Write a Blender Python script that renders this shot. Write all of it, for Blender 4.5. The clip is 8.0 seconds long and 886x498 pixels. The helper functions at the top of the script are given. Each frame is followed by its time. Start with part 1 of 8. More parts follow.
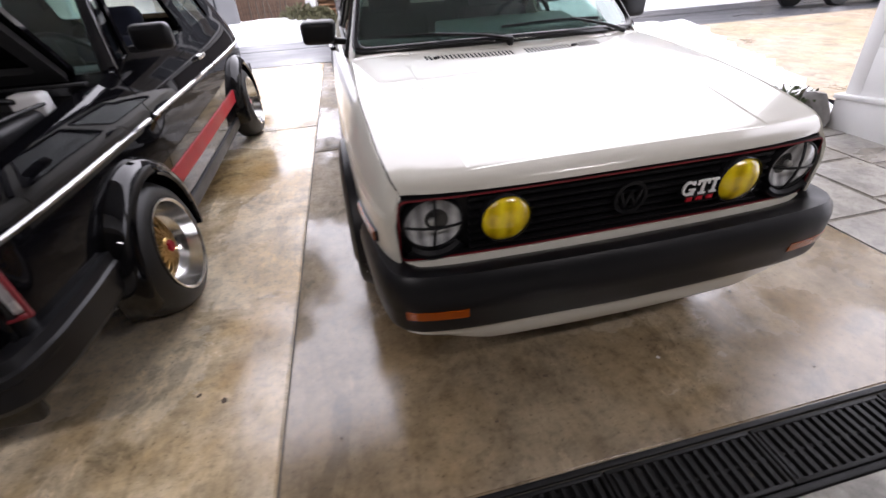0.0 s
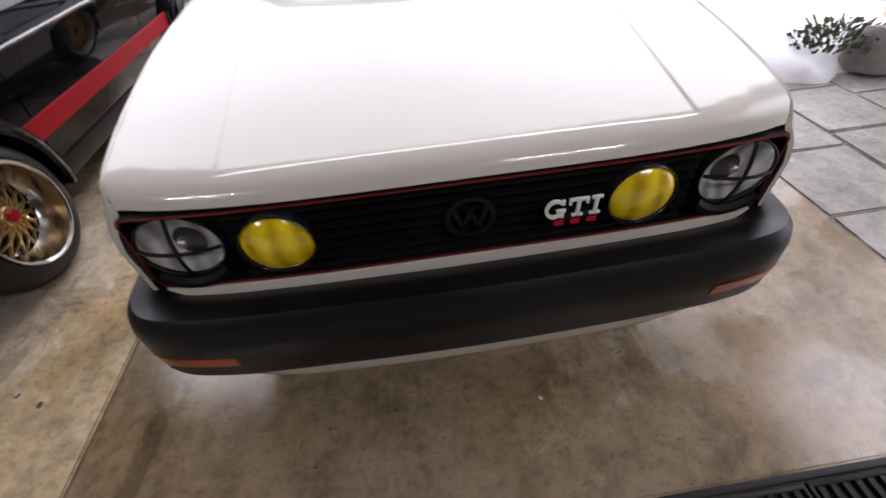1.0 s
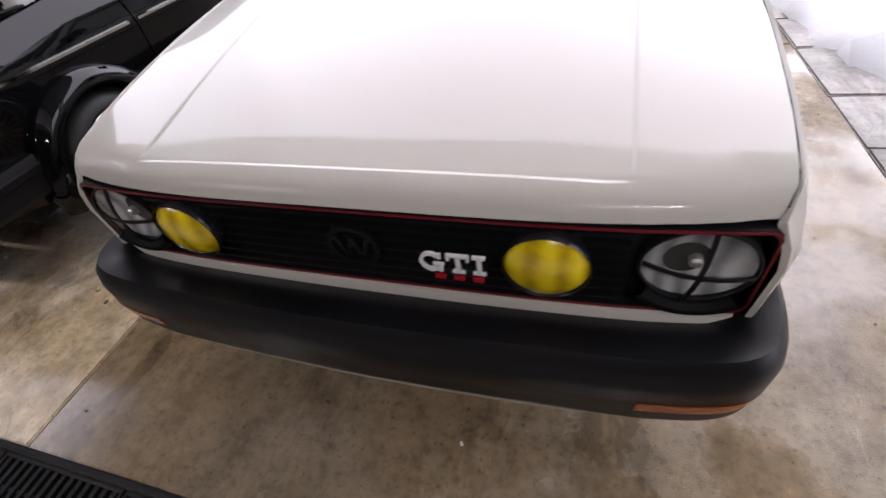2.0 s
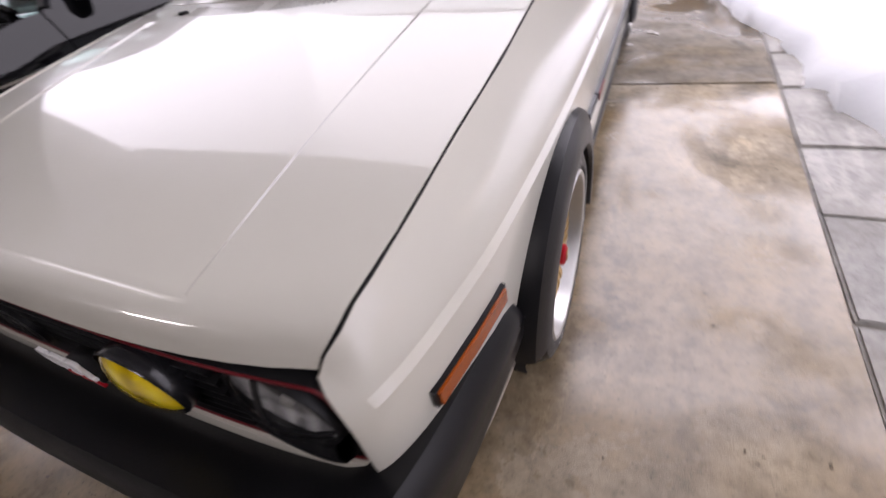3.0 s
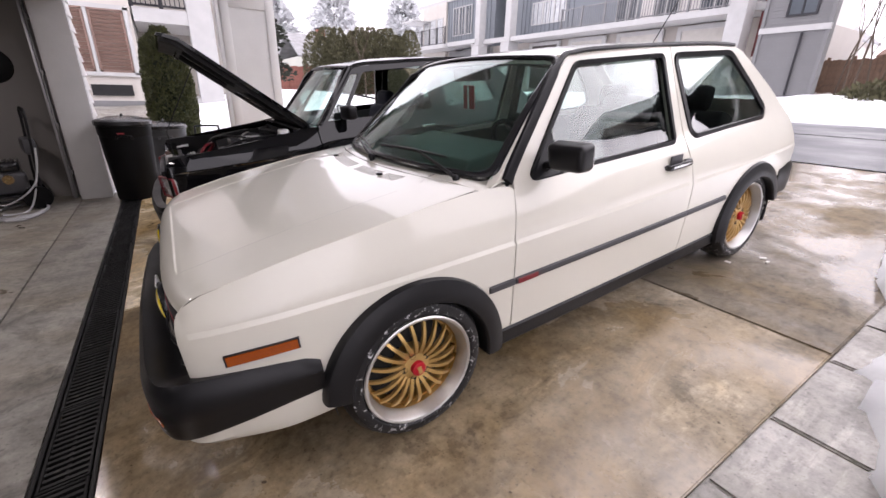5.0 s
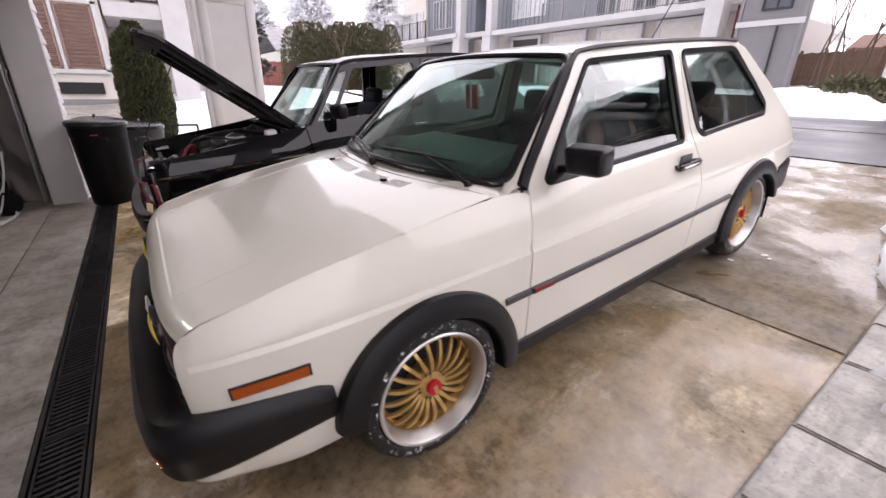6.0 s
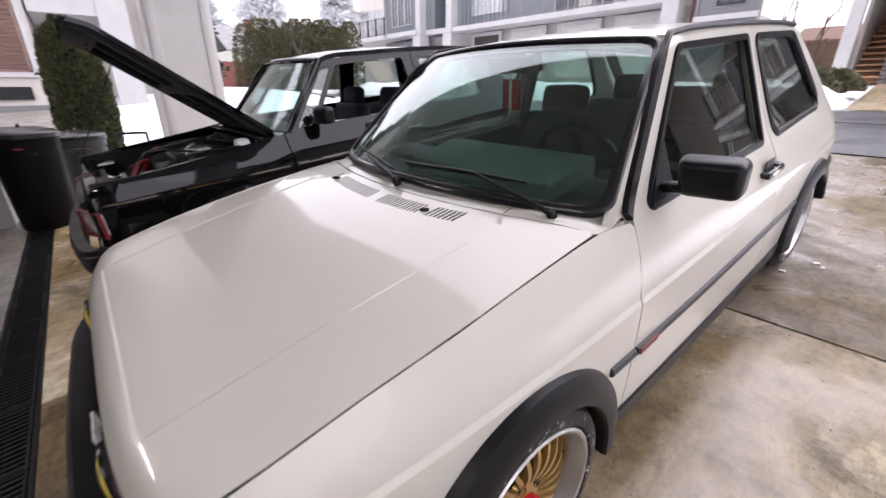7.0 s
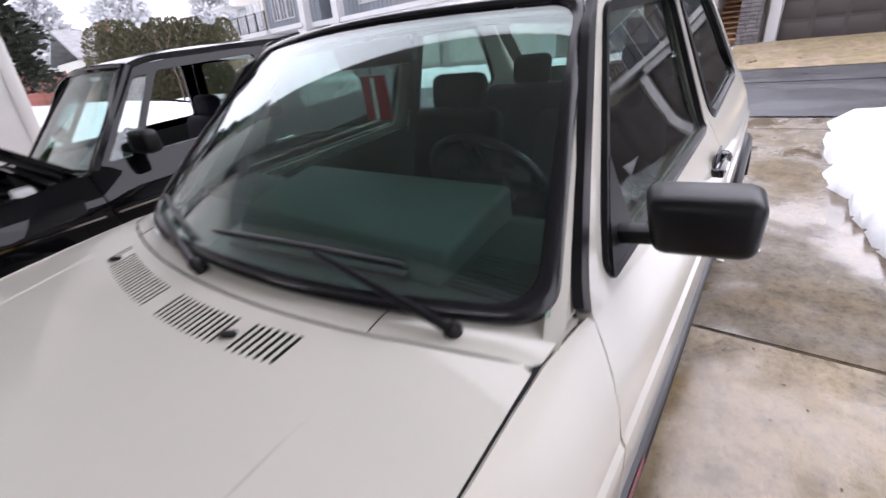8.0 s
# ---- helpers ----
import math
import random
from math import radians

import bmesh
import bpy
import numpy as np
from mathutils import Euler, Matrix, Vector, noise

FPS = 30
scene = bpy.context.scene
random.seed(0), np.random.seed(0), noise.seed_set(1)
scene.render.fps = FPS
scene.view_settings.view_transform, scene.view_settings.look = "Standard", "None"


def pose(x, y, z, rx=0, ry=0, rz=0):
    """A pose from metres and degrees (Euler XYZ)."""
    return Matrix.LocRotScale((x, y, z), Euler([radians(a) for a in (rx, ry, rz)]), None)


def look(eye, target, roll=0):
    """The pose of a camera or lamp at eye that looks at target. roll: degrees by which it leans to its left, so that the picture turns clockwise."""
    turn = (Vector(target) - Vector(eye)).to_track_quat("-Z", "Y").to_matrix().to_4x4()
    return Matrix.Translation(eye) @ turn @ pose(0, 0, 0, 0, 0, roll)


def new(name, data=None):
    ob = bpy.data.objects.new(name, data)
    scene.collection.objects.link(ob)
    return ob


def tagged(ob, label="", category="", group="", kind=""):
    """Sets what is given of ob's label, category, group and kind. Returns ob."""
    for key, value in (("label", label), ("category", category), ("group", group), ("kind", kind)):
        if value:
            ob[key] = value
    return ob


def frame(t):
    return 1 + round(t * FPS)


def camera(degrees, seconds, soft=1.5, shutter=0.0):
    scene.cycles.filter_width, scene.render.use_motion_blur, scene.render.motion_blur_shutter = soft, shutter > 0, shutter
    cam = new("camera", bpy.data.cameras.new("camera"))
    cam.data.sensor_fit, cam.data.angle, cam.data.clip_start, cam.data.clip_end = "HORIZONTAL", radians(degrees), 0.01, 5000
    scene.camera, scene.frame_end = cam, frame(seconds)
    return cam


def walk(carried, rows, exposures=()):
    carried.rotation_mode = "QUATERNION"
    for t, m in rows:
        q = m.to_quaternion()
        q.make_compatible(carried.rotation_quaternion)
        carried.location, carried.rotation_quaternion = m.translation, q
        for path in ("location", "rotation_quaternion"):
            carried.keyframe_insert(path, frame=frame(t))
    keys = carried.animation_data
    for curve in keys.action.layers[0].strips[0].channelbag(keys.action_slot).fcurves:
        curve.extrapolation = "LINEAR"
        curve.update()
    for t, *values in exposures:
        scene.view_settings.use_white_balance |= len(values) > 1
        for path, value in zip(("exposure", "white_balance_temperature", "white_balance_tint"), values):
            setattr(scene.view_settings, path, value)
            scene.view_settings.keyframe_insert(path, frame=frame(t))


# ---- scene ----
cam = camera(93.7, 8.0, shutter=0.35)
PATH = [
    (0, (-0.791, -1.794, 1.075), (-0.470, -0.075, 0.104), -4.79),
    (0.5, (-0.399, -1.644, 1.081), (-0.180, 0.012, -0.019), -5.44),
    (1, (-0.128, -1.492, 1.059), (-0.022, 0.071, -0.185), -5.55),
    (1.2, (-0.043, -1.419, 1.035), (-0.004, 0.086, -0.281), -4.30),
    (1.5, (0.088, -1.363, 1.030), (-0.041, 0.106, -0.321), -4.34),
    (1.75, (0.226, -1.342, 1.048), (-0.117, 0.113, -0.281), -5.98),
    (2, (0.373, -1.315, 1.065), (-0.164, 0.116, -0.225), -8.09),
    (2.3, (0.536, -1.238, 1.058), (-0.078, 0.185, -0.206), -9.95),
    (2.5, (0.655, -1.149, 1.037), (0.049, 0.292, -0.210), -13.13),
    (2.7, (0.779, -1.046, 1.003), (0.259, 0.412, -0.263), -11.62),
    (2.9, (0.905, -0.963, 1.031), (0.233, 0.454, -0.210), -10.67),
    (3, (0.950, -0.920, 1.020), (0.176, 0.478, -0.183), -9.58),
    (3.1, (1.011, -0.887, 1.035), (0.116, 0.471, -0.129), -9.23),
    (3.3, (1.098, -0.820, 1.040), (0.067, 0.450, -0.112), -5.25),
    (3.5, (1.194, -0.759, 1.089), (0.040, 0.382, -0.080), -1.06),
    (3.7, (1.301, -0.722, 1.133), (-0.006, 0.310, 0.026), 0.21),
    (4, (1.441, -0.710, 1.174), (0.053, 0.319, 0.166), 1.46),
    (4.5, (1.748, -0.734, 1.227), (0.224, 0.211, 0.342), 0.76),
    (4.7, (1.855, -0.708, 1.250), (0.299, 0.277, 0.468), 0.96),
    (5, (1.959, -0.672, 1.278), (0.388, 0.346, 0.572), 1.47),
    (5.25, (2.002, -0.644, 1.298), (0.438, 0.388, 0.599), 2.04),
    (5.5, (1.997, -0.633, 1.312), (0.448, 0.410, 0.595), 2.36),
    (5.8, (1.915, -0.659, 1.310), (0.383, 0.399, 0.581), 1.94),
    (6, (1.809, -0.705, 1.298), (0.288, 0.372, 0.573), 1.07),
    (6.5, (1.537, -0.781, 1.296), (0.010, 0.306, 0.597), 0.93),
    (6.8, (1.344, -0.740, 1.282), (-0.138, 0.402, 0.575), 0.42),
    (7, (1.238, -0.677, 1.291), (-0.183, 0.525, 0.559), 0.04),
    (7.2, (1.177, -0.632, 1.312), (-0.187, 0.628, 0.570), -1.05),
    (7.5, (1.045, -0.488, 1.295), (-0.218, 0.857, 0.523), -1.77),
    (7.7, (0.971, -0.373, 1.300), (-0.230, 1.017, 0.509), -2.25),
    (8, (0.913, -0.140, 1.314), (-0.244, 1.289, 0.527), -4.72),
]
EXPOSURES = [(0.0, 1.58, 6150, 20), (1.0, 1.38, 6150, 22), (2.5, 1.30, 6150, 24), (3.0, 1.20, 6250, 25), (4.0, 1.30, 6300, 22), (6.0, 1.17, 6450, 24), (8.0, 1.24, 6050, 21)]
walk(cam, [(t, look(eye, target, roll)) for t, eye, target, roll in PATH], EXPOSURES)

# ---- light: a white overcast sky over a wet, snowy street ----
SLOPE = 6.0
DRIVE = pose(0, 0, 0, SLOPE, 0, 0)
GARAGE_Z = -0.14
world = bpy.data.worlds.new("overcast_sky")
scene.world = world
world.use_nodes = True
wn = world.node_tree.nodes
wl = world.node_tree.links
sky = wn.new("ShaderNodeTexSky")
sky.sky_type = "NISHITA"
sky.sun_disc = False
sky.sun_elevation = radians(32)
sky.sun_rotation = radians(24)
sky.dust_density = 4.0
grey = wn.new("ShaderNodeRGBToBW")
cloud = wn.new("ShaderNodeMix")
cloud.data_type = "RGBA"
cloud.inputs[0].default_value = 0.80
cloud.inputs[7].default_value = (11.3, 11.2, 11.4, 1)
wl.new(sky.outputs[0], grey.inputs[0])
wl.new(grey.outputs[0], cloud.inputs[6])
wl.new(cloud.outputs[2], wn["Background"].inputs[0])
wn["Background"].inputs[1].default_value = 0.110
sun_data = bpy.data.lights.new("sun", "SUN")
sun_data.energy = 0.7
sun_data.angle = radians(120)
sun_data.color = (1.0, 0.97, 0.93)
sun = new("sun", sun_data)
sun.matrix_world = look((0, 0, 10), (-2.4, -5.5, 6.2))
BATTENS = [(-2.5, -2.75), (1.2, -2.75)]
for (bx, by), watts in zip(BATTENS, (12, 10)):
    lamp_data = bpy.data.lights.new("garage_batten_light", "AREA")
    lamp_data.shape, lamp_data.size, lamp_data.size_y = "RECTANGLE", 1.2, 0.12
    lamp_data.energy = watts
    lamp_data.color = (1.0, 0.95, 0.88)
    lamp = new("garage_batten_light", lamp_data)
    lamp.matrix_world = pose(bx, by, 2.36)


# ---- materials ----
def nodes_of(name):
    m = bpy.data.materials.new(name)
    m.use_nodes = True
    return m, m.node_tree.nodes, m.node_tree.links, m.node_tree.nodes["Principled BSDF"]


def noise_node(n, l, scale, detail=6.0, rough=0.55, stretch=None):
    co = n.new("ShaderNodeTexCoord")
    t = n.new("ShaderNodeTexNoise")
    t.inputs["Scale"].default_value = scale
    t.inputs["Detail"].default_value = detail
    t.inputs["Roughness"].default_value = rough
    if stretch:
        mp = n.new("ShaderNodeMapping")
        mp.inputs["Scale"].default_value = stretch
        l.new(co.outputs["Object"], mp.inputs[0])
        l.new(mp.outputs[0], t.inputs["Vector"])
    else:
        l.new(co.outputs["Object"], t.inputs["Vector"])
    return t


def ramp(n, l, src, stops):
    r = n.new("ShaderNodeValToRGB")
    e = r.color_ramp.elements
    while len(e) < len(stops):
        e.new(0.5)
    for k, (p, c) in enumerate(stops):
        e[k].position = p
        e[k].color = (*c, 1) if not isinstance(c, (int, float)) else (c, c, c, 1)
    l.new(src, r.inputs[0])
    return r


def surface(name, color, rough=0.5, metal=0.0, var=0.12, scale=3.0, fine=60.0, bump=0.1, rvar=0.1, coat=0.0, dirt=None, spec=0.5, stretch=None):
    """A material with variation at two scales, uneven gloss and fine relief."""
    m, n, l, p = nodes_of(name)
    big = noise_node(n, l, scale, stretch=stretch)
    small = noise_node(n, l, fine, 4.0, stretch=stretch)
    lo = [max(0.0, c * (1 - var)) for c in color]
    hi = [min(1.0, c * (1 + var)) for c in color]
    r1 = ramp(n, l, big.outputs[0], [(0.3, lo), (0.7, hi)])
    mixn = n.new("ShaderNodeMix")
    mixn.data_type = "RGBA"
    mixn.blend_type = "MULTIPLY"
    mixn.inputs[0].default_value = min(1.0, var * 2)
    r2 = ramp(n, l, small.outputs[0], [(0.25, 0.75), (0.7, 1.0)])
    l.new(r1.outputs[0], mixn.inputs[6])
    l.new(r2.outputs[0], mixn.inputs[7])
    out = mixn.outputs[2]
    if dirt:
        dn = noise_node(n, l, dirt[1], 8.0, 0.65)
        dr = ramp(n, l, dn.outputs[0], [(dirt[2], 0.0), (dirt[2] + 0.08, 1.0)])
        dm = n.new("ShaderNodeMix")
        dm.data_type = "RGBA"
        l.new(dr.outputs[0], dm.inputs[0])
        l.new(out, dm.inputs[6])
        dm.inputs[7].default_value = (*dirt[0], 1)
        out = dm.outputs[2]
    l.new(out, p.inputs["Base Color"])
    rr = ramp(n, l, big.outputs[0], [(0.3, max(0.02, rough - rvar)), (0.7, min(1.0, rough + rvar))])
    l.new(rr.outputs[0], p.inputs["Roughness"])
    p.inputs["Metallic"].default_value = metal
    p.inputs["Specular IOR Level"].default_value = spec
    p.inputs["Coat Weight"].default_value = coat
    p.inputs["Coat Roughness"].default_value = 0.03
    if bump:
        b = n.new("ShaderNodeBump")
        b.inputs["Strength"].default_value = bump
        b.inputs["Distance"].default_value = 0.004
        l.new(small.outputs[0], b.inputs["Height"])
        l.new(b.outputs[0], p.inputs["Normal"])
    return m


def paint(name, color, grime=0.0, rough=0.28):
    """Clear-coated car paint with a faint orange peel and spots of grime."""
    m, n, l, p = nodes_of(name)
    big = noise_node(n, l, 2.2, 5.0)
    spots = noise_node(n, l, 14.0, 9.0, 0.7)
    r1 = ramp(n, l, big.outputs[0], [(0.3, [c * 0.97 for c in color]), (0.7, [min(1, c * 1.02) for c in color])])
    r2 = ramp(n, l, spots.outputs[0], [(0.66, 0.0), (0.8, 1.0)])
    mx = n.new("ShaderNodeMix")
    mx.data_type = "RGBA"
    k = n.new("ShaderNodeMath")
    k.operation = "MULTIPLY"
    k.inputs[1].default_value = grime
    l.new(r2.outputs[0], k.inputs[0])
    l.new(k.outputs[0], mx.inputs[0])
    l.new(r1.outputs[0], mx.inputs[6])
    mx.inputs[7].default_value = (0.42, 0.38, 0.32, 1)
    l.new(mx.outputs[2], p.inputs["Base Color"])
    p.inputs["Roughness"].default_value = rough
    p.inputs["Coat Weight"].default_value = 0.75 if color[0] < 0.1 else 0.8
    p.inputs["Coat IOR"].default_value = 1.5
    p.inputs["Specular IOR Level"].default_value = 0.0 if color[0] < 0.1 else 0.25
    p.inputs["Coat Roughness"].default_value = 0.03 if color[0] < 0.1 else 0.045
    peel = noise_node(n, l, 9.0, 3.0)
    b = n.new("ShaderNodeBump")
    b.inputs["Strength"].default_value = 0.015
    b.inputs["Distance"].default_value = 0.01
    l.new(peel.outputs[0], b.inputs["Height"])
    l.new(b.outputs[0], p.inputs["Coat Normal"])
    return m


def pane(name, tint, gloss_rough=0.0):
    """Thin tinted glass: clear through, mirrored by Fresnel."""
    m, n, l, p = nodes_of(name)
    n.remove(p)
    tr = n.new("ShaderNodeBsdfTransparent")
    tr.inputs[0].default_value = (*tint, 1)
    gl = n.new("ShaderNodeBsdfGlossy")
    gl.inputs["Roughness"].default_value = gloss_rough
    lw = n.new("ShaderNodeLayerWeight")
    lw.inputs[0].default_value = 0.5
    pw = n.new("ShaderNodeMath")
    pw.operation = "POWER"
    pw.inputs[1].default_value = 3.4
    l.new(lw.outputs["Facing"], pw.inputs[0])
    fr = n.new("ShaderNodeMapRange")
    fr.inputs[3].default_value, fr.inputs[4].default_value = 0.08, 0.90
    l.new(pw.outputs[0], fr.inputs[0])
    mx = n.new("ShaderNodeMixShader")
    l.new(fr.outputs[0], mx.inputs[0])
    l.new(tr.outputs[0], mx.inputs[1])
    l.new(gl.outputs[0], mx.inputs[2])
    l.new(mx.outputs[0], n["Material Output"].inputs[0])
    return m


def concrete(name, base, wet_at, tint=(0.30, 0.235, 0.14), seed=0.0, dark=0.62, dry_rough=0.5, drier=0.0, spec=0.65):
    """Old trowelled concrete: broad ochre and grey fields, hard-edged stains, run marks towards the drain, speckle, and thin wet sheets."""
    m, n, l, p = nodes_of(name)
    co = n.new("ShaderNodeTexCoord")
    mp = n.new("ShaderNodeMapping")
    mp.inputs["Location"].default_value = (seed, seed * 1.7, 0)
    l.new(co.outputs["Object"], mp.inputs[0])
    runs = n.new("ShaderNodeMapping")
    runs.inputs["Location"].default_value = (seed * 2.1, seed, 0)
    runs.inputs["Scale"].default_value = (1.0, 0.30, 1.0)
    l.new(co.outputs["Object"], runs.inputs[0])

    def nz(scale, detail, rough=0.6, vec=None, twist=0.0):
        t = n.new("ShaderNodeTexNoise")
        t.inputs["Scale"].default_value, t.inputs["Detail"].default_value, t.inputs["Roughness"].default_value = scale, detail, rough
        t.inputs["Distortion"].default_value = twist
        l.new(vec or mp.outputs[0], t.inputs["Vector"])
        return t.outputs[0]

    def times(a, b, amount=1.0):
        k = n.new("ShaderNodeMix")
        k.data_type, k.blend_type = "RGBA", "MULTIPLY"
        k.inputs[0].default_value = amount
        l.new(a, k.inputs[6])
        l.new(b, k.inputs[7])
        return k.outputs[2]

    field = ramp(n, l, nz(1.1, 8.0, 0.62, twist=0.4), [(0.42, 0.0), (0.60, 1.0)])
    a = n.new("ShaderNodeMix")
    a.data_type = "RGBA"
    l.new(field.outputs[0], a.inputs[0])
    a.inputs[6].default_value = (*base, 1)
    a.inputs[7].default_value = (*tint, 1)
    mott = ramp(n, l, nz(5.0, 10.0, 0.72), [(0.34, 0.64), (0.50, 1.0), (0.66, 1.24)])
    stain = ramp(n, l, nz(2.6, 12.0, 0.66, twist=0.8), [(0.37, dark), (0.395, dark + 0.12), (0.41, 0.86), (0.47, 1.0)])
    run = ramp(n, l, nz(7.0, 8.0, 0.62, runs.outputs[0], 0.3), [(0.36, 0.78), (0.46, 1.0), (0.62, 1.06)])
    bloom = ramp(n, l, nz(3.4, 11.0, 0.75, runs.outputs[0], 0.5), [(0.575, 1.0), (0.60, 1.34)])
    speck = ramp(n, l, nz(70.0, 3.0, 0.55, co.outputs["Object"]), [(0.30, 0.55), (0.38, 0.96), (0.66, 1.0), (0.72, 1.18)])
    scuff = ramp(n, l, nz(26.0, 7.0, 0.68), [(0.34, 0.74), (0.47, 1.0), (0.66, 1.14)])
    grit = nz(260.0, 3.0, 0.5, co.outputs["Object"])
    col = times(a.outputs[2], mott.outputs[0])
    col = times(col, stain.outputs[0])
    col = times(col, scuff.outputs[0])
    col = times(col, run.outputs[0], 0.8)
    col = times(col, bloom.outputs[0], 0.7)
    col = times(col, speck.outputs[0], 1.0)
    # melt water gathers down the slope: drier uphill, along y
    xyz = n.new("ShaderNodeSeparateXYZ")
    l.new(co.outputs["Object"], xyz.inputs[0])
    uphill = n.new("ShaderNodeMapRange")
    l.new(xyz.outputs[1], uphill.inputs[0])
    uphill.inputs[1].default_value, uphill.inputs[2].default_value, uphill.inputs[4].default_value = -0.9, 0.9, drier
    pool = n.new("ShaderNodeMath")
    l.new(nz(0.85, 9.0, 0.60, twist=0.3), pool.inputs[0])
    l.new(uphill.outputs[0], pool.inputs[1])
    wet = ramp(n, l, pool.outputs[0], [(wet_at - 0.055, 1.0), (wet_at + 0.045, 0.0)])
    d = n.new("ShaderNodeMix")
    d.data_type, d.blend_type = "RGBA", "MULTIPLY"
    l.new(wet.outputs[0], d.inputs[0])
    l.new(col, d.inputs[6])
    d.inputs[7].default_value = (0.74, 0.67, 0.56, 1)
    l.new(d.outputs[2], p.inputs["Base Color"])
    sp = n.new("ShaderNodeMapRange")
    l.new(wet.outputs[0], sp.inputs[0])
    sp.inputs[3].default_value, sp.inputs[4].default_value = spec, 1.0
    l.new(sp.outputs[0], p.inputs["Specular IOR Level"])
    rr = n.new("ShaderNodeMapRange")
    l.new(wet.outputs[0], rr.inputs[0])
    rr.inputs[3].default_value, rr.inputs[4].default_value = dry_rough, 0.055
    l.new(rr.outputs[0], p.inputs["Roughness"])
    bp = n.new("ShaderNodeBump")
    bp.inputs["Distance"].default_value = 0.003
    st = n.new("ShaderNodeMapRange")
    l.new(wet.outputs[0], st.inputs[0])
    st.inputs[3].default_value, st.inputs[4].default_value = 0.60, 0.10
    l.new(st.outputs[0], bp.inputs["Strength"])
    l.new(grit, bp.inputs["Height"])
    bp2 = n.new("ShaderNodeBump")
    bp2.inputs["Distance"].default_value = 0.012
    bp2.inputs["Strength"].default_value = 0.055
    l.new(nz(18.0, 7.0, 0.62), bp2.inputs["Height"])
    l.new(bp.outputs[0], bp2.inputs["Normal"])
    l.new(bp2.outputs[0], p.inputs["Normal"])
    return m


WHITE_PAINT = paint("white_car_paint", (0.625, 0.606, 0.532), 0.10)
BLACK_PAINT = paint("black_car_paint", (0.004, 0.004, 0.005), 0.0, 0.6)
BLACK_PLASTIC = surface("black_plastic", (0.007, 0.007, 0.0082), 0.40, fine=220, bump=0.10, spec=0.28)
GREY_RUBBER = surface("weathered_rubber", (0.045, 0.045, 0.05), 0.5, fine=200, bump=0.1)
BLACK_GLOSS = surface("black_gloss", (0.012, 0.012, 0.014), 0.18, bump=0)
DARK = surface("dark_cavity", (0.012, 0.012, 0.013), 0.85, bump=0)
RUBBER = surface("tyre_rubber", (0.011, 0.011, 0.012), 0.42, fine=120, bump=0.25, dirt=((0.62, 0.62, 0.62), 55.0, 0.585), spec=0.3)
RUBBER_DRY = surface("tyre_rubber_clean", (0.009, 0.009, 0.0095), 0.5, fine=120, bump=0.2)
GOLD = surface("gold_wheel_paint", (0.55, 0.36, 0.13), 0.34, 0.75, var=0.2, fine=90, bump=0.05)
POLISHED = surface("polished_alloy", (0.70, 0.695, 0.68), 0.16, 1.0, var=0.1, fine=80, bump=0.03, rvar=0.06)
SATIN = surface("frosty_alloy_lip", (0.60, 0.595, 0.58), 0.38, 0.9, var=0.15, fine=90, bump=0.08, rvar=0.1)
CHROME = surface("chrome", (0.8, 0.8, 0.8), 0.1, 1.0, bump=0)
RED = surface("red_trim", (0.42, 0.012, 0.022), 0.40, bump=0.02, spec=0.2)
RED_DARK = surface("dull_red_trim", (0.17, 0.008, 0.014), 0.4, bump=0.02)
AMBER = surface("amber_lens", (0.33, 0.062, 0.0015), 0.22, var=0.25, fine=140, bump=0.25, coat=0.4, spec=0.3)
RED_LENS = surface("red_lens", (0.35, 0.012, 0.015), 0.15, coat=1.0, fine=120, bump=0.2)


def moulded_lens(name, dark, mid, bright, metal, rough, ribs, coat=1.0):
    """Moulded lamp glass: flutes down the lens, the light they catch painted as pale and dark colour, and a smooth
    outer skin.
    """
    m, n, l, p = nodes_of(name)
    co = n.new("ShaderNodeTexCoord")
    wv = n.new("ShaderNodeTexWave")
    wv.bands_direction = "X"
    wv.inputs["Scale"].default_value = ribs
    wv.inputs["Distortion"].default_value = 1.2
    wv.inputs["Detail"].default_value = 1.0
    l.new(co.outputs["Object"], wv.inputs["Vector"])
    blot = noise_node(n, l, 26.0, 3.0)
    mixed = n.new("ShaderNodeMix")
    mixed.data_type = "FLOAT"
    mixed.inputs[0].default_value = 0.62
    l.new(wv.outputs[1], mixed.inputs[2])
    l.new(blot.outputs[0], mixed.inputs[3])
    c = ramp(n, l, mixed.outputs[0], [(0.25, dark), (0.5, mid), (0.78, bright)])
    l.new(c.outputs[0], p.inputs["Base Color"])
    p.inputs["Metallic"].default_value = metal
    p.inputs["Roughness"].default_value = rough
    p.inputs["Coat Weight"].default_value = coat
    p.inputs["Coat Roughness"].default_value = 0.04
    b = n.new("ShaderNodeBump")
    b.inputs["Strength"].default_value = 0.55
    b.inputs["Distance"].default_value = 0.006
    l.new(mixed.outputs[0], b.inputs["Height"])
    l.new(b.outputs[0], p.inputs["Normal"])
    return m


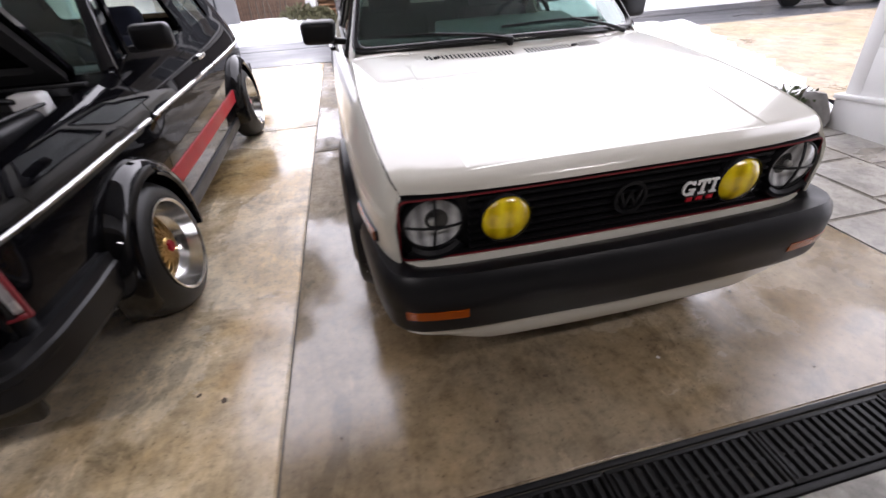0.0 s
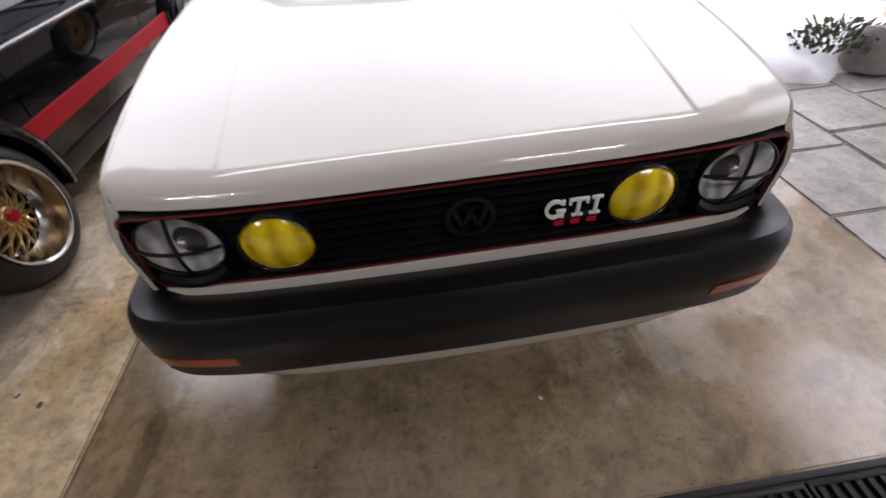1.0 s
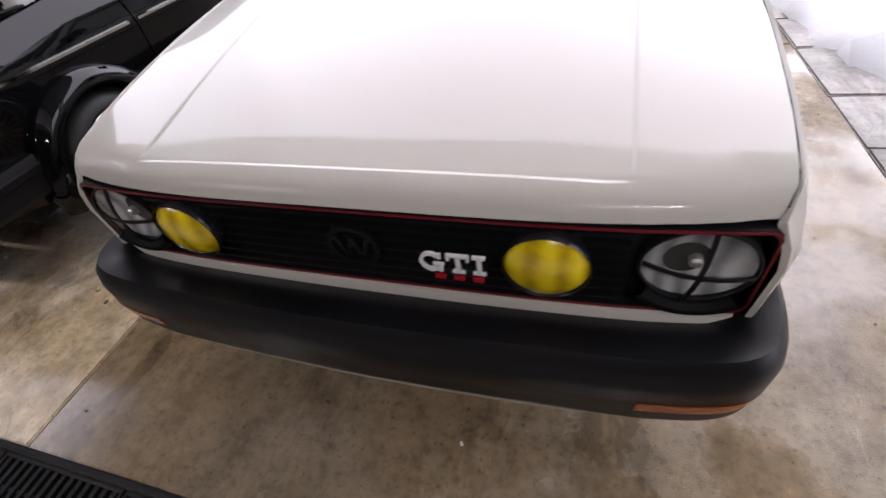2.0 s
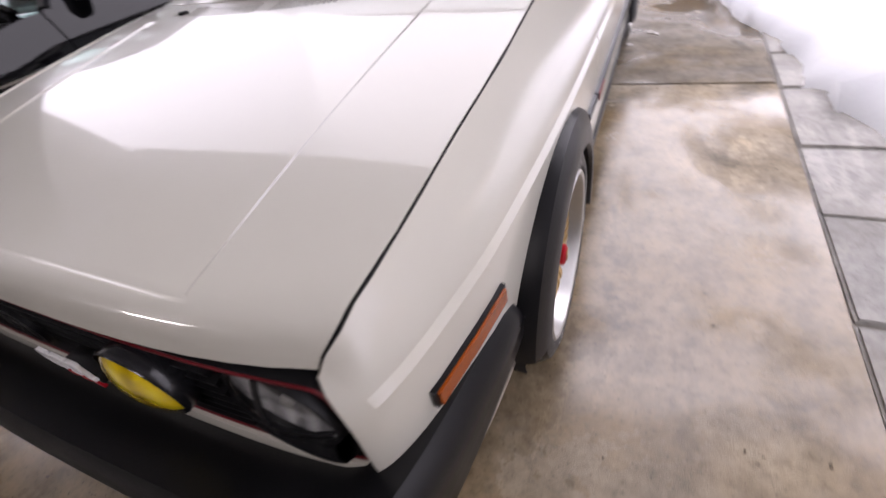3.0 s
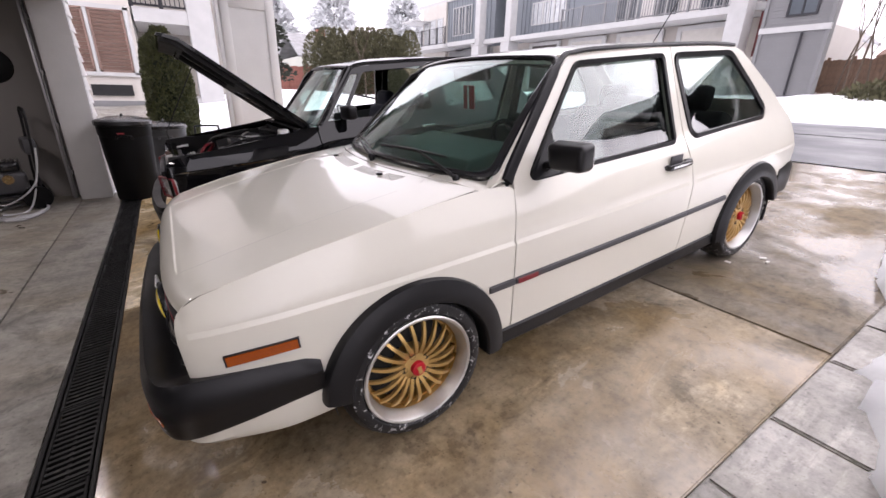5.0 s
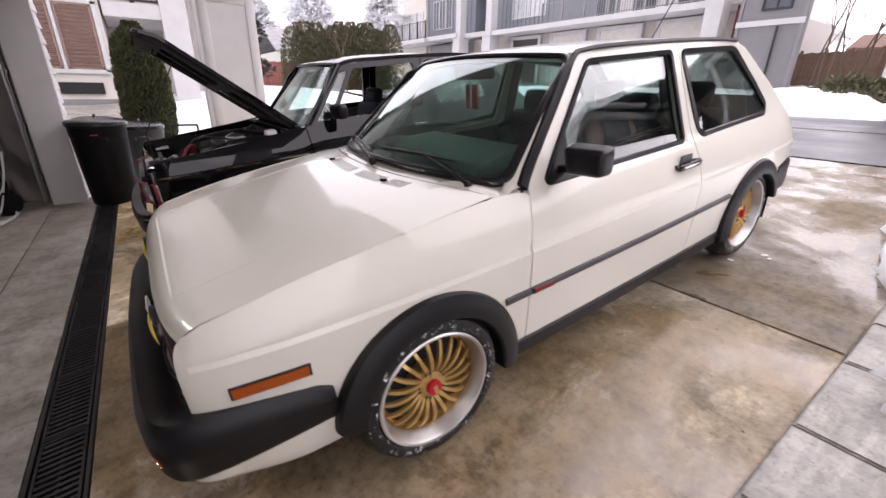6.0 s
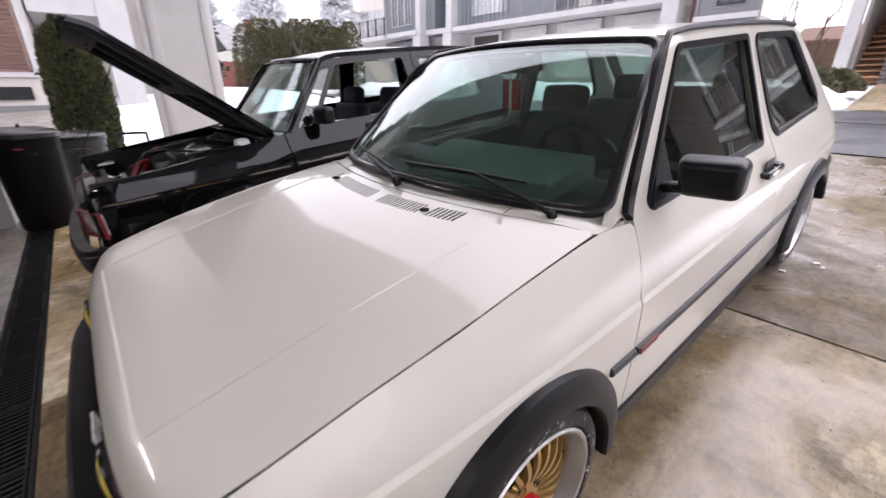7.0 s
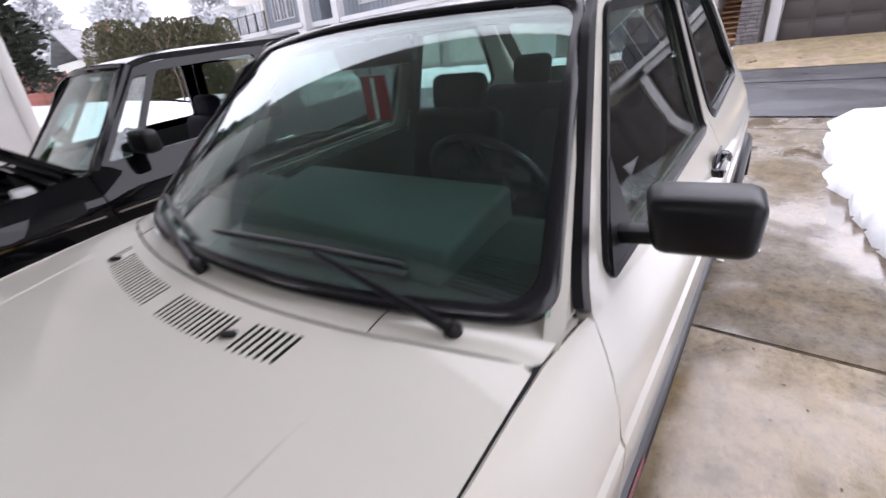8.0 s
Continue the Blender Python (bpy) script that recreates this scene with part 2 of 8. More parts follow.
YELLOW_LENS = moulded_lens("yellow_lens", (0.50, 0.34, 0.0), (0.82, 0.59, 0.0), (1.0, 0.80, 0.01), 0.0, 0.22, 6.5)
CLEAR_LENS = moulded_lens("lamp_reflector", (0.36, 0.36, 0.37), (0.62, 0.62, 0.63), (0.95, 0.95, 0.95), 0.35, 0.26, 8.0, 0.3)
FROSTED_LENS = surface("frosted_lamp_lens", (0.42, 0.42, 0.43), 0.25, 0.25, var=0.25, scale=14, fine=120, bump=0.15, coat=0.8)
WHITE_PLASTIC = surface("white_plastic", (0.86, 0.86, 0.85), 0.35, var=0.05, bump=0)
WINDSCREEN = pane("windscreen_glass", (0.72, 0.87, 0.83))
LAMP_GLASS = pane("lamp_glass", (0.94, 0.95, 0.95), 0.02)
SIDE_GLASS = pane("side_glass", (0.80, 0.86, 0.84))
CABIN = surface("dark_cabin_trim", (0.022, 0.028, 0.028), 0.65, fine=150, bump=0.15)
# One dashboard in two tones: DASH_LOW holds its shade, DASH its lit hood.
DASH_LOW = surface("shaded_dash_skin", (0.030, 0.040, 0.038), 0.6, fine=180, bump=0.15)
DASH = surface("lit_dash_hood", (0.082, 0.110, 0.102), 0.6, fine=180, bump=0.15)
CLOTH = surface("charcoal_seat_cloth", (0.014, 0.0145, 0.016), 0.9, fine=260, bump=0.3)


# ---- building helpers ----
def part(name, bm, material, parent=None, label="", smooth=True, sharp=32):
    """Links a bmesh as one mesh object under a thing or a part."""
    if smooth:
        for fc in bm.faces:
            fc.smooth = True
        for e in bm.edges:
            if len(e.link_faces) == 2 and e.calc_face_angle(0) > radians(sharp):
                e.smooth = False
    me = bpy.data.meshes.new(name)
    bm.to_mesh(me)
    bm.free()
    me.materials.append(material)
    true_normals(me)
    ob = new(name, me)
    if parent is not None:
        ob.parent = parent
    if label:
        tagged(ob, label)
    return ob


def true_normals(me):
    """Shades the faces of a panel by the surface that it was laid on."""
    att = me.attributes.get("surface_normal")
    if att is None:
        return
    flat = np.zeros(len(me.loops) * 3, dtype=np.float32)
    att.data.foreach_get("vector", flat)
    nrm = flat.reshape(-1, 3)
    usual = np.zeros(len(me.loops) * 3, dtype=np.float32)
    me.corner_normals.foreach_get("vector", usual)
    usual = usual.reshape(-1, 3)
    bare = np.abs(nrm).sum(axis=1) < 0.1
    nrm[bare] = usual[bare]
    me.attributes.remove(att)
    me.normals_split_custom_set([tuple(v) for v in nrm.tolist()])


def empty(name, m, label, category, group="", kind=""):
    ob = new(name)
    ob.empty_display_size = 0.1
    ob.matrix_world = m
    return tagged(ob, label, category, group, kind)


def lerp_table(v, table):
    if v <= table[0][0]:
        return table[0][1]
    for (a, b), (c, d) in zip(table, table[1:]):
        if v <= c:
            return b + (d - b) * (v - a) / (c - a)
    return table[-1][1]


def smooth_table(v, table):
    """Catmull-Rom through the table's points."""
    n = len(table)
    if v <= table[0][0]:
        return table[0][1]
    if v >= table[-1][0]:
        return table[-1][1]
    k = max(i for i in range(n - 1) if table[i][0] <= v)
    x0, x1 = table[k][0], table[k + 1][0]
    y0, y1 = table[k][1], table[k + 1][1]
    m0 = (y1 - table[max(k - 1, 0)][1]) / (x1 - table[max(k - 1, 0)][0])
    m1 = (table[min(k + 2, n - 1)][1] - y0) / (table[min(k + 2, n - 1)][0] - x0)
    d = x1 - x0
    s = (v - x0) / d
    return (2 * s**3 - 3 * s * s + 1) * y0 + (s**3 - 2 * s * s + s) * d * m0 + (3 * s * s - 2 * s**3) * y1 + (s**3 - s * s) * d * m1


def step01(v, a, b):
    s = min(1.0, max(0.0, (v - a) / (b - a)))
    return s * s * (3 - 2 * s)


def inside(p, poly):
    hit = False
    x, y = p
    for (x0, y0), (x1, y1) in zip(poly, poly[1:] + poly[:1]):
        if (y0 > y) != (y1 > y) and x < (x1 - x0) * (y - y0) / (y1 - y0) + x0:
            hit = not hit
    return hit


def denser(pts, step, closed=True):
    out = []
    pairs = list(zip(pts, pts[1:] + pts[:1])) if closed else list(zip(pts, pts[1:]))
    for (x0, y0), (x1, y1) in pairs:
        k = max(1, math.ceil(math.hypot(x1 - x0, y1 - y0) / step))
        out += [(x0 + (x1 - x0) * i / k, y0 + (y1 - y0) * i / k) for i in range(k)]
    if not closed:
        out.append(pts[-1])
    return out


def rounded(poly, r, k=5):
    """The polygon with its corners rounded."""
    out = []
    for i, b in enumerate(poly):
        a, c = Vector(poly[i - 1]), Vector(poly[(i + 1) % len(poly)])
        b = Vector(b)
        u, v = (a - b), (c - b)
        rr = min(r, u.length * 0.45, v.length * 0.45)
        p, q = b + u.normalized() * rr, b + v.normalized() * rr
        for j in range(k + 1):
            s = j / k
            w = p * (1 - s) ** 2 + b * 2 * s * (1 - s) + q * s * s
            out.append((w.x, w.y))
    return out


def arc(cx, cy, r, a0, a1, k):
    return [(cx + r * math.cos(radians(a0 + (a1 - a0) * i / k)), cy + r * math.sin(radians(a0 + (a1 - a0) * i / k))) for i in range(k + 1)]


def panel(outline, surf, back, holes=(), lines=(), step=0.06, exact=True):
    """A sheet with thickness: the plane region inside outline and outside holes, laid on the surface surf(u, v). back: the offset of
    its rear face."""
    ring = denser(list(outline), step)
    rings = [ring] + [denser(list(h), step) for h in holes]
    verts, edges = [], []
    for rg in rings:
        s = len(verts)
        verts += rg
        edges += [(s + i, s + (i + 1) % len(rg)) for i in range(len(rg))]
    for ln in lines:
        pts = [p for p in denser(list(ln), step, False) if inside(p, ring) and not any(inside(p, h) for h in rings[1:])]
        s = len(verts)
        verts += pts
        edges += [(s + i, s + i + 1) for i in range(len(pts) - 1) if math.dist(pts[i], pts[i + 1]) < step * 1.5]
    us, vs = [p[0] for p in ring], [p[1] for p in ring]
    grid = np.array(verts)
    u = min(us) + step / 2
    while u < max(us):
        v = min(vs) + step / 2
        while v < max(vs):
            if inside((u, v), ring) and not any(inside((u, v), h) for h in rings[1:]):
                if np.min(np.hypot(grid[:, 0] - u, grid[:, 1] - v)) > step * 0.45:
                    verts.append((u, v))
            v += step
        u += step
    from mathutils import geometry
    vo, _, fo = geometry.delaunay_2d_cdt([Vector(p) for p in verts], edges, [], 0, 1e-5)[:3]
    bm = bmesh.new()
    back = Vector(back)
    top = [bm.verts.new(Vector(surf(p[0], p[1]))) for p in vo]
    place = {v: Vector((p[0], p[1])) for v, p in zip(top, vo)}
    keep = []
    for fc in fo:
        c = (sum(vo[i][0] for i in fc) / 3, sum(vo[i][1] for i in fc) / 3)
        if inside(c, ring) and not any(inside(c, h) for h in rings[1:]):
            keep.append(fc)
    for fc in keep:
        try:
            bm.faces.new([top[i] for i in fc])
        except ValueError:
            pass
    bm.normal_update()
    total = sum((f.normal * f.calc_area() for f in bm.faces), Vector())
    if total.dot(back) > 0:
        bmesh.ops.reverse_faces(bm, faces=bm.faces[:])
    for v in [v for v in bm.verts if not v.link_faces]:
        bm.verts.remove(v)
    front = list(bm.faces)
    layer = bm.loops.layers.float_vector.new("surface_normal")
    e = 0.0008
    for fc in front if exact else ():
        mid = sum((place[v] for v in fc.verts), Vector((0, 0))) / 3
        for lo in fc.loops:
            u, v = place[lo.vert].lerp(mid, 0.12)
            n = (Vector(surf(u + e, v)) - Vector(surf(u - e, v))).cross(Vector(surf(u, v + e)) - Vector(surf(u, v - e)))
            if n.length > 1e-12:
                n.normalize()
                lo[layer] = n if n.dot(fc.normal) > 0 else -n
    low = {v: None for v in bm.verts}
    rim = [e for e in bm.edges if len(e.link_faces) == 1]
    for v in list(low):
        low[v] = bm.verts.new(v.co + back)
    for e in rim:
        fc = e.link_faces[0]
        vs2 = list(fc.verts)
        i = vs2.index(e.verts[0])
        a, b = (e.verts[0], e.verts[1]) if vs2[(i + 1) % 3] == e.verts[1] else (e.verts[1], e.verts[0])
        bm.faces.new([b, a, low[a], low[b]])
    for fc in front:
        bm.faces.new([low[v] for v in reversed(fc.verts)])
    bm.normal_update()
    return bm


def mirrored(bm):
    """A mirror image in x of a bmesh, as a new bmesh."""
    me = bpy.data.meshes.new("half")
    bm.to_mesh(me)
    out = bmesh.new()
    out.from_mesh(me)
    bpy.data.meshes.remove(me)
    for v in out.verts:
        v.co.x = -v.co.x
    layer = out.loops.layers.float_vector.get("surface_normal")
    if layer:
        for fc in out.faces:
            for lo in fc.loops:
                n = lo[layer]
                lo[layer] = Vector((-n.x, n.y, n.z))
    bmesh.ops.reverse_faces(out, faces=out.faces[:])
    return out


def box(w, d, h, at=(0, 0, 0), bevel=0.0, seg=2, turn=None):
    """A box with bevelled edges; at: the middle of its bottom."""
    bm = bmesh.new()
    bmesh.ops.create_cube(bm, size=1.0)
    for v in bm.verts:
        v.co = Vector((v.co.x * w, v.co.y * d, (v.co.z + 0.5) * h))
    if bevel:
        bmesh.ops.bevel(bm, geom=bm.edges[:], offset=bevel, segments=seg, affect="EDGES", profile=0.5)
    m = Matrix.Translation(at)
    if turn is not None:
        m = m @ turn
    bmesh.ops.transform(bm, matrix=m, verts=bm.verts[:])
    return bm


def join(*bms):
    out = bms[0]
    for b in bms[1:]:
        me = bpy.data.meshes.new("tmp")
        b.to_mesh(me)
        out.from_mesh(me)
        bpy.data.meshes.remove(me)
        b.free()
    return out


def lathe(profile, seg=48, axis="x", a0=0.0, a1=360.0):
    """Turns a profile of (radius, along) round an axis."""
    bm = bmesh.new()
    full = abs(a1 - a0 - 360) < 1e-6
    k = seg if full else seg + 1
    rows = []
    for i in range(k):
        a = radians(a0 + (a1 - a0) * i / seg)
        row = []
        for r, s in profile:
            c = (s, r * math.cos(a), r * math.sin(a)) if axis == "x" else (r * math.cos(a), r * math.sin(a), s) if axis == "z" else (r * math.cos(a), s, r * math.sin(a))
            row.append(bm.verts.new(c))
        rows.append(row)
    for i in range(seg):
        p, q = rows[i], rows[(i + 1) % k]
        for j in range(len(profile) - 1):
            bm.faces.new([p[j], q[j], q[j + 1], p[j + 1]])
    bmesh.ops.remove_doubles(bm, verts=bm.verts[:], dist=1e-6)
    bmesh.ops.recalc_face_normals(bm, faces=bm.faces[:])
    return bm


def sweep(path, section, closed_section=True, caps=True, up=(0, 0, 1)):
    """Carries a section of (out, up) along a path; out lies to the right of the way, seen from above."""
    bm = bmesh.new()
    path = [Vector(p) for p in path]
    up = Vector(up)
    rows = []
    for i, p in enumerate(path):
        t = (path[min(i + 1, len(path) - 1)] - path[max(i - 1, 0)]).normalized()
        o = t.cross(up).normalized()
        w = o.cross(t).normalized()
        sec = section(i) if callable(section) else section
        rows.append([bm.verts.new(p + o * a + w * b) for a, b in sec])
    k = len(rows[0])
    for p, q in zip(rows, rows[1:]):
        for j in range(k if closed_section else k - 1):
            bm.faces.new([p[j], p[(j + 1) % k], q[(j + 1) % k], q[j]])
    if caps and closed_section:
        bm.faces.new(list(reversed(rows[0])))
        bm.faces.new(rows[-1])
    bmesh.ops.recalc_face_normals(bm, faces=bm.faces[:])
    return bm


def tube(path, r, k=8):
    path = [Vector(p) for p in path]
    bm = bmesh.new()
    rows = []
    last = None
    for i, p in enumerate(path):
        t = (path[min(i + 1, len(path) - 1)] - path[max(i - 1, 0)]).normalized()
        ref = last if last is not None else (Vector((0, 0, 1)) if abs(t.z) < 0.9 else Vector((1, 0, 0)))
        o = t.cross(ref).normalized()
        w = o.cross(t).normalized()
        last = w
        rr = r(i) if callable(r) else r
        rows.append([bm.verts.new(p + o * rr * math.cos(2 * math.pi * j / k) + w * rr * math.sin(2 * math.pi * j / k)) for j in range(k)])
    for p, q in zip(rows, rows[1:]):
        for j in range(k):
            bm.faces.new([p[j], p[(j + 1) % k], q[(j + 1) % k], q[j]])
    bm.faces.new(list(reversed(rows[0])))
    bm.faces.new(rows[-1])
    bmesh.ops.recalc_face_normals(bm, faces=bm.faces[:])
    return bm


def curve3(pts, k=6):
    """A smooth line through the points."""
    pts = [Vector(p) for p in pts]
    out = []
    for i in range(len(pts) - 1):
        p0, p1, p2, p3 = pts[max(i - 1, 0)], pts[i], pts[i + 1], pts[min(i + 2, len(pts) - 1)]
        for j in range(k):
            s = j / k
            out.append(0.5 * (2 * p1 + (p2 - p0) * s + (2 * p0 - 5 * p1 + 4 * p2 - p3) * s * s + (3 * p1 - p0 - 3 * p2 + p3) * s**3))
    out.append(pts[-1])
    return out


def sides(name, bm, material, parent, label=""):
    """A part and its mirror image."""
    other = mirrored(bm)
    return part(name, bm, material, parent, label), part(name, other, material, parent, label)


# ---- ground ----
CONCRETE = concrete("wet_concrete", (0.36, 0.313, 0.245), 0.62, tint=(0.325, 0.258, 0.168), seed=4.3, dry_rough=0.6, dark=0.6, drier=0.14, spec=0.12)
CONCRETE_BACK = concrete("wet_dark_concrete", (0.195, 0.172, 0.138), 0.52, tint=(0.165, 0.128, 0.078), seed=2.0, dry_rough=0.6, spec=0.15)
CONCRETE_DRY = concrete("damp_concrete", (0.74, 0.64, 0.47), 0.50, tint=(0.58, 0.44, 0.24), seed=5.0, dark=0.58, dry_rough=0.36)
CONCRETE_IN = concrete("garage_concrete", (0.27, 0.255, 0.225), 0.36, tint=(0.20, 0.175, 0.135), seed=7.0)
PAVER = concrete("stamped_concrete", (0.33, 0.315, 0.29), 0.38, tint=(0.27, 0.25, 0.215), seed=3.0, dark=0.8)
ASPHALT = surface("wet_asphalt", (0.065, 0.067, 0.074), 0.40, var=0.25, scale=0.8, fine=90, bump=0.3, rvar=0.15)
TAN_DRIVE = concrete("tan_driveway", (0.36, 0.28, 0.19), 0.36, tint=(0.30, 0.24, 0.13), seed=11.0)
SNOW = surface("snow", (0.86, 0.87, 0.89), 0.7, var=0.04, scale=2.0, fine=40, bump=0.5)
CAST_IRON = surface("black_grate", (0.010, 0.010, 0.0105), 0.5, fine=120, bump=0.3, spec=0.25, dirt=((0.09, 0.08, 0.065), 9.0, 0.66))
WHITE_WALL = surface("white_painted_trim", (0.74, 0.74, 0.73), 0.5, var=0.04, fine=70, bump=0.05)
T6 = math.tan(radians(SLOPE))


def ground_height(x, y):
    if y < 5.68:
        z = max(y, -1.2) * T6
    elif y < 13.7:
        z = 5.68 * T6 + (y - 5.68) * 0.0175
    elif y < 18.5:
        z = 0.737 + (y - 13.7) * 0.134
    else:
        z = 1.38 + min(y - 18.5, 30) * 0.03
    side = step01(-x, 6.0, 15.0) * 0.95 * (1 - step01(y, 3.0, 9.0))
    return z + side


def ground_sheet():
    xs = [-900, -300, -120, -60, -40] + [-30 + 1.0 * i for i in range(55)] + [28, 40, 60, 120, 300, 900]
    ys = [-900, -300, -100, -40, -20, -12, -8, -6, -4, -3, -2, -1.2] + [0.5 * i for i in range(-2, 44)] + [24, 27, 30, 36, 45, 60, 120, 300, 900]
    bm = bmesh.new()
    grid = [[bm.verts.new((x, y, ground_height(x, y) - 0.16 + (0.10 if y > 14 or x > 9 or x < -7 else 0.0))) for y in ys] for x in xs]
    for i in range(len(xs) - 1):
        for j in range(len(ys) - 1):
            bm.faces.new([grid[i][j], grid[i + 1][j], grid[i + 1][j + 1], grid[i][j + 1]])
    tagged(part("ground", bm, SNOW), "snow-covered ground sheet", "ground", kind="structure")


ground_sheet()


drive = empty("driveway", DRIVE, "wet stained concrete driveway slabs sloping down to the garage", "driveway", kind="structure")
J = 0.004
for x0, x1, y0, y1 in ((-5.4, -1.17, -1.135, 2.47), (-5.4, -1.17, 2.47, 5.20), (-1.17, 1.57, -1.135, 1.755), (-1.17, 1.57, 1.755, 5.20), (-5.4, -1.17, 5.20, 5.66), (-1.17, 1.57, 5.20, 5.66)):
    sk = 0.020
    bm = box(1, 1, 0.14)
    for v in bm.verts:
        y = y0 + J if v.co.y < 0 else y1 - J
        if v.co.x < 0:
            x = x0 + J + (sk * y if x0 > -2 else 0)
        else:
            x = x1 - J + (sk * y if x1 < 0 else 0)
        v.co = Vector((x, y, v.co.z - 0.14))
    bmesh.ops.bevel(bm, geom=[e for e in bm.edges if all(v.co.z > -0.01 for v in e.verts)], offset=0.006, segments=2, affect="EDGES")
    part("slab", bm, CONCRETE_DRY if x0 < -2 else CONCRETE if y0 < 1 else CONCRETE_BACK, drive)
part("joint_bed", box(7.1, 6.85, 0.05, (-1.92, 2.27, -0.062)), surface("joint_dirt", (0.10, 0.09, 0.075), 0.8, fine=80), drive)

border = empty("paved_border", DRIVE, "stamped stone-pattern concrete strip beside the driveway", "pavement", kind="structure")
rng = random.Random(4)
ycuts = [-1.13, -0.73, -0.27, 0.20, 0.675, 1.135, 1.70, 2.15, 2.62, 3.1, 3.6, 4.1, 4.6, 5.1, 5.66]
xcuts = [1.567, 2.06, 2.52, 2.98, 3.44]
for i in range(len(xcuts) - 1):
    for j in range(len(ycuts) - 1):
        dy = 0.0 if i % 2 == 0 else 0.12
        bm = box(1, 1, 0.12)
        for v in bm.verts:
            x = xcuts[i] + 0.0045 if v.co.x < 0 else xcuts[i + 1] - 0.0045
            y = ycuts[j] + dy + 0.0045 if v.co.y < 0 else ycuts[j + 1] + dy - 0.0045
            v.co = Vector((x + rng.uniform(-0.004, 0.004), y + rng.uniform(-0.004, 0.004), v.co.z - 0.12 + rng.uniform(-0.002, 0.003)))
        bmesh.ops.bevel(bm, geom=[e for e in bm.edges if all(v.co.z > -0.03 for v in e.verts)], offset=0.008, segments=2, affect="EDGES")
        part("paver", bm, PAVER, border)
part("joint_bed", box(1.9, 6.9, 0.05, (2.50, 2.32, -0.062)), surface("border_joint_dirt", (0.30, 0.27, 0.225), 0.85, fine=80), border)

# trench drain with its slotted grates
drain = empty("trench_drain", DRIVE @ pose(0, -1.24, 0), "black slotted trench drain between driveway and garage", "drain", kind="structure")
part("channel", box(8.6, 0.20, 0.08, (-1.0, 0, -0.13)), DARK, drain)
for s in (-1, 1):
    part("edge_rail", box(8.6, 0.018, 0.05, (-1.0, s * 0.099, -0.049), 0.003), CAST_IRON, drain)


def grate_mesh():
    bms = [box(0.492, 0.012, 0.02, (0, s * 0.078, -0.022), 0.002) for s in (-1, 1)]
    bms += [box(0.010, 0.168, 0.02, (s * 0.241, 0, -0.022), 0.002) for s in (-1, 1)]
    bms += [box(0.015, 0.15, 0.016, (-0.2178 + 0.0335 * k, 0, -0.021), 0.0) for k in range(14)]
    bms += [box(0.48, 0.010, 0.012, (0, 0, -0.024), 0.0)]
    return join(*bms)


first = part("grate", grate_mesh(), CAST_IRON, drain)
first.location = (-5.0, 0, 0)
for k in range(1, 17):
    o = first.copy()
    scene.collection.objects.link(o)
    o.location = (-5.0 + 0.5 * k, 0, 0)

# garage: floor, walls, ceiling, the wide opening and the deck in front of it
FLOOR_Y = -1.345
bm = box(8.6, 0.42, 0.12, (-1.0, FLOOR_Y - 0.21, GARAGE_Z - 0.12), 0.004)
tagged(part("threshold", bm, CONCRETE_IN), "light concrete threshold strip", "floor", kind="structure")
bm = box(9.0, 5.8, 0.12, (-1.1, -1.775 - 2.9, GARAGE_Z - 0.12), 0.004)
tagged(part("floor", bm, CONCRETE_IN), "stained concrete garage floor", "floor", kind="structure")
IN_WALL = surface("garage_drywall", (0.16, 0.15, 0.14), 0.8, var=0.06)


def wall(name, w, d, h, at, material, label):
    return tagged(part(name, box(w, d, h, at), material), label, "wall", kind="structure")


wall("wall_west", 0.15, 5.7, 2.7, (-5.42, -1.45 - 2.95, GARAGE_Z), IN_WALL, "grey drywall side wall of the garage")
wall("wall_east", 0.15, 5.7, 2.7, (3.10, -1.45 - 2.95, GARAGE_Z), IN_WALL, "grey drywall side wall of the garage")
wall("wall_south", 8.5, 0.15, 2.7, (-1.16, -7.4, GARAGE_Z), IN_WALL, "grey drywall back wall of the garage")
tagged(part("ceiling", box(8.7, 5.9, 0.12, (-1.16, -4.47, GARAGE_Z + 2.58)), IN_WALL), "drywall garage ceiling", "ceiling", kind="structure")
wall("wall_north", 8.9, 0.30, 3.6, (-1.16, -1.62, 2.16), WHITE_WALL, "white house front above the garage opening")
wall("wall_north_west", 0.42, 0.20, 5.9, (-5.29, -1.57, GARAGE_Z), WHITE_WALL, "white house front beside the garage")
wall("wall_north_east", 0.85, 0.20, 5.9, (2.85, -1.57, GARAGE_Z), WHITE_WALL, "white house front beside the garage")
# The white jamb is greyed here: its shade is put into the colour.
JAMB = surface("shaded_white_jamb", (0.47, 0.465, 0.46), 0.5, var=0.06, fine=60, bump=0.06)
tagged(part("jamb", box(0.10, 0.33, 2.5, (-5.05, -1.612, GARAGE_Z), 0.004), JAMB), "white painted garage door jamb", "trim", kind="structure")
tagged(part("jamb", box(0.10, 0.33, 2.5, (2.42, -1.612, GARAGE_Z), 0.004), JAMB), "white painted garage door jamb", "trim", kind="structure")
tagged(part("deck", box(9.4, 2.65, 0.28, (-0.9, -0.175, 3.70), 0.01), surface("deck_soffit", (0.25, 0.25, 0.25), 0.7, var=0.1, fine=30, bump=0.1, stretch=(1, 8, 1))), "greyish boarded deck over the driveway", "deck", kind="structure")


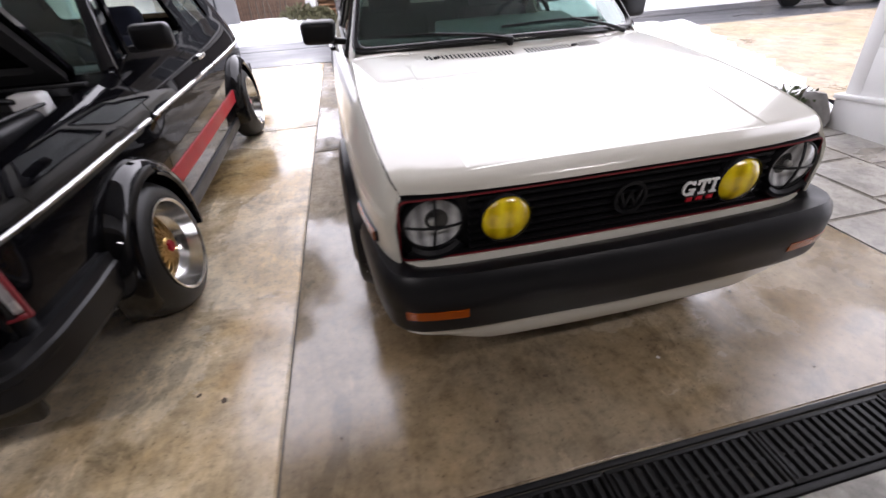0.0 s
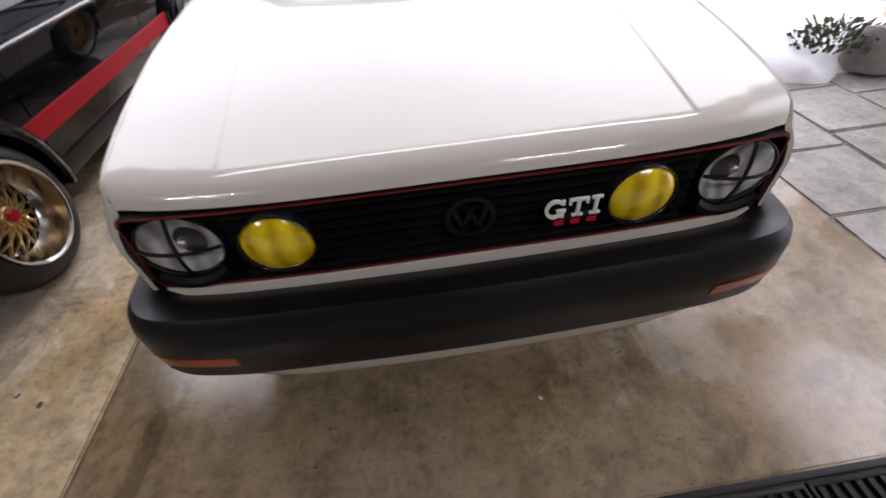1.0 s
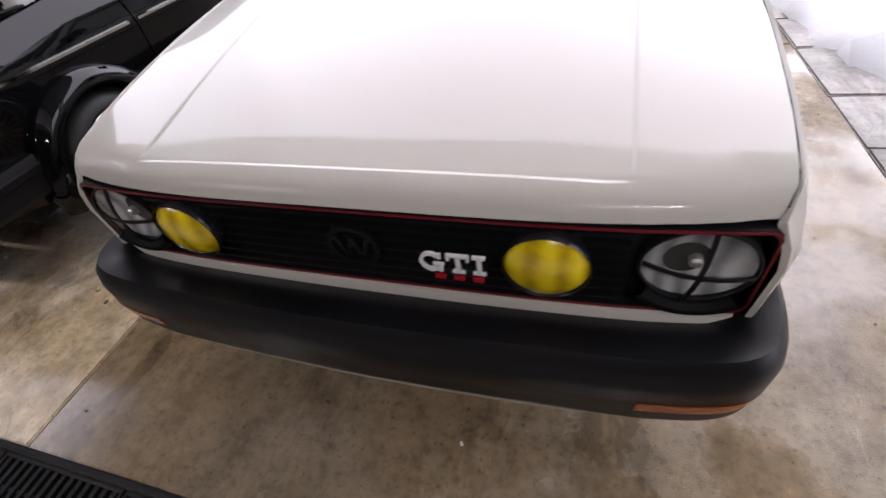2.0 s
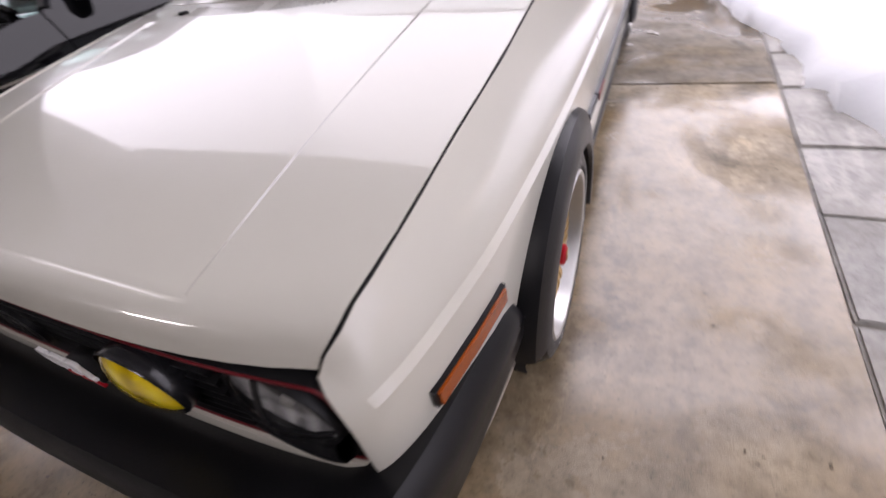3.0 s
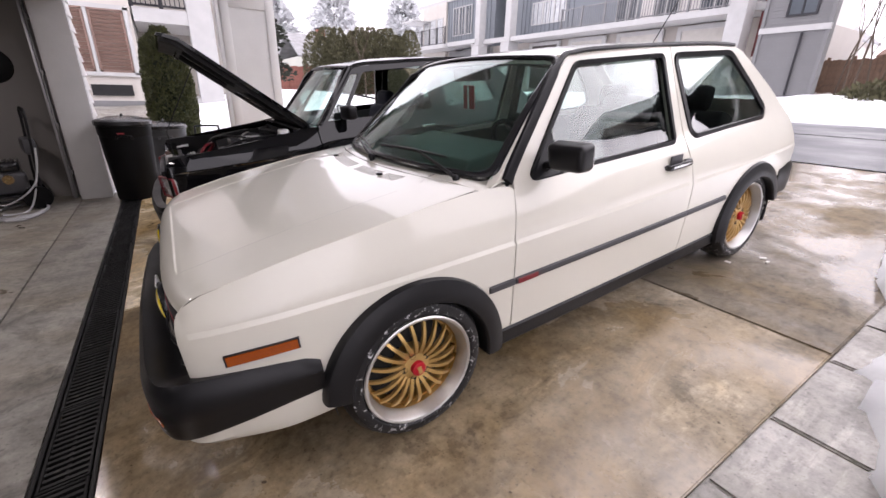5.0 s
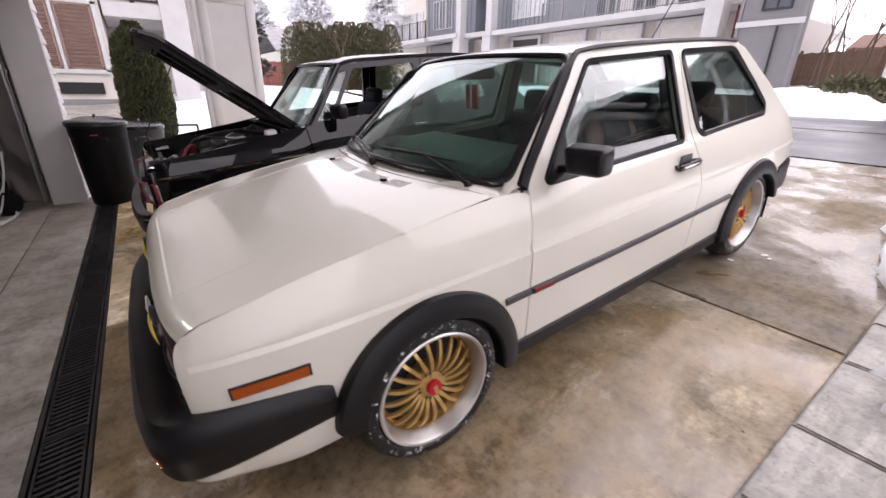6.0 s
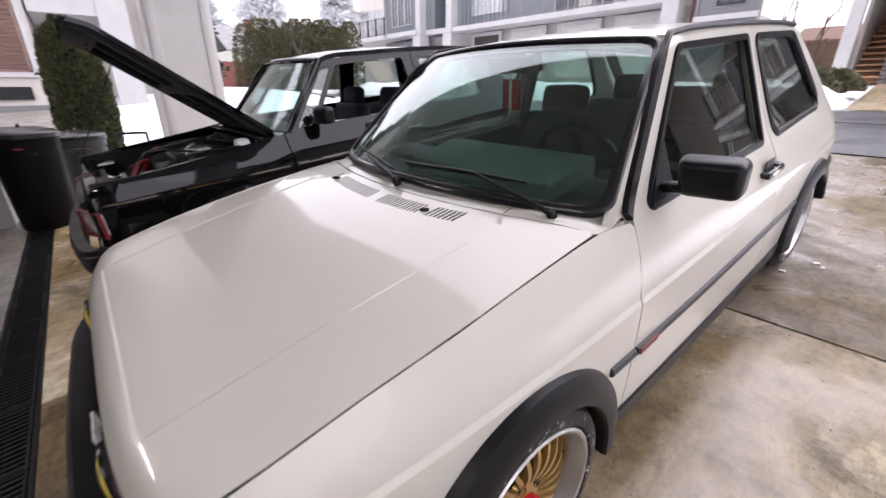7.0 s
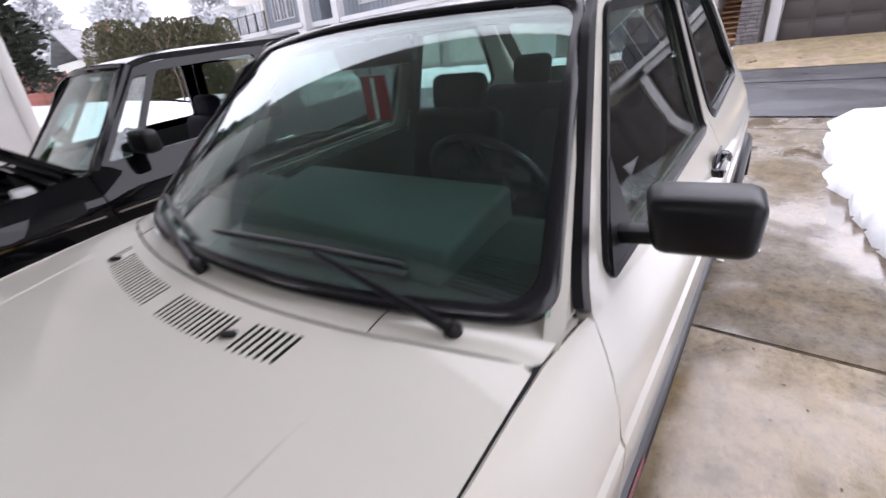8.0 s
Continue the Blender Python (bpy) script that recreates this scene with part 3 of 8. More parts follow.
def column(x, y, w, d, zb):
    c = empty("column", pose(x, y, zb), "white panelled square column with a plinth", "column", kind="structure")
    part("plinth", box(w + 0.06, d + 0.06, 0.36, (0, 0, -0.1), 0.006), WHITE_WALL, c)
    part("plinth_cap", box(w + 0.09, d + 0.09, 0.035, (0, 0, 0.26), 0.008), WHITE_WALL, c)
    part("shaft", box(w - 0.02, d - 0.02, 3.46, (0, 0, 0.2)), WHITE_WALL, c)
    for s in (-1, 1):
        for (z0, z1) in ((0.295, 0.62), (0.62, 0.72), (2.2, 3.4)):
            part("rail", box(0.014, d - 0.02, z1 - z0 - 0.0, (s * (w / 2 - 0.006), 0, z0), 0.003), WHITE_WALL, c)
        for e in (-1, 1):
            part("stile", box(0.016, 0.10, 3.2, (s * (w / 2 - 0.005), e * (d / 2 - 0.06), 0.295), 0.003), WHITE_WALL, c)
            part("stile", box(0.10, 0.016, 3.2, (e * (w / 2 - 0.06), s * (d / 2 - 0.005), 0.295), 0.003), WHITE_WALL, c)
    return c


column(-5.0, 0.47, 0.60, 0.67, 0.045)
column(3.23, 0.48, 0.60, 0.67, 0.045)

# street and the drives across it
def ribbon(name, x0, x1, y0, y1, nx, ny, material, label, category, lift=0.0, edge=None):
    bm = bmesh.new()
    rows = []
    for i in range(nx + 1):
        row = []
        for j in range(ny + 1):
            x, y = x0 + (x1 - x0) * i / nx, y0 + (y1 - y0) * j / ny
            row.append(bm.verts.new((x, y, ground_height(x, y) + lift)))
        rows.append(row)
    for i in range(nx):
        for j in range(ny):
            bm.faces.new([rows[i][j], rows[i + 1][j], rows[i + 1][j + 1], rows[i][j + 1]])
    return tagged(part(name, bm, material), label, category, kind="structure")


ribbon("road", -80, 60, 5.69, 13.7, 70, 8, ASPHALT, "wet grey asphalt street with a seam", "road")
tagged(part("road_seam", box(140, 0.07, 0.008, (-10, 9.9, ground_height(0, 9.9)), 0.0), surface("tar_seam", (0.02, 0.02, 0.022), 0.3), None), "black tar seam along the street", "road", kind="structure")
ribbon("driveway_across", -0.6, 6.5, 13.7, 18.4, 8, 6, TAN_DRIVE, "tan wet driveway across the street", "driveway", 0.012)
ribbon("side_lane", -12.9, -6.2, -8.0, -0.55, 6, 6, PAVER, "damp grey concrete lane beside the garage", "pavement", 0.012)
ribbon("driveway_neighbour", 3.56, 12.5, -1.0, 5.69, 8, 10, TAN_DRIVE, "tan driveway of the house next door", "driveway", 0.012)


def snow_bank(name, pts, height, label, seed=1, cell=0.12, fringe=0.5):
    """A heap of snow over a plan outline, with a lumpy top and a ragged foot."""
    poly = [tuple(p) for p in pts]
    ring = denser(poly, 0.25)
    r2 = random.Random(seed)
    ring = [(x + r2.uniform(-0.05, 0.05), y + r2.uniform(-0.05, 0.05)) for x, y in ring]
    arr = np.array(ring)

    def top(x, y):
        d = float(np.min(np.hypot(arr[:, 0] - x, arr[:, 1] - y)))
        if not inside((x, y), ring):
            d = 0.0
        s = 1 - math.exp(-d / fringe)
        lump = 0.5 + 0.5 * noise.noise(Vector((x * 1.3, y * 1.3, seed))) + 0.25 * noise.noise(Vector((x * 5, y * 5, seed)))
        return (x, y, ground_height(x, y) - 0.02 + height * s * (0.65 + 0.5 * lump) + 0.05 * step01(d, 0, 0.05))

    bm = panel(ring, top, (0, 0, -0.1), step=max(cell, 0.12), exact=False)
    return tagged(part(name, bm, SNOW, sharp=80), label, "snow", kind="structure")


snow_bank("snow_bank", [(2.0, 0.95), (2.45, 0.86), (2.9, 0.90), (3.35, 1.10), (3.7, 1.7), (4.1, 2.6), (4.8, 4.0), (5.6, 5.6), (1.36, 5.62), (1.28, 4.8), (1.25, 3.9), (1.37, 3.2), (1.49, 2.75), (1.62, 2.3), (1.68, 1.75), (1.77, 1.42), (1.87, 1.13)], 0.34, "heaped white snow beside the driveway", 3, 0.16)
snow_bank("snow_bank", [(-9.5, 1.2), (-5.9, 1.3), (-5.6, 3.0), (-5.6, 5.5), (-9.5, 5.5)], 0.45, "heaped white snow beside the black car", 5, 0.3)
snow_bank("snow_bank", [(-30, 13.8), (-0.7, 13.8), (-0.6, 15.0), (-1.4, 16.2), (-30, 17)], 0.55, "ploughed snow across the street", 7, 0.5)
snow_bank("snow_bank", [(6.6, 13.8), (22, 13.8), (22, 17), (6.8, 16)], 0.5, "ploughed snow across the street", 8, 0.5)


# ---- the white three-door hatchback, in its own frame: front axle at y = 0, nose towards -y ----
def white_half_width(y):
    return smooth_table(y, [(-0.70, 0.690), (-0.692, 0.704), (-0.678, 0.716), (-0.655, 0.728), (-0.61, 0.743), (-0.55, 0.756), (-0.38, 0.783), (0.0, 0.806), (0.48, 0.818), (1.2, 0.823), (2.2, 0.817), (2.9, 0.795), (3.2, 0.755)])


def white_side(y, z):
    w = white_half_width(y)
    if z < 0.672:
        x = w - 0.014 * ((0.672 - z) / 0.35) ** 2
    elif z < 0.688:
        x = w - 0.008 * (z - 0.672) / 0.016
    elif z < 0.905:
        x = w - 0.008 - (0.087 + smooth_table(y, [(-0.70, 0.27), (-0.668, 0.165), (-0.655, 0.09), (-0.636, 0.042), (-0.54, 0.024), (-0.405, 0.022), (-0.255, 0.010), (-0.10, 0.0), (3.2, 0.0)])) * ((z - 0.688) / 0.217) ** 1.5
    else:
        x = w - 0.095 - 0.04 * (1 - math.exp(-(z - 0.905) / 0.05)) * 0.2 - (z - 0.905) * 0.335
    return (x, y, z)


SEAM = [(-0.672, 0.738), (-0.655, 0.757), (-0.630, 0.772), (-0.600, 0.785), (-0.327, 0.833), (0.059, 0.876), (0.30, 0.894), (0.385, 0.897), (0.497, 0.889), (0.53, 0.885)]


def hood_seam(y):
    return white_side(y, smooth_table(y, SEAM))[0] - 0.003


def hood_z(x, y):
    z = smooth_table(y, [(-0.72, 0.7743), (-0.60, 0.795), (-0.327, 0.842), (0.06, 0.896), (0.39, 0.936), (0.5, 0.945)])
    k = lerp_table(y, [(-0.7, 0.010), (-0.3, 0.012), (0.06, 0.022), (0.4, 0.034)])
    z -= k * (abs(x) / 0.71) ** 3
    z -= smooth_table(y - hood_front_y(x), [(0.0, 0.036), (0.006, 0.023), (0.018, 0.0115), (0.037, 0.004), (0.066, 0.0), (2.0, 0.0)])
    edge = 0.478 + 0.03 * (y + 0.65)
    return z - 0.0035 * (1 - step01(abs(x), edge - 0.006, edge + 0.006)) * step01(y, -0.658, -0.648)


def cowl_y(x):
    return 0.255 + 0.122 * (abs(x) / 0.71) ** 2.2


def hood_front_y(x):
    return -0.710 + 0.042 * (abs(x) / 0.66) ** 4


def screen(u, v):
    """The windscreen: u across from -1 to 1, v up from 0 to 1."""
    b = Vector((0.705 * u, 0.300 + 0.155 * abs(u) ** 2.2, 0.947 - 0.022 * u * u))
    t = Vector((0.568 * u, 0.892 + 0.068 * abs(u) ** 2.2, 1.362 - 0.024 * u * u))
    p = b.lerp(t, v)
    p.z += 0.014 * math.sin(math.pi * v)
    p.y -= 0.006 * math.sin(math.pi * v)
    return p


def roof_z(x, y):
    z = smooth_table(y, [(0.86, 1.350), (0.97, 1.371), (1.2, 1.390), (1.7, 1.398), (2.2, 1.386), (2.5, 1.366), (2.62, 1.345)])
    return z - 0.036 * (abs(x) / 0.57) ** 2.6


def gold_wheel(parent, x, y, z, side, spin):
    """A tyre on a deep-lipped alloy with twenty curved gold spokes; side: 1 for the car's left."""
    R, L = 0.297, 0.222
    wheel = new("wheel")
    wheel.parent = parent
    wheel.matrix_local = pose(x, y, z, spin, 0, 0) @ Matrix.Diagonal((side, 1, 1, 1))
    tyre = lathe([(L - 0.005, -0.15), (0.262, -0.165), (R - 0.006, -0.145), (R, -0.11), (R, -0.055), (R - 0.003, -0.035), (R - 0.014, -0.014), (0.272, 0.002), (0.250, 0.010), (0.236, 0.008), (L + 0.006, 0.0), (L, -0.010)], 72)
    part("tyre", tyre, RUBBER, wheel, "black tyre spattered with white foam")
    lip = lathe([(L - 0.006, -0.02), (L + 0.003, -0.006), (L + 0.005, 0.005), (L, 0.009), (L - 0.008, 0.006), (L - 0.013, -0.004), (0.203, -0.026), (0.198, -0.036), (0.196, -0.046)], 72)
    rim = part("rim", lip, SATIN, wheel, "polished alloy rim lip")
    part("barrel", lathe([(0.197, -0.044), (0.193, -0.052), (0.188, -0.075), (0.184, -0.14)], 72), GOLD, rim, "gold rim barrel")
    bm = bmesh.new()
    for k in range(20):
        a = 2 * math.pi * k / 20
        rows = []
        for j in range(9):
            s = j / 8
            r = 0.050 + (0.192 - 0.050) * s
            ang = a + 0.24 * (s - s * s * 0.55) * 0.9
            half = (0.0084 - 0.0026 * s) / max(r, 0.05) * 1.1
            xx = -0.032 + 0.020 * math.sin(math.pi * s * 0.85) - 0.026 * s**2.2
            row = []
            for da, dx in ((-half, -0.013), (-half * 0.85, 0.0), (half * 0.85, 0.0), (half, -0.013)):
                row.append(bm.verts.new((xx + dx, r * math.cos(ang + da), r * math.sin(ang + da))))
            rows.append(row)
        for p, q in zip(rows, rows[1:]):
            for i in range(3):
                bm.faces.new([p[i], p[i + 1], q[i + 1], q[i]])
    bmesh.ops.recalc_face_normals(bm, faces=bm.faces[:])
    part("spokes", bm, GOLD, wheel, "gold curved spokes")
    part("hub", lathe([(0.0, -0.024), (0.030, -0.024), (0.040, -0.027), (0.066, -0.034), (0.074, -0.044), (0.074, -0.09)], 40), GOLD, wheel)
    part("spoke_ring", lathe([(0.196, -0.075), (0.193, -0.066), (0.184, -0.064), (0.180, -0.074)], 60), GOLD, wheel)
    part("brake", lathe([(0.0, -0.10), (0.12, -0.10), (0.182, -0.115), (0.183, -0.15)], 40), DARK, wheel)
    part("centre_cap", lathe([(0.0, -0.002), (0.022, -0.003), (0.028, -0.007), (0.029, -0.024)], 32), RED, wheel, "red centre cap")
    part("cap_badge", box(0.002, 0.016, 0.034, (-0.001, 0, -0.017), 0.0008), GOLD, wheel)
    for k in range(5):
        a = radians(72 * k + 20)
        part("lug_hole", moved(lathe([(0.0, -0.030), (0.010, -0.030), (0.0118, -0.0265), (0.0125, -0.045)], 14), (0, 0.052 * math.cos(a), 0.052 * math.sin(a))), DARK, wheel)
    return wheel


def moved(bm, at, m=None):
    bmesh.ops.transform(bm, matrix=Matrix.Translation(at) @ (m or Matrix.Identity(4)), verts=bm.verts[:])
    return bm


def seat(parent, x, y, material, wide=0.5):
    """A bucket seat with cushion, backrest and headrest."""
    part("seat_cushion", moved(box(wide, 0.50, 0.16, bevel=0.05, seg=3), (x, y, 0.30), pose(0, 0, 0, 8, 0, 0)), material, parent)
    part("backrest", moved(box(wide, 0.14, 0.56, bevel=0.055, seg=3), (x, y + 0.26, 0.42), pose(0, 0, 0, -16, 0, 0)), material, parent)
    part("headrest", moved(box(0.30, 0.11, 0.17, bevel=0.045, seg=3), (x, y + 0.435, 0.945), pose(0, 0, 0, -12, 0, 0)), material, parent)
    for dx in (-0.06, 0.06):
        part("headrest_post", tube([(x + dx, y + 0.40, 0.88), (x + dx, y + 0.43, 0.98)], 0.007, 8), BLACK_PLASTIC, parent)


def steering_wheel(parent, x, y, z, tilt, material):
    ring = bmesh.new()
    k, j = 40, 10
    rows = [[ring.verts.new(((0.178 + 0.013 * math.cos(2 * math.pi * b / j)) * math.cos(2 * math.pi * a / k), (0.178 + 0.013 * math.cos(2 * math.pi * b / j)) * math.sin(2 * math.pi * a / k), 0.013 * math.sin(2 * math.pi * b / j))) for b in range(j)] for a in range(k)]
    for a in range(k):
        for b in range(j):
            ring.faces.new([rows[a][b], rows[(a + 1) % k][b], rows[(a + 1) % k][(b + 1) % j], rows[a][(b + 1) % j]])
    hub = box(0.15, 0.11, 0.03, (0, 0, -0.02), 0.012)
    spokes = [box(0.34, 0.035, 0.014, (0, 0.0, -0.005), 0.005), box(0.035, 0.17, 0.014, (0, -0.085, -0.005), 0.005)]
    bm = join(ring, hub, *spokes)
    moved(bm, (x, y, z), pose(0, 0, 0, -tilt, 0, 0))
    part("steering_wheel", bm, material, parent)


def wiper(parent, pivot, tip, blade_from, blade_to):
    """A wiper: pivot cap, tapering arm, and a blade with its rubber on the glass."""
    out = Vector((0, -0.57, 0.82))
    arm = part("wiper", tube(curve3([Vector(pivot) + out * 0.010, Vector(pivot).lerp(Vector(tip), 0.35) + out * 0.014, Vector(tip)]), lambda i: 0.0085 - 0.0003 * i, 8), BLACK_PLASTIC, parent, "matt black wiper arm and blade")
    cap = lathe([(0, 0.020), (0.008, 0.018), (0.013, 0.011), (0.015, 0.003), (0.015, -0.016), (0, -0.016)], 20, "z")
    part("pivot_cap", moved(cap, pivot, pose(0, 0, 0, 20, 0, 0)), BLACK_PLASTIC, arm)
    mid = (Vector(blade_from) + Vector(blade_to)) / 2
    part("blade", tube(curve3([blade_from, mid + out * 0.006, blade_to], 4), lambda i: 0.0055 - 0.0006 * abs(i - 4), 6), BLACK_PLASTIC, arm)
    part("blade_rubber", tube([Vector(blade_from) - out * 0.007, mid - out * 0.006, Vector(blade_to) - out * 0.007], 0.0032, 5), RUBBER_DRY, arm)


def white_car():
    car = empty("hatchback_car", DRIVE @ pose(-0.015, 0, 0) @ Matrix.Diagonal((1.016, 1, 1, 1)), "white three-door hatchback with gold wheels on wet concrete", "car")
    # side panels
    AY, AZ, AR = 0.03, 0.275, 0.345
    BY = 2.485
    arch_f = arc(AY, AZ, AR, -4, 184, 28)
    fender = [(-0.686, 0.36), (-0.692, 0.55), (-0.690, 0.66), (-0.686, 0.700), (-0.681, 0.720)] + [(y, smooth_table(y, SEAM)) for y in (-0.672, -0.655, -0.630, -0.600, -0.50, -0.40, -0.327, -0.20, -0.05, 0.059, 0.18, 0.30, 0.385, 0.44, 0.497, 0.527)] + [(0.540, 0.872), (0.484, 0.690), (0.484, 0.672), (0.474, 0.50), (0.467, 0.285), (0.40, 0.262)] + arch_f + [(-0.45, 0.30)]
    crease = [[(-0.66, 0.672), (3.1, 0.672)], [(-0.66, 0.688), (3.1, 0.688)]]
    sides("front_wing", panel(fender, white_side, (-0.008, 0.003, -0.008), lines=crease + [[(y, 0.37), (y, 0.745)] for y in (-0.684, -0.674, -0.662, -0.645)] + [[(-0.67, z), (-0.42, z)] for z in (0.705, 0.722, 0.740, 0.757)], step=0.05), WHITE_PAINT, car)
    door_win = rounded([(0.640, 0.893), (1.036, 1.312), (1.690, 1.316), (1.664, 0.897)], 0.035)
    door_out = [(0.474, 0.285), (0.481, 0.50), (0.491, 0.672), (0.491, 0.690), (0.549, 0.893), (0.575, 0.925), (0.985, 1.340), (1.03, 1.352), (1.40, 1.362), (1.762, 1.358), (1.757, 1.10), (1.742, 0.76), (1.716, 0.41), (1.704, 0.285)]
    doors = sides("door", panel(door_out, white_side, (-0.03, 0, 0), holes=[door_win], lines=crease, step=0.055), WHITE_PAINT, car)
    quarter_win = rounded([(1.792, 1.312), (2.375, 1.302), (2.60, 1.075), (2.700, 0.955), (2.655, 0.908), (1.826, 0.898)], 0.05)
    arch_r = arc(BY, AZ, AR, 184, -4, 28)
    quarter = [(1.710, 0.285), (1.722, 0.41), (1.748, 0.76), (1.763, 1.10), (1.768, 1.358), (2.20, 1.350), (2.42, 1.336), (2.53, 1.300), (2.84, 1.075), (3.03, 0.920), (3.085, 0.860), (3.115, 0.690), (3.115, 0.672), (3.11, 0.42), (2.90, 0.36)] + arch_r[::-1] + [(2.08, 0.262)]
    sides("rear_quarter", panel(quarter, white_side, (-0.02, 0, 0), holes=[quarter_win], lines=crease, step=0.055), WHITE_PAINT, car)
    for d, s in zip(doors, (1, -1)):
        def flip(bm):
            return bm if s > 0 else mirrored(bm)
        glass = part("window_pane", flip(panel(rounded([(0.640, 0.893), (1.036, 1.312), (1.690, 1.316), (1.664, 0.897)], 0.035), lambda y, z: Vector(white_side(y, z)) - Vector((0.014, 0, 0)), (-0.004, 0, 0), step=0.2)), SIDE_GLASS, d, "tinted glass")
        glass.visible_shadow = False
        part("window_seal", flip(sweep([Vector(white_side(*p)) + Vector((0.003, 0, 0)) for p in door_win + door_win[:1]], [(-0.011, -0.013), (0.011, -0.013), (0.011, 0.004), (-0.011, 0.004)], up=(1, 0, 0))), BLACK_PLASTIC, d)
        # handle: a chrome-edged black pull in a cup
        hx = white_side(1.6, 0.79)[0]
        handle = part("door_handle", flip(join(moved(box(0.022, 0.20, 0.030, bevel=0.008), (hx + 0.022, 1.605, 0.778)), moved(box(0.03, 0.03, 0.026, bevel=0.006), (hx + 0.010, 1.52, 0.780)), moved(box(0.03, 0.045, 0.036, bevel=0.008), (hx + 0.010, 1.69, 0.776)))), BLACK_GLOSS, d, "black door handle with a chrome strip")
        part("handle_strip", flip(moved(box(0.004, 0.15, 0.012, bevel=0.0015), (hx + 0.0345, 1.605, 0.789))), CHROME, handle)
        # No hollow is cut: a flat dark plate gives the finger cup its shade.
        part("handle_cup_shade", flip(moved(box(0.006, 0.105, 0.052, bevel=0.002), (hx + 0.001, 1.60, 0.792))), GREY_RUBBER, handle, "grey plate standing for the shade in the finger cup")
        # mirror on a black sail
        sail = panel(rounded([(0.640, 0.893), (0.805, 1.066), (0.800, 0.893)], 0.012), lambda y, z: Vector(white_side(y, z)) + Vector((0.012, 0, 0)), (-0.02, 0, 0), step=0.06)
        part("mirror_sail", flip(sail), BLACK_PLASTIC, d)
        head = box(0.164, 0.098, 0.112, (0, 0, -0.056), 0.026, 4)
        for v in head.verts:
            v.co.x *= 1.0 + 0.10 * (v.co.z / 0.056) * (1 if v.co.x < 0 else 0.2)
            if v.co.y < 0:
                v.co.z *= 0.93
                v.co.x *= 0.96
        moved(head, (0.850, 0.732, 0.984), pose(0, 0, 0, 0, 0, 10))
        mirror = part("door_mirror", flip(head), BLACK_PLASTIC, d, "matt black door mirror")
        part("mirror_arm", flip(moved(box(0.10, 0.045, 0.030, bevel=0.010), (0.752, 0.742, 0.922), pose(0, 0, 0, 0, -8, 0))), BLACK_PLASTIC, mirror)
        part("mirror_glass", flip(moved(box(0.136, 0.004, 0.086, (0, 0, -0.043), 0.0015), (0.847, 0.780, 0.984), pose(0, 0, 0, 0, 0, 10))), CHROME, mirror)
        # protective strip with its red end
        strip = sweep([Vector(white_side(y, 0.51)) for y in np.linspace(0.487, 1.716, 14)], [(-0.004, -0.017), (0.010, -0.012), (0.013, 0.0), (0.010, 0.012), (-0.004, 0.017)])
        rub = part("rub_strip", flip(strip), GREY_RUBBER, d)
        part("red_insert", flip(sweep([Vector(white_side(y, 0.51)) + Vector((0.0125, 0, 0)) for y in (0.492, 0.56, 0.60)], [(0, -0.012), (0.003, -0.010), (0.003, 0.010), (0, 0.012)])), RED_DARK, rub)
    qp = panel(quarter_win, lambda y, z: Vector(white_side(y, z)) - Vector((0.012, 0, 0)), (-0.004, 0, 0), step=0.25)
    for g in sides("quarter_pane", qp, SIDE_GLASS, car, "tinted glass"):
        g.visible_shadow = False
    sides("quarter_seal", sweep([Vector(white_side(*p)) + Vector((0.003, 0, 0)) for p in quarter_win + quarter_win[:1]], [(-0.014, -0.013), (0.014, -0.013), (0.014, 0.004), (-0.014, 0.004)], up=(1, 0, 0)), BLACK_PLASTIC, car)
    for a, b in ((0.352, 0.478), (1.722, 2.13)):
        sides("rub_strip", sweep([Vector(white_side(y, 0.51)) for y in np.linspace(a, b, 6)], [(-0.004, -0.017), (0.010, -0.012), (0.013, 0.0), (0.010, 0.012), (-0.004, 0.017)]), GREY_RUBBER, car)
    # sills and wheel-arch flares
    sides("sill", sweep([Vector((white_side(y, 0.28)[0] - 0.02, y, 0.245)) for y in np.linspace(0.36, 2.15, 10)], [(-0.10, -0.055), (0.0, -0.055), (0.022, -0.03), (0.028, 0.035), (0.016, 0.05), (-0.05, 0.05)]), BLACK_PLASTIC, car)
    for cy, x0 in ((AY, 0.803), (BY, 0.806)):
        prof = [(0.386, x0 - 0.035), (0.386, x0 + 0.004), (0.378, x0 + 0.022), (0.350, x0 + 0.034), (0.315, x0 + 0.041), (0.297, x0 + 0.040), (0.291, x0 + 0.031), (0.291, x0 - 0.05)]
        sides("arch_flare", moved(lathe(prof, 44, "x", -9 if cy < 1 else 16, 174 if cy < 1 else 188), (0, cy, AZ)), BLACK_PLASTIC, car, "matt black wheel-arch flare")
        sides("wheel_well", moved(lathe([(0.345, 0.30), (0.345, x0 - 0.01)], 30, "x", -15, 195), (0, cy, AZ)), DARK, car)
    # bonnet with its louvres
    xs = np.linspace(-1, 1, 25)
    fx = hood_seam(-0.664) - 0.0055
    front = [(fx * u, hood_front_y(fx * u)) for u in xs]
    right = [(hood_seam(y) - 0.0048, y) for y in (-0.664, -0.655, -0.63, -0.60, -0.50, -0.40, -0.327, -0.20, -0.05, 0.059, 0.18, 0.30, 0.365)]
    shut = [Vector((hood_seam(y) - 0.002, y, smooth_table(y, SEAM) - 0.0055)) for y in np.linspace(-0.655, 0.50, 24)]
    sides("shut_line", sweep(shut, [(-0.009, -0.006), (0.003, -0.007), (0.003, 0.0), (-0.009, 0.001)]), DARK, car)
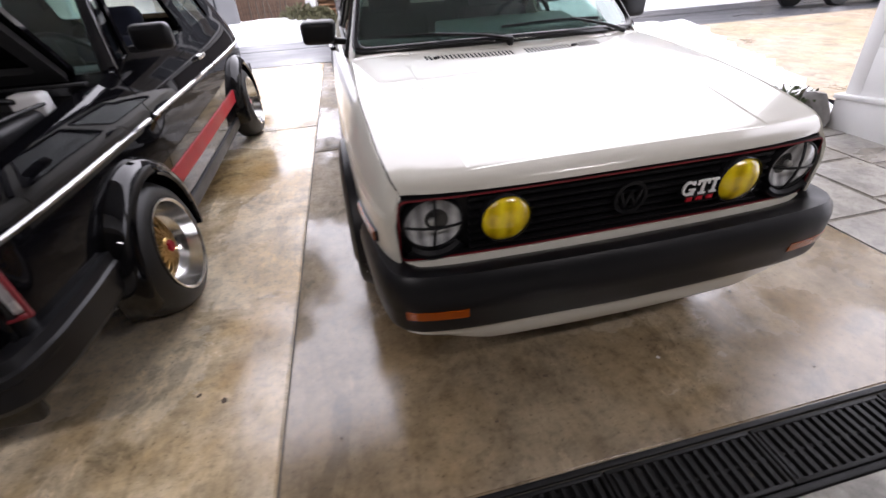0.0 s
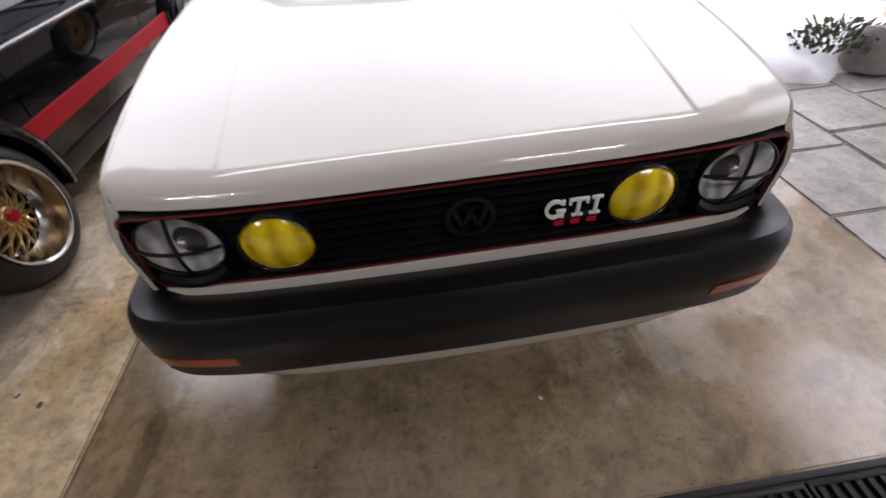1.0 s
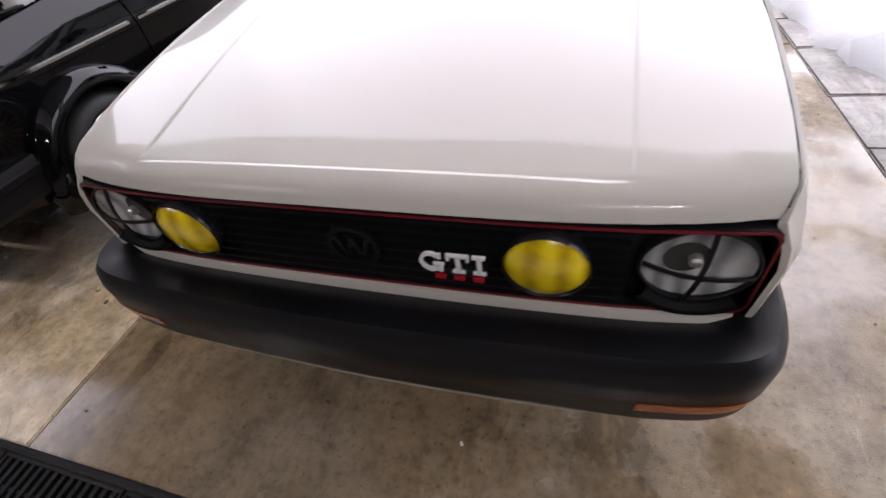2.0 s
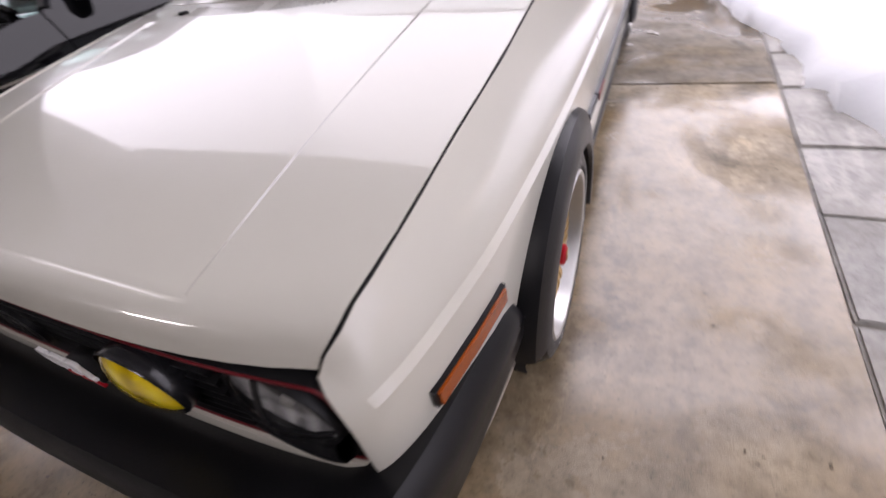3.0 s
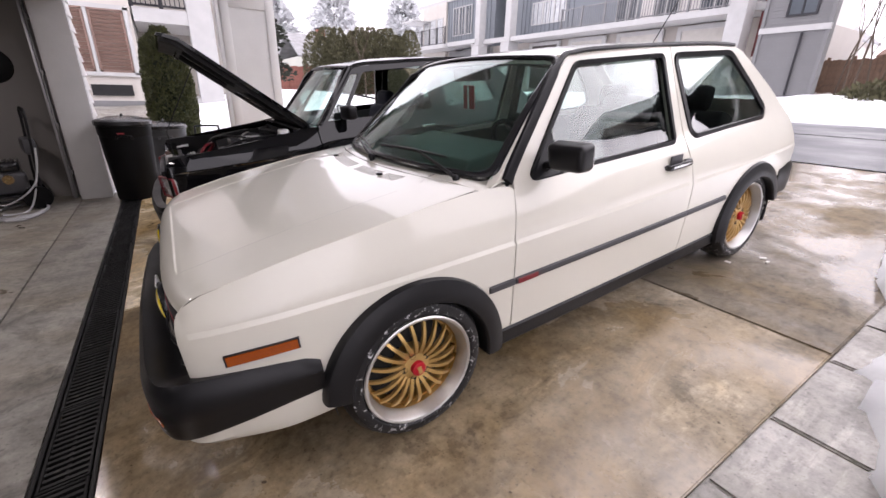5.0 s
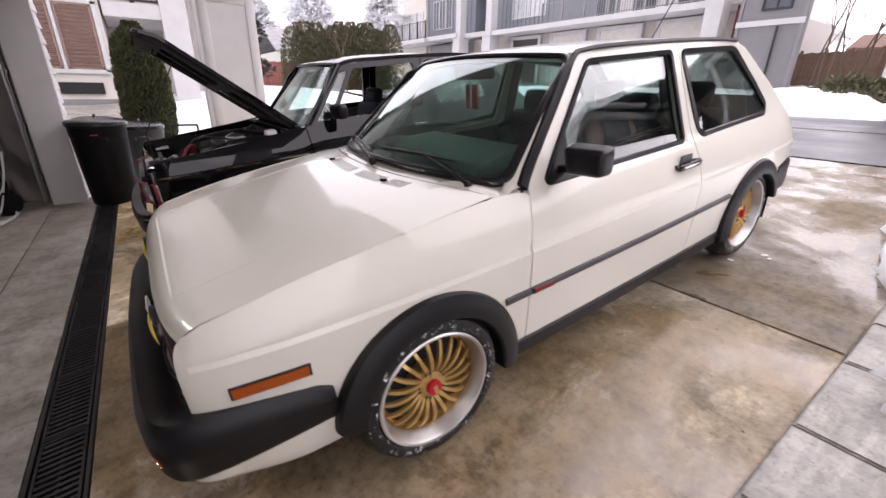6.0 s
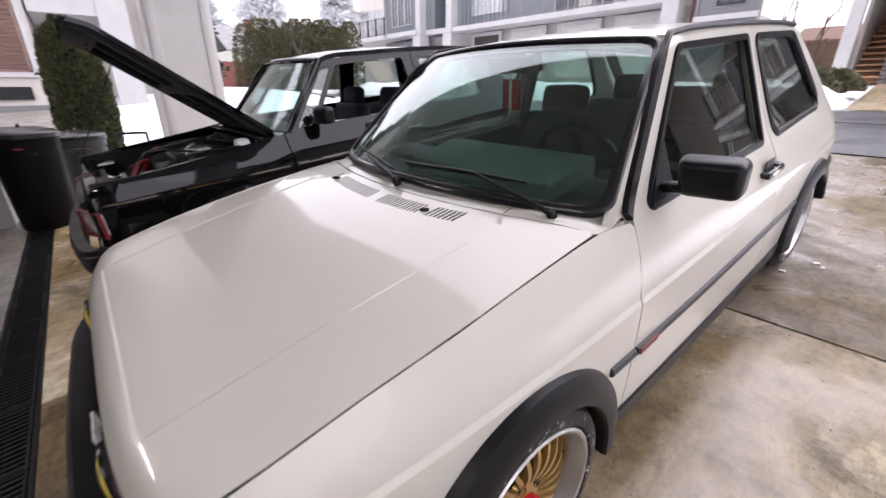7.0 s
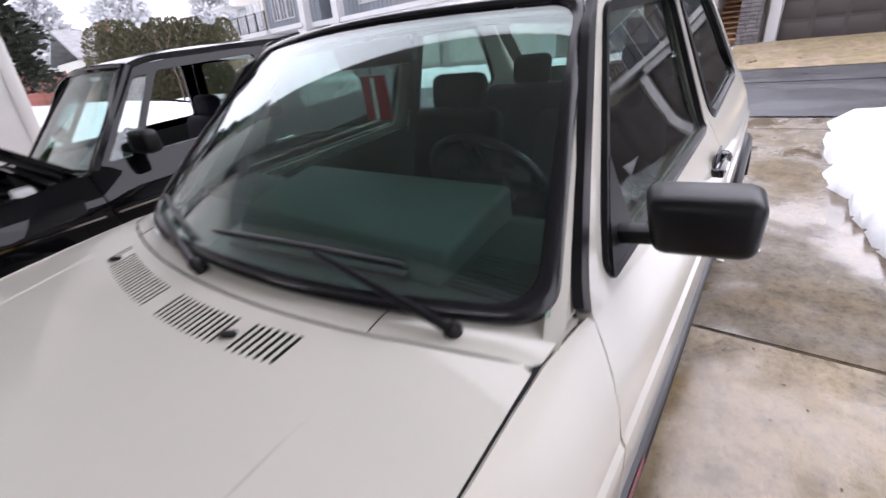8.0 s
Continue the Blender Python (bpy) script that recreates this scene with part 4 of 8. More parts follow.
    rear = [(u * 0.704, cowl_y(u * 0.704) - 0.003) for u in xs[::-1]]
    left = [(-x, y) for x, y in right[::-1]]
    slots = []
    for k in range(22):
        for x0, x1 in ((-0.422, -0.040), (0.012, 0.380)):
            x = x0 + (x1 - x0) * (k + 0.5) / 22
            yc = cowl_y(x) - 0.072 + 0.01 * (x / 0.4) ** 2
            lean = 0.10 * x
            if not (x0 < 0 and k in (2, 3)) and not (x0 > 0 and k in (13, 14)):
                slots.append([(x - 0.0050 + lean * -0.03, yc - 0.031), (x + 0.0050 + lean * -0.03, yc - 0.031), (x + 0.0050 + lean * 0.03, yc + 0.031), (x - 0.0050 + lean * 0.03, yc + 0.031)])
    folds = [[(0.655 * u, hood_front_y(0.655 * u) + d) for u in xs] for d in (0.006, 0.013, 0.022, 0.034)] + [[(-0.60, y), (0.60, y)] for y in (-0.668, -0.6585, -0.653, -0.6475, -0.634, -0.60)]
    for s in (-1, 1):
        for o in (-0.035, -0.016, -0.0062, 0.0, 0.0062, 0.016, 0.035):
            folds.append([(s * (0.478 + 0.03 * (y + 0.65) + o), y) for y in (-0.64, -0.3, 0.0, 0.13)])
    hood = part("bonnet", panel(front + right + rear + left, lambda x, y: (x, y, hood_z(x, y)), (0, 0.0005, -0.002), holes=slots, lines=folds, step=0.055), WHITE_PAINT, car, "white bonnet with louvres")
    part("louvre_tray", panel([(-0.47, 0.10), (0.43, 0.10), (0.43, 0.29), (-0.47, 0.29)], lambda x, y: (x, y, hood_z(x, y) - 0.0045), (0, 0, -0.006), step=0.06), DARK, hood)
    for x, y in ((-0.372, 0.215), (0.245, 0.200)):
        part("washer_jet", moved(box(0.030, 0.015, 0.011, bevel=0.004), (x, y - 0.008, hood_z(x, y) - 0.003), pose(0, 0, 0, 4, 0, 30)), BLACK_PLASTIC, hood)
    # scuttle between bonnet and windscreen
    rim_f = [(u * 0.708, cowl_y(u * 0.708) + 0.003) for u in xs]
    out_r = [(hood_seam(y) - 0.004, y) for y in (0.395, 0.43, 0.47, 0.505)]
    rim_b = [(u * 0.728, 0.335 + 0.175 * abs(u) ** 2.2) for u in xs[::-1]]

    def scuttle_z(x, y):
        return hood_z(x, y) - 0.012 * step01(abs(x), 0.66, 0.74) + 0.004 * math.sin(math.pi * step01(y, cowl_y(x), cowl_y(x) + 0.075)) - 0.004 * step01(y, cowl_y(x) + 0.045, cowl_y(x) + 0.08)
    part("scuttle", panel(rim_f + out_r + rim_b + [(-x, y) for x, y in out_r[::-1]], lambda x, y: (x, y, scuttle_z(x, y)), (0, 0, -0.012), lines=[[(0.70 * u, cowl_y(0.70 * u) + d) for u in xs] for d in (0.02, 0.045, 0.07)], step=0.05), WHITE_PAINT, car)
    sides("scuttle_seam", sweep([(0.468, cowl_y(0.468) + d, scuttle_z(0.468, cowl_y(0.468) + d) + 0.0004) for d in (0.006, 0.02, 0.04, 0.055)], [(-0.001, -0.002), (0.001, -0.002), (0.001, 0.0006), (-0.001, 0.0006)]), GREY_RUBBER, car)
    part("scuttle_channel", panel([(0.70 * u, cowl_y(0.70 * u) - 0.03) for u in xs] + [(0.70 * u, cowl_y(0.70 * u) + 0.03) for u in xs[::-1]], lambda x, y: (x, y, hood_z(x, y) - 0.034), (0, 0, -0.006), step=0.08), DARK, car)
    # windscreen, its seal, pillars, roof
    us = np.linspace(-1, 1, 21)
    glass = part("windscreen", panel([(u, 0.0) for u in us] + [(u, 1.0) for u in us[::-1]], screen, (0, 0.004, -0.003), step=0.2), WINDSCREEN, car, "greenish laminated windscreen")
    glass.visible_shadow = False
    loop = denser(rounded([(-1, 0.0), (1, 0.0), (1, 1.0), (-1, 1.0)], 0.10, 12), 0.06)
    n0 = Vector((0, -0.57, 0.82))
    bm = bmesh.new()
    rows = []
    for (u, v) in loop:
        rows.append([bm.verts.new(screen(u * a, 0.5 + (v - 0.5) * b) + n0 * h) for a, b, h in ((1.014, 1.035, -0.012), (1.014, 1.035, 0.004), (1.004, 1.015, 0.009), (0.992, 0.99, 0.010), (0.978, 0.962, 0.006), (0.973, 0.953, 0.001), (0.973, 0.953, -0.006))])
    for i in range(len(rows)):
        p, q = rows[i], rows[(i + 1) % len(rows)]
        for j in range(6):
            bm.faces.new([p[j], q[j], q[j + 1], p[j + 1]])
    bmesh.ops.recalc_face_normals(bm, faces=bm.faces[:])
    part("screen_seal", bm, BLACK_GLOSS, car, "black rubber windscreen seal")
    vs = np.linspace(-0.12, 1.0, 13)
    pil = bmesh.new()
    rows = []
    for v in vs:
        a = screen(0.992, v) - n0 * 0.003
        z = 0.895 + (1.350 - 0.895) * (v + 0.02) / 1.02
        yb = 0.545 + (0.985 - 0.545) * (v + 0.02) / 1.02
        b = Vector(white_side(yb, max(z, 0.905))) + Vector((0.0, -0.02, 0.0))
        mid = a.lerp(b, 0.5) + Vector((0.012, -0.012, 0.006))
        rows.append([pil.verts.new(q) for q in (a - Vector((0, 0, 0.02)), a, mid, b, b - Vector((0.03, 0, 0)))])
    for p, q in zip(rows, rows[1:]):
        for j in range(4):
            pil.faces.new([p[j], p[j + 1], q[j + 1], q[j]])
    bmesh.ops.recalc_face_normals(pil, faces=pil.faces[:])
    sides("windscreen_pillar", pil, WHITE_PAINT, car)
    drip = [Vector(white_side(0.536, 0.900)) + Vector((0.004, -0.016, 0)), Vector(white_side(0.60, 0.965)) + Vector((0.006, -0.02, 0)), Vector(white_side(0.80, 1.165)) + Vector((0.006, -0.02, 0)), Vector(white_side(0.96, 1.325)) + Vector((0.006, -0.014, 0.004)), Vector(white_side(1.03, 1.354)) + Vector((0.004, 0, 0)), Vector(white_side(1.25, 1.363)) + Vector((0.002, 0, 0)), Vector(white_side(1.75, 1.362)), Vector(white_side(2.20, 1.352)), Vector(white_side(2.42, 1.336))]
    drip = curve3(drip, 5)
    sides("gutter_trim", sweep(drip, lambda i: [(-0.042 * k, -0.006), (0.020 * k, -0.006), (0.020 * k, 0.010), (-0.006 * k, 0.014), (-0.042 * k, 0.010)] if (k := (0.78 if i < 14 else 0.30)) else [], up=(1, 0, 0)), BLACK_PLASTIC, car, "matt black gutter moulding")
    rf = [(0.572 * u, 0.888 + 0.068 * abs(u) ** 2.2) for u in xs]
    rs = [(0.574, 1.1), (0.570, 1.5), (0.566, 2.0), (0.558, 2.45)]
    rb = [(0.545 * u, 2.540 - 0.03 * u * u) for u in xs[::-1]]
    part("roof", panel(rf + rs + rb + [(-x, y) for x, y in rs[::-1]], lambda x, y: (x, y, roof_z(x, y)), (0, 0, -0.025), step=0.09), WHITE_PAINT, car)
    part("aerial", tube([(0.0, 2.46, 1.37), (0.0, 2.50, 1.39), (0.0, 2.86, 1.78)], 0.004, 6), BLACK_PLASTIC, car)
    # tailgate with rear window, tail lamps, rear bumper
    def gate(x, s):
        y = lerp_table(s, [(0, 2.535), (0.52, 3.045), (0.60, 3.10), (1.0, 3.13)])
        z = lerp_table(s, [(0, 1.338), (0.52, 0.945), (0.60, 0.88), (1.0, 0.45)])
        w = lerp_table(s, [(0, 0.54), (0.52, 0.63), (0.6, 0.655), (1.0, 0.72)])
        return (x * w, y - 0.05 * x * x, z)
    win = rounded([(-0.86, 0.07), (0.86, 0.07), (0.88, 0.47), (-0.88, 0.47)], 0.06)
    gate_ob = part("tailgate", panel([(-1, 0), (1, 0), (1, 1), (-1, 1)], gate, (0, -0.02, 0), holes=[win], step=0.12), WHITE_PAINT, car)
    rw = part("rear_pane", panel(win, lambda x, s: Vector(gate(x, s)) - Vector((0, 0.008, 0)), (0, -0.004, 0), step=0.25), SIDE_GLASS, gate_ob, "tinted rear window")
    rw.visible_shadow = False
    sides("tail_lamp", moved(box(0.12, 0.05, 0.17, bevel=0.012), (0.575, 3.07, 0.69)), RED_LENS, car, "red tail lamp")
    path = [(-0.80, 2.88, 0), (-0.79, 3.08, 0), (-0.74, 3.20, 0), (-0.60, 3.26, 0), (0, 3.28, 0), (0.60, 3.26, 0), (0.74, 3.20, 0), (0.79, 3.08, 0), (0.80, 2.88, 0)]
    part("rear_bumper", sweep(list(reversed(curve3(path, 4))), [(-0.10, 0.36), (-0.005, 0.36), (0.0, 0.40), (0.0, 0.53), (-0.015, 0.56), (-0.10, 0.56)]), BLACK_PLASTIC, car, "matt black rear bumper")
    # front bumper, lamps in it, white apron below
    half = [(0.45, -0.836, 0), (0.60, -0.824, 0), (0.692, -0.802, 0), (0.744, -0.756, 0), (0.768, -0.680, 0), (0.784, -0.56, 0), (0.796, -0.42, 0), (0.800, -0.330, 0)]
    path = [(-x, y, z) for x, y, z in half[::-1]] + [(0, -0.848, 0)] + half
    path = curve3(path, 5)
    def bumper_section(i):
        s = abs(path[i].x)
        f = step01(-path[i].y, 0.30, 0.75)
        top = 0.508 + 0.038 * f
        low = 0.368 - 0.021 * f
        end = min(1.0, min(i, len(path) - 1 - i) / 3)
        top = 0.43 + (top - 0.43) * (0.75 + 0.25 * end)
        return [(-0.135, top - 0.045), (-0.075, top - 0.012), (-0.022, top), (-0.006, top - 0.018), (0.003, top - 0.05), (0.005, low + 0.085), (0.002, low + 0.078), (0.0, low + 0.026), (-0.006, low + 0.007), (-0.018, low), (-0.135, low)]
    bumper = part("front_bumper", sweep(path, bumper_section), BLACK_PLASTIC, car, "thick matt black front bumper", sharp=40)
    for s in (-1, 1):
        pts = [Vector((q.x, q.y, 0.424)) for q in path if 0.515 < s * q.x < 0.715]
        part("turn_signal", sweep(pts, [(-0.02, -0.018), (0.004, -0.016), (0.007, 0.016), (-0.02, 0.018)]), AMBER, bumper, "amber turn signal lens")
    
    def tuck(p):
        return step01(abs(p.x), 0.42, 0.66) * step01(-p.y, 0.45, 0.72)
    apron = [Vector((p.x * (0.985 - 0.012 * tuck(p)), p.y + 0.02 + 0.020 * tuck(p), 0)) for p in path]
    part("front_apron", sweep(apron, lambda i: [(-0.03, 0.376), (-0.002, 0.376), (-0.004, 0.300), (-0.030, 0.240 + 0.008 * step01(-apron[i].y, 0.5, 0.8) + 0.022 * tuck(path[i])), (-0.070, 0.236 + 0.022 * tuck(path[i]))]), WHITE_PAINT, car, "white front apron")
    # nose: white lower rail, grille, lamps
    def gy(x):
        return -0.700 + 0.026 * (abs(x) / 0.69) ** 4
    part("nose_rail", panel([(-0.698, 0.475), (0.698, 0.475), (0.698, 0.527), (-0.698, 0.527)], lambda x, z: (x, gy(x) - 0.012 - 0.005 * math.sin(math.pi * (z - 0.475) / 0.052), z), (0, 0.05, 0), lines=[[(-0.69, z), (0.69, z)] for z in (0.489, 0.505, 0.518)], step=0.05), WHITE_PAINT, car)
    grille = part("grille", panel(rounded([(-0.700, 0.524), (0.700, 0.524), (0.690, 0.736), (-0.690, 0.736)], 0.03), lambda x, z: (x, gy(x) + 0.02, z), (0, 0.03, 0), step=0.08), BLACK_PLASTIC, car, "black slatted grille edged in red")
    for k in range(7):
        z = 0.5518 + 0.0262 * k
        part("slat", sweep([(x, gy(x) + 0.012, z) for x in np.linspace(-0.49, 0.49, 11)], [(-0.02, -0.004), (0.012, -0.007), (0.014, 0.003), (-0.02, 0.006)]), BLACK_PLASTIC, grille)

    def even(pts):
        out = []
        for a, b in zip(pts, pts[1:] + pts[:1]):
            n = 28 if abs(a[0] - b[0]) > 0.5 else 4 if abs(a[1] - b[1]) > 0.05 else 1
            out += [(a[0] + (b[0] - a[0]) * i / n, a[1] + (b[1] - a[1]) * i / n) for i in range(n)]
        return out

    def edging(inset, r):
        return even(rounded([(-0.697 + inset, 0.529 + inset), (0.697 - inset, 0.529 + inset), (0.688 - inset, 0.728 - inset), (-0.688 + inset, 0.728 - inset)], r, 8))
    for name, mat, rings in (("grille_frame", BLACK_PLASTIC, ((-0.002, 0.032, 0.02), (-0.002, 0.032, -0.004), (0.007, 0.023, -0.004), (0.008, 0.022, 0.02))), ("red_surround", RED_DARK, ((0.0, 0.030, -0.003), (0.0, 0.030, -0.0065), (0.005, 0.025, -0.0065), (0.005, 0.025, -0.003)))):
        loops = [[Vector((x, gy(x) + d, z)) for x, z in edging(inset, r)] for inset, r, d in rings]
        size = min(len(lp) for lp in loops)
        bm = bmesh.new()
        rows = [[bm.verts.new(c) for c in lp[:size]] for lp in loops]
        for p, q in zip(rows, rows[1:]):
            for i in range(size):
                bm.faces.new([p[i], p[(i + 1) % size], q[(i + 1) % size], q[i]])
        bmesh.ops.recalc_face_normals(bm, faces=bm.faces[:])
        part(name, bm, mat, grille, "thin red edging" if mat == RED_DARK else "")
    for s in (-1, 1):
        hx, hz = s * 0.593, 0.645
        y0 = gy(hx)

        def dome(r):
            return -0.020 + 0.020 * (r / 0.083) ** 2
        lamp = part("headlamp", moved(lathe([(r, 0.024 * (1 - (r / 0.083) ** 2)) for r in (0.0, 0.012, 0.022, 0.032, 0.042, 0.052, 0.062, 0.072, 0.080, 0.083)], 48, "y"), (hx, y0, hz)), CLEAR_LENS, car, "round clear headlamp with black crossbars")
        part("bulb_shield", moved(lathe([(0.0, 0.002), (0.007, 0.003), (0.0105, 0.007), (0.011, 0.026)], 24, "y"), (hx, y0, hz)), SATIN, lamp, "metal bulb cap")
        lens = part("lens", moved(lathe([(r, dome(r)) for r in (0.0, 0.02, 0.04, 0.06, 0.075, 0.083)], 40, "y"), (hx, y0 - 0.002, hz)), LAMP_GLASS, lamp, "clear ribbed glass")
        lens.visible_shadow = False
        part("bezel", moved(lathe([(0.080, 0.03), (0.081, -0.003), (0.083, -0.006), (0.086, -0.005), (0.088, 0.003), (0.089, 0.03)], 48, "y"), (hx, y0, hz), Matrix.Diagonal((1, 1, 0.95, 1))), BLACK_PLASTIC, lamp)
        scoop = lathe([(0.082, 0.02), (0.085, -0.008), (0.096, -0.016), (0.108, -0.016), (0.114, -0.004), (0.115, 0.03)], 28, "y", 222, 318)
        part("bezel_lip", moved(scoop, (hx, y0 - 0.002, hz)), BLACK_PLASTIC, lamp)
        rr = [-0.081, -0.06, -0.03, 0.0, 0.03, 0.06, 0.081]
        bars = [sweep([(hx + r * math.cos(q), y0 - 0.006 + dome(abs(r)), hz + r * math.sin(q)) for r in rr], [(-0.0036, -0.002), (0.0036, -0.002), (0.0036, 0.002), (-0.0036, 0.002)], up=(0, -1, 0)) for q in (radians(-4), radians(86))]
        part("crossbar", bars[0], BLACK_PLASTIC, lamp)
        part("crossbar", bars[1], BLACK_PLASTIC, lamp)
        fx, fz = s * 0.378 - 0.015, 0.645
        y0 = gy(fx)
        fog = part("driving_lamp", moved(lathe([(0.0, -0.046), (0.02, -0.0452), (0.038, -0.042), (0.054, -0.036), (0.065, -0.029), (0.0715, -0.021)], 40, "y"), (fx, y0, fz)), YELLOW_LENS, car, "round yellow driving lamp")
        part("shell", moved(lathe([(0.0712, -0.025), (0.0735, -0.029), (0.0755, -0.025), (0.0745, -0.006), (0.066, 0.03)], 40, "y"), (fx, y0, fz)), BLACK_GLOSS, fog)
    ring = moved(lathe([(0.043, 0.0), (0.043, -0.008), (0.054, -0.008), (0.054, 0.0)], 40, "y"), (0, gy(0) - 0.006, 0.640))
    badge = part("round_badge", ring, BLACK_PLASTIC, grille, "black round badge")
    for dx, a in ((-0.024, -20), (-0.008, 20), (0.008, -20), (0.024, 20)):
        part("badge_bar", moved(box(0.010, 0.008, 0.062, (0, 0, -0.031), 0.001), (dx, gy(0) - 0.010, 0.634), pose(0, 0, 0, 0, a, 0)), BLACK_PLASTIC, badge)
    # white slab-serif badge letters over red bars
    by = gy(0.22) - 0.038

    def letter(bars, curl=None):
        bms = [moved(box(w, 0.006, h, bevel=0.0008), (x - 0.022, by - 0.003, z + 0.019)) for x, z, w, h in bars]
        if curl:
            ring = lathe([(0.0165, 0.0), (0.0165, -0.006), (0.0240, -0.006), (0.0240, 0.0)], 28, "y", *curl[2:])
            bms.append(moved(ring, (curl[0] - 0.022, by, curl[1] + 0.019), Matrix.Diagonal((0.86, 1, 1, 1))))
        return join(*bms)
    part("badge_mount", box(0.10, 0.036, 0.020, (0.216, by + 0.016, 0.618), 0.003), BLACK_PLASTIC, grille)
    part("badge_letter", letter([(0.2065, 0.612, 0.0085, 0.020), (0.2035, 0.6275, 0.020, 0.0065), (0.2065, 0.645, 0.0055, 0.013)], (0.190, 0.636, 40, 325)), WHITE_PLASTIC, grille, "white badge letter")
    part("badge_letter", letter([(0.239, 0.613, 0.0078, 0.046), (0.239, 0.652, 0.040, 0.0075), (0.239, 0.612, 0.023, 0.0065), (0.2215, 0.643, 0.0055, 0.013), (0.2565, 0.643, 0.0055, 0.013)]), WHITE_PLASTIC, grille)
    part("badge_letter", letter([(0.276, 0.613, 0.0078, 0.046), (0.276, 0.6525, 0.023, 0.0070), (0.276, 0.612, 0.023, 0.0065)]), WHITE_PLASTIC, grille)
    for k in range(3):
        part("badge_underline", moved(box(0.020, 0.006, 0.013, bevel=0.001), (0.181 + 0.035 * k, by - 0.002, 0.610)), RED, grille)
    # side marker lamps
    for s in (1, -1):
        def flip2(bm):
            return bm if s > 0 else mirrored(bm)
        base = sweep([Vector(white_side(y, z)) for y, z in ((-0.592, 0.5775), (-0.485, 0.577), (-0.378, 0.576))], [(-0.005, -0.020), (0.008, -0.019), (0.008, 0.019), (-0.005, 0.020)])
        mk = part("side_marker", flip2(base), BLACK_PLASTIC, car, "amber side marker in a black frame")
        part("marker_lens", flip2(sweep([Vector(white_side(y, z)) for y, z in ((-0.586, 0.5775), (-0.485, 0.577), (-0.384, 0.576))], [(0.0, -0.0165), (0.0125, -0.0155), (0.0125, 0.0155), (0.0, 0.0165)])), AMBER, mk)
    # wipers lying on the screen
    def on_screen(u, v, h=0.016):
        return screen(u, v) + n0 * h
    wiper(car, on_screen(-0.03, -0.035, 0.012), on_screen(-0.48, 0.055, 0.020), on_screen(-0.83, 0.085, 0.010), on_screen(-0.16, 0.035, 0.010))
    wiper(car, on_screen(0.83, -0.050, 0.012), on_screen(0.44, 0.085, 0.020), on_screen(-0.06, 0.080, 0.010), on_screen(0.68, 0.090, 0.010))
    # underbody, cabin
    part("underbody", box(1.30, 3.35, 0.12, (0, 1.25, 0.20), 0.02), DARK, car)
    part("engine_cover", box(1.10, 0.90, 0.42, (0, -0.20, 0.28), 0.02), DARK, car)
    part("bulkhead", box(1.30, 0.04, 0.60, (0, 0.36, 0.25), 0.0), DARK, car)
    part("cabin_floor", box(1.36, 2.7, 0.03, (0, 1.75, 0.30), 0.0), CABIN, car)
    sides("door_card", box(0.03, 2.2, 0.57, (0.69, 1.62, 0.30), 0.01), CABIN, car)
    top = panel([(-0.68, 0.37), (0.68, 0.37), (0.68, 0.86), (-0.68, 0.86)], lambda x, y: (x, y, 0.888 + 0.022 * step01(y, 0.45, 0.72) - 0.05 * step01(y, 0.78, 0.86)), (0, 0, -0.12), step=0.05)
    dash = part("dashboard", top, DASH_LOW, car, "dashboard coloured dark as shaded, its hood grey-green as lit")
    part("dash_front", box(1.34, 0.05, 0.28, (0, 0.84, 0.60), 0.015), DASH_LOW, dash)
    pod = box(0.73, 0.30, 0.075, (0.11, 0.635, 0.880), 0.016, 3)
    for v in pod.verts:
        if v.co.z > 0.92:
            v.co.z += 0.14 * (v.co.y - 0.53)
            v.co.y += 0.03 if v.co.y < 0.6 else 0.0
    part("instrument_pod", pod, DASH, dash, "raised grey-green instrument hood")
    part("glovebox_lip", box(0.40, 0.20, 0.030, (-0.46, 0.70, 0.895), 0.010), DASH_LOW, dash)
    part("demister_bed", box(0.15, 0.12, 0.010, (0.565, 0.555, 0.892), 0.003), BLACK_PLASTIC, dash)
    for k in range(9):
        part("demister_slat", moved(box(0.14, 0.005, 0.008), (0.565, 0.502 + 0.0132 * k, 0.902)), DASH_LOW, dash)
    part("demister", moved(box(0.56, 0.030, 0.014, bevel=0.004), (0.12, 0.455, 0.893), pose(0, 0, 0, 0, 0, 7)), BLACK_PLASTIC, dash)
    steering_wheel(car, 0.295, 0.97, 0.905, 62, BLACK_GLOSS)
    seat(car, 0.36, 1.30, CLOTH)
    seat(car, -0.36, 1.36, CLOTH)
    part("rear_bench", moved(box(1.20, 0.14, 0.52, bevel=0.05, seg=3), (0, 2.35, 0.45), pose(0, 0, 0, -18, 0, 0)), CLOTH, car)
    part("rear_cushion", box(1.22, 0.5, 0.16, (0, 2.08, 0.33), 0.05, 3), CLOTH, car)
    for dx in (-0.32, 0.32):
        part("rear_headrest", moved(box(0.24, 0.09, 0.17, bevel=0.04, seg=3), (dx, 2.53, 0.94), pose(0, 0, 0, -14, 0, 0)), CLOTH, car)
    part("headlining", panel([(-0.55, 0.95), (0.55, 0.95), (0.54, 2.5), (-0.54, 2.5)], lambda x, y: (x, y, roof_z(x, y) - 0.034), (0, 0, -0.01), step=0.2), CABIN, car)
    sides("pillar_trim", tube([(0.63, 1.72, 0.85), (0.515, 1.74, 1.31)], 0.03, 8), CABIN, car)
    mirror_head = moved(box(0.235, 0.035, 0.066, (0, 0, -0.033), 0.014, 3), (0.02, 0.885, 1.285), pose(0, 0, 0, 12, 0, 14))
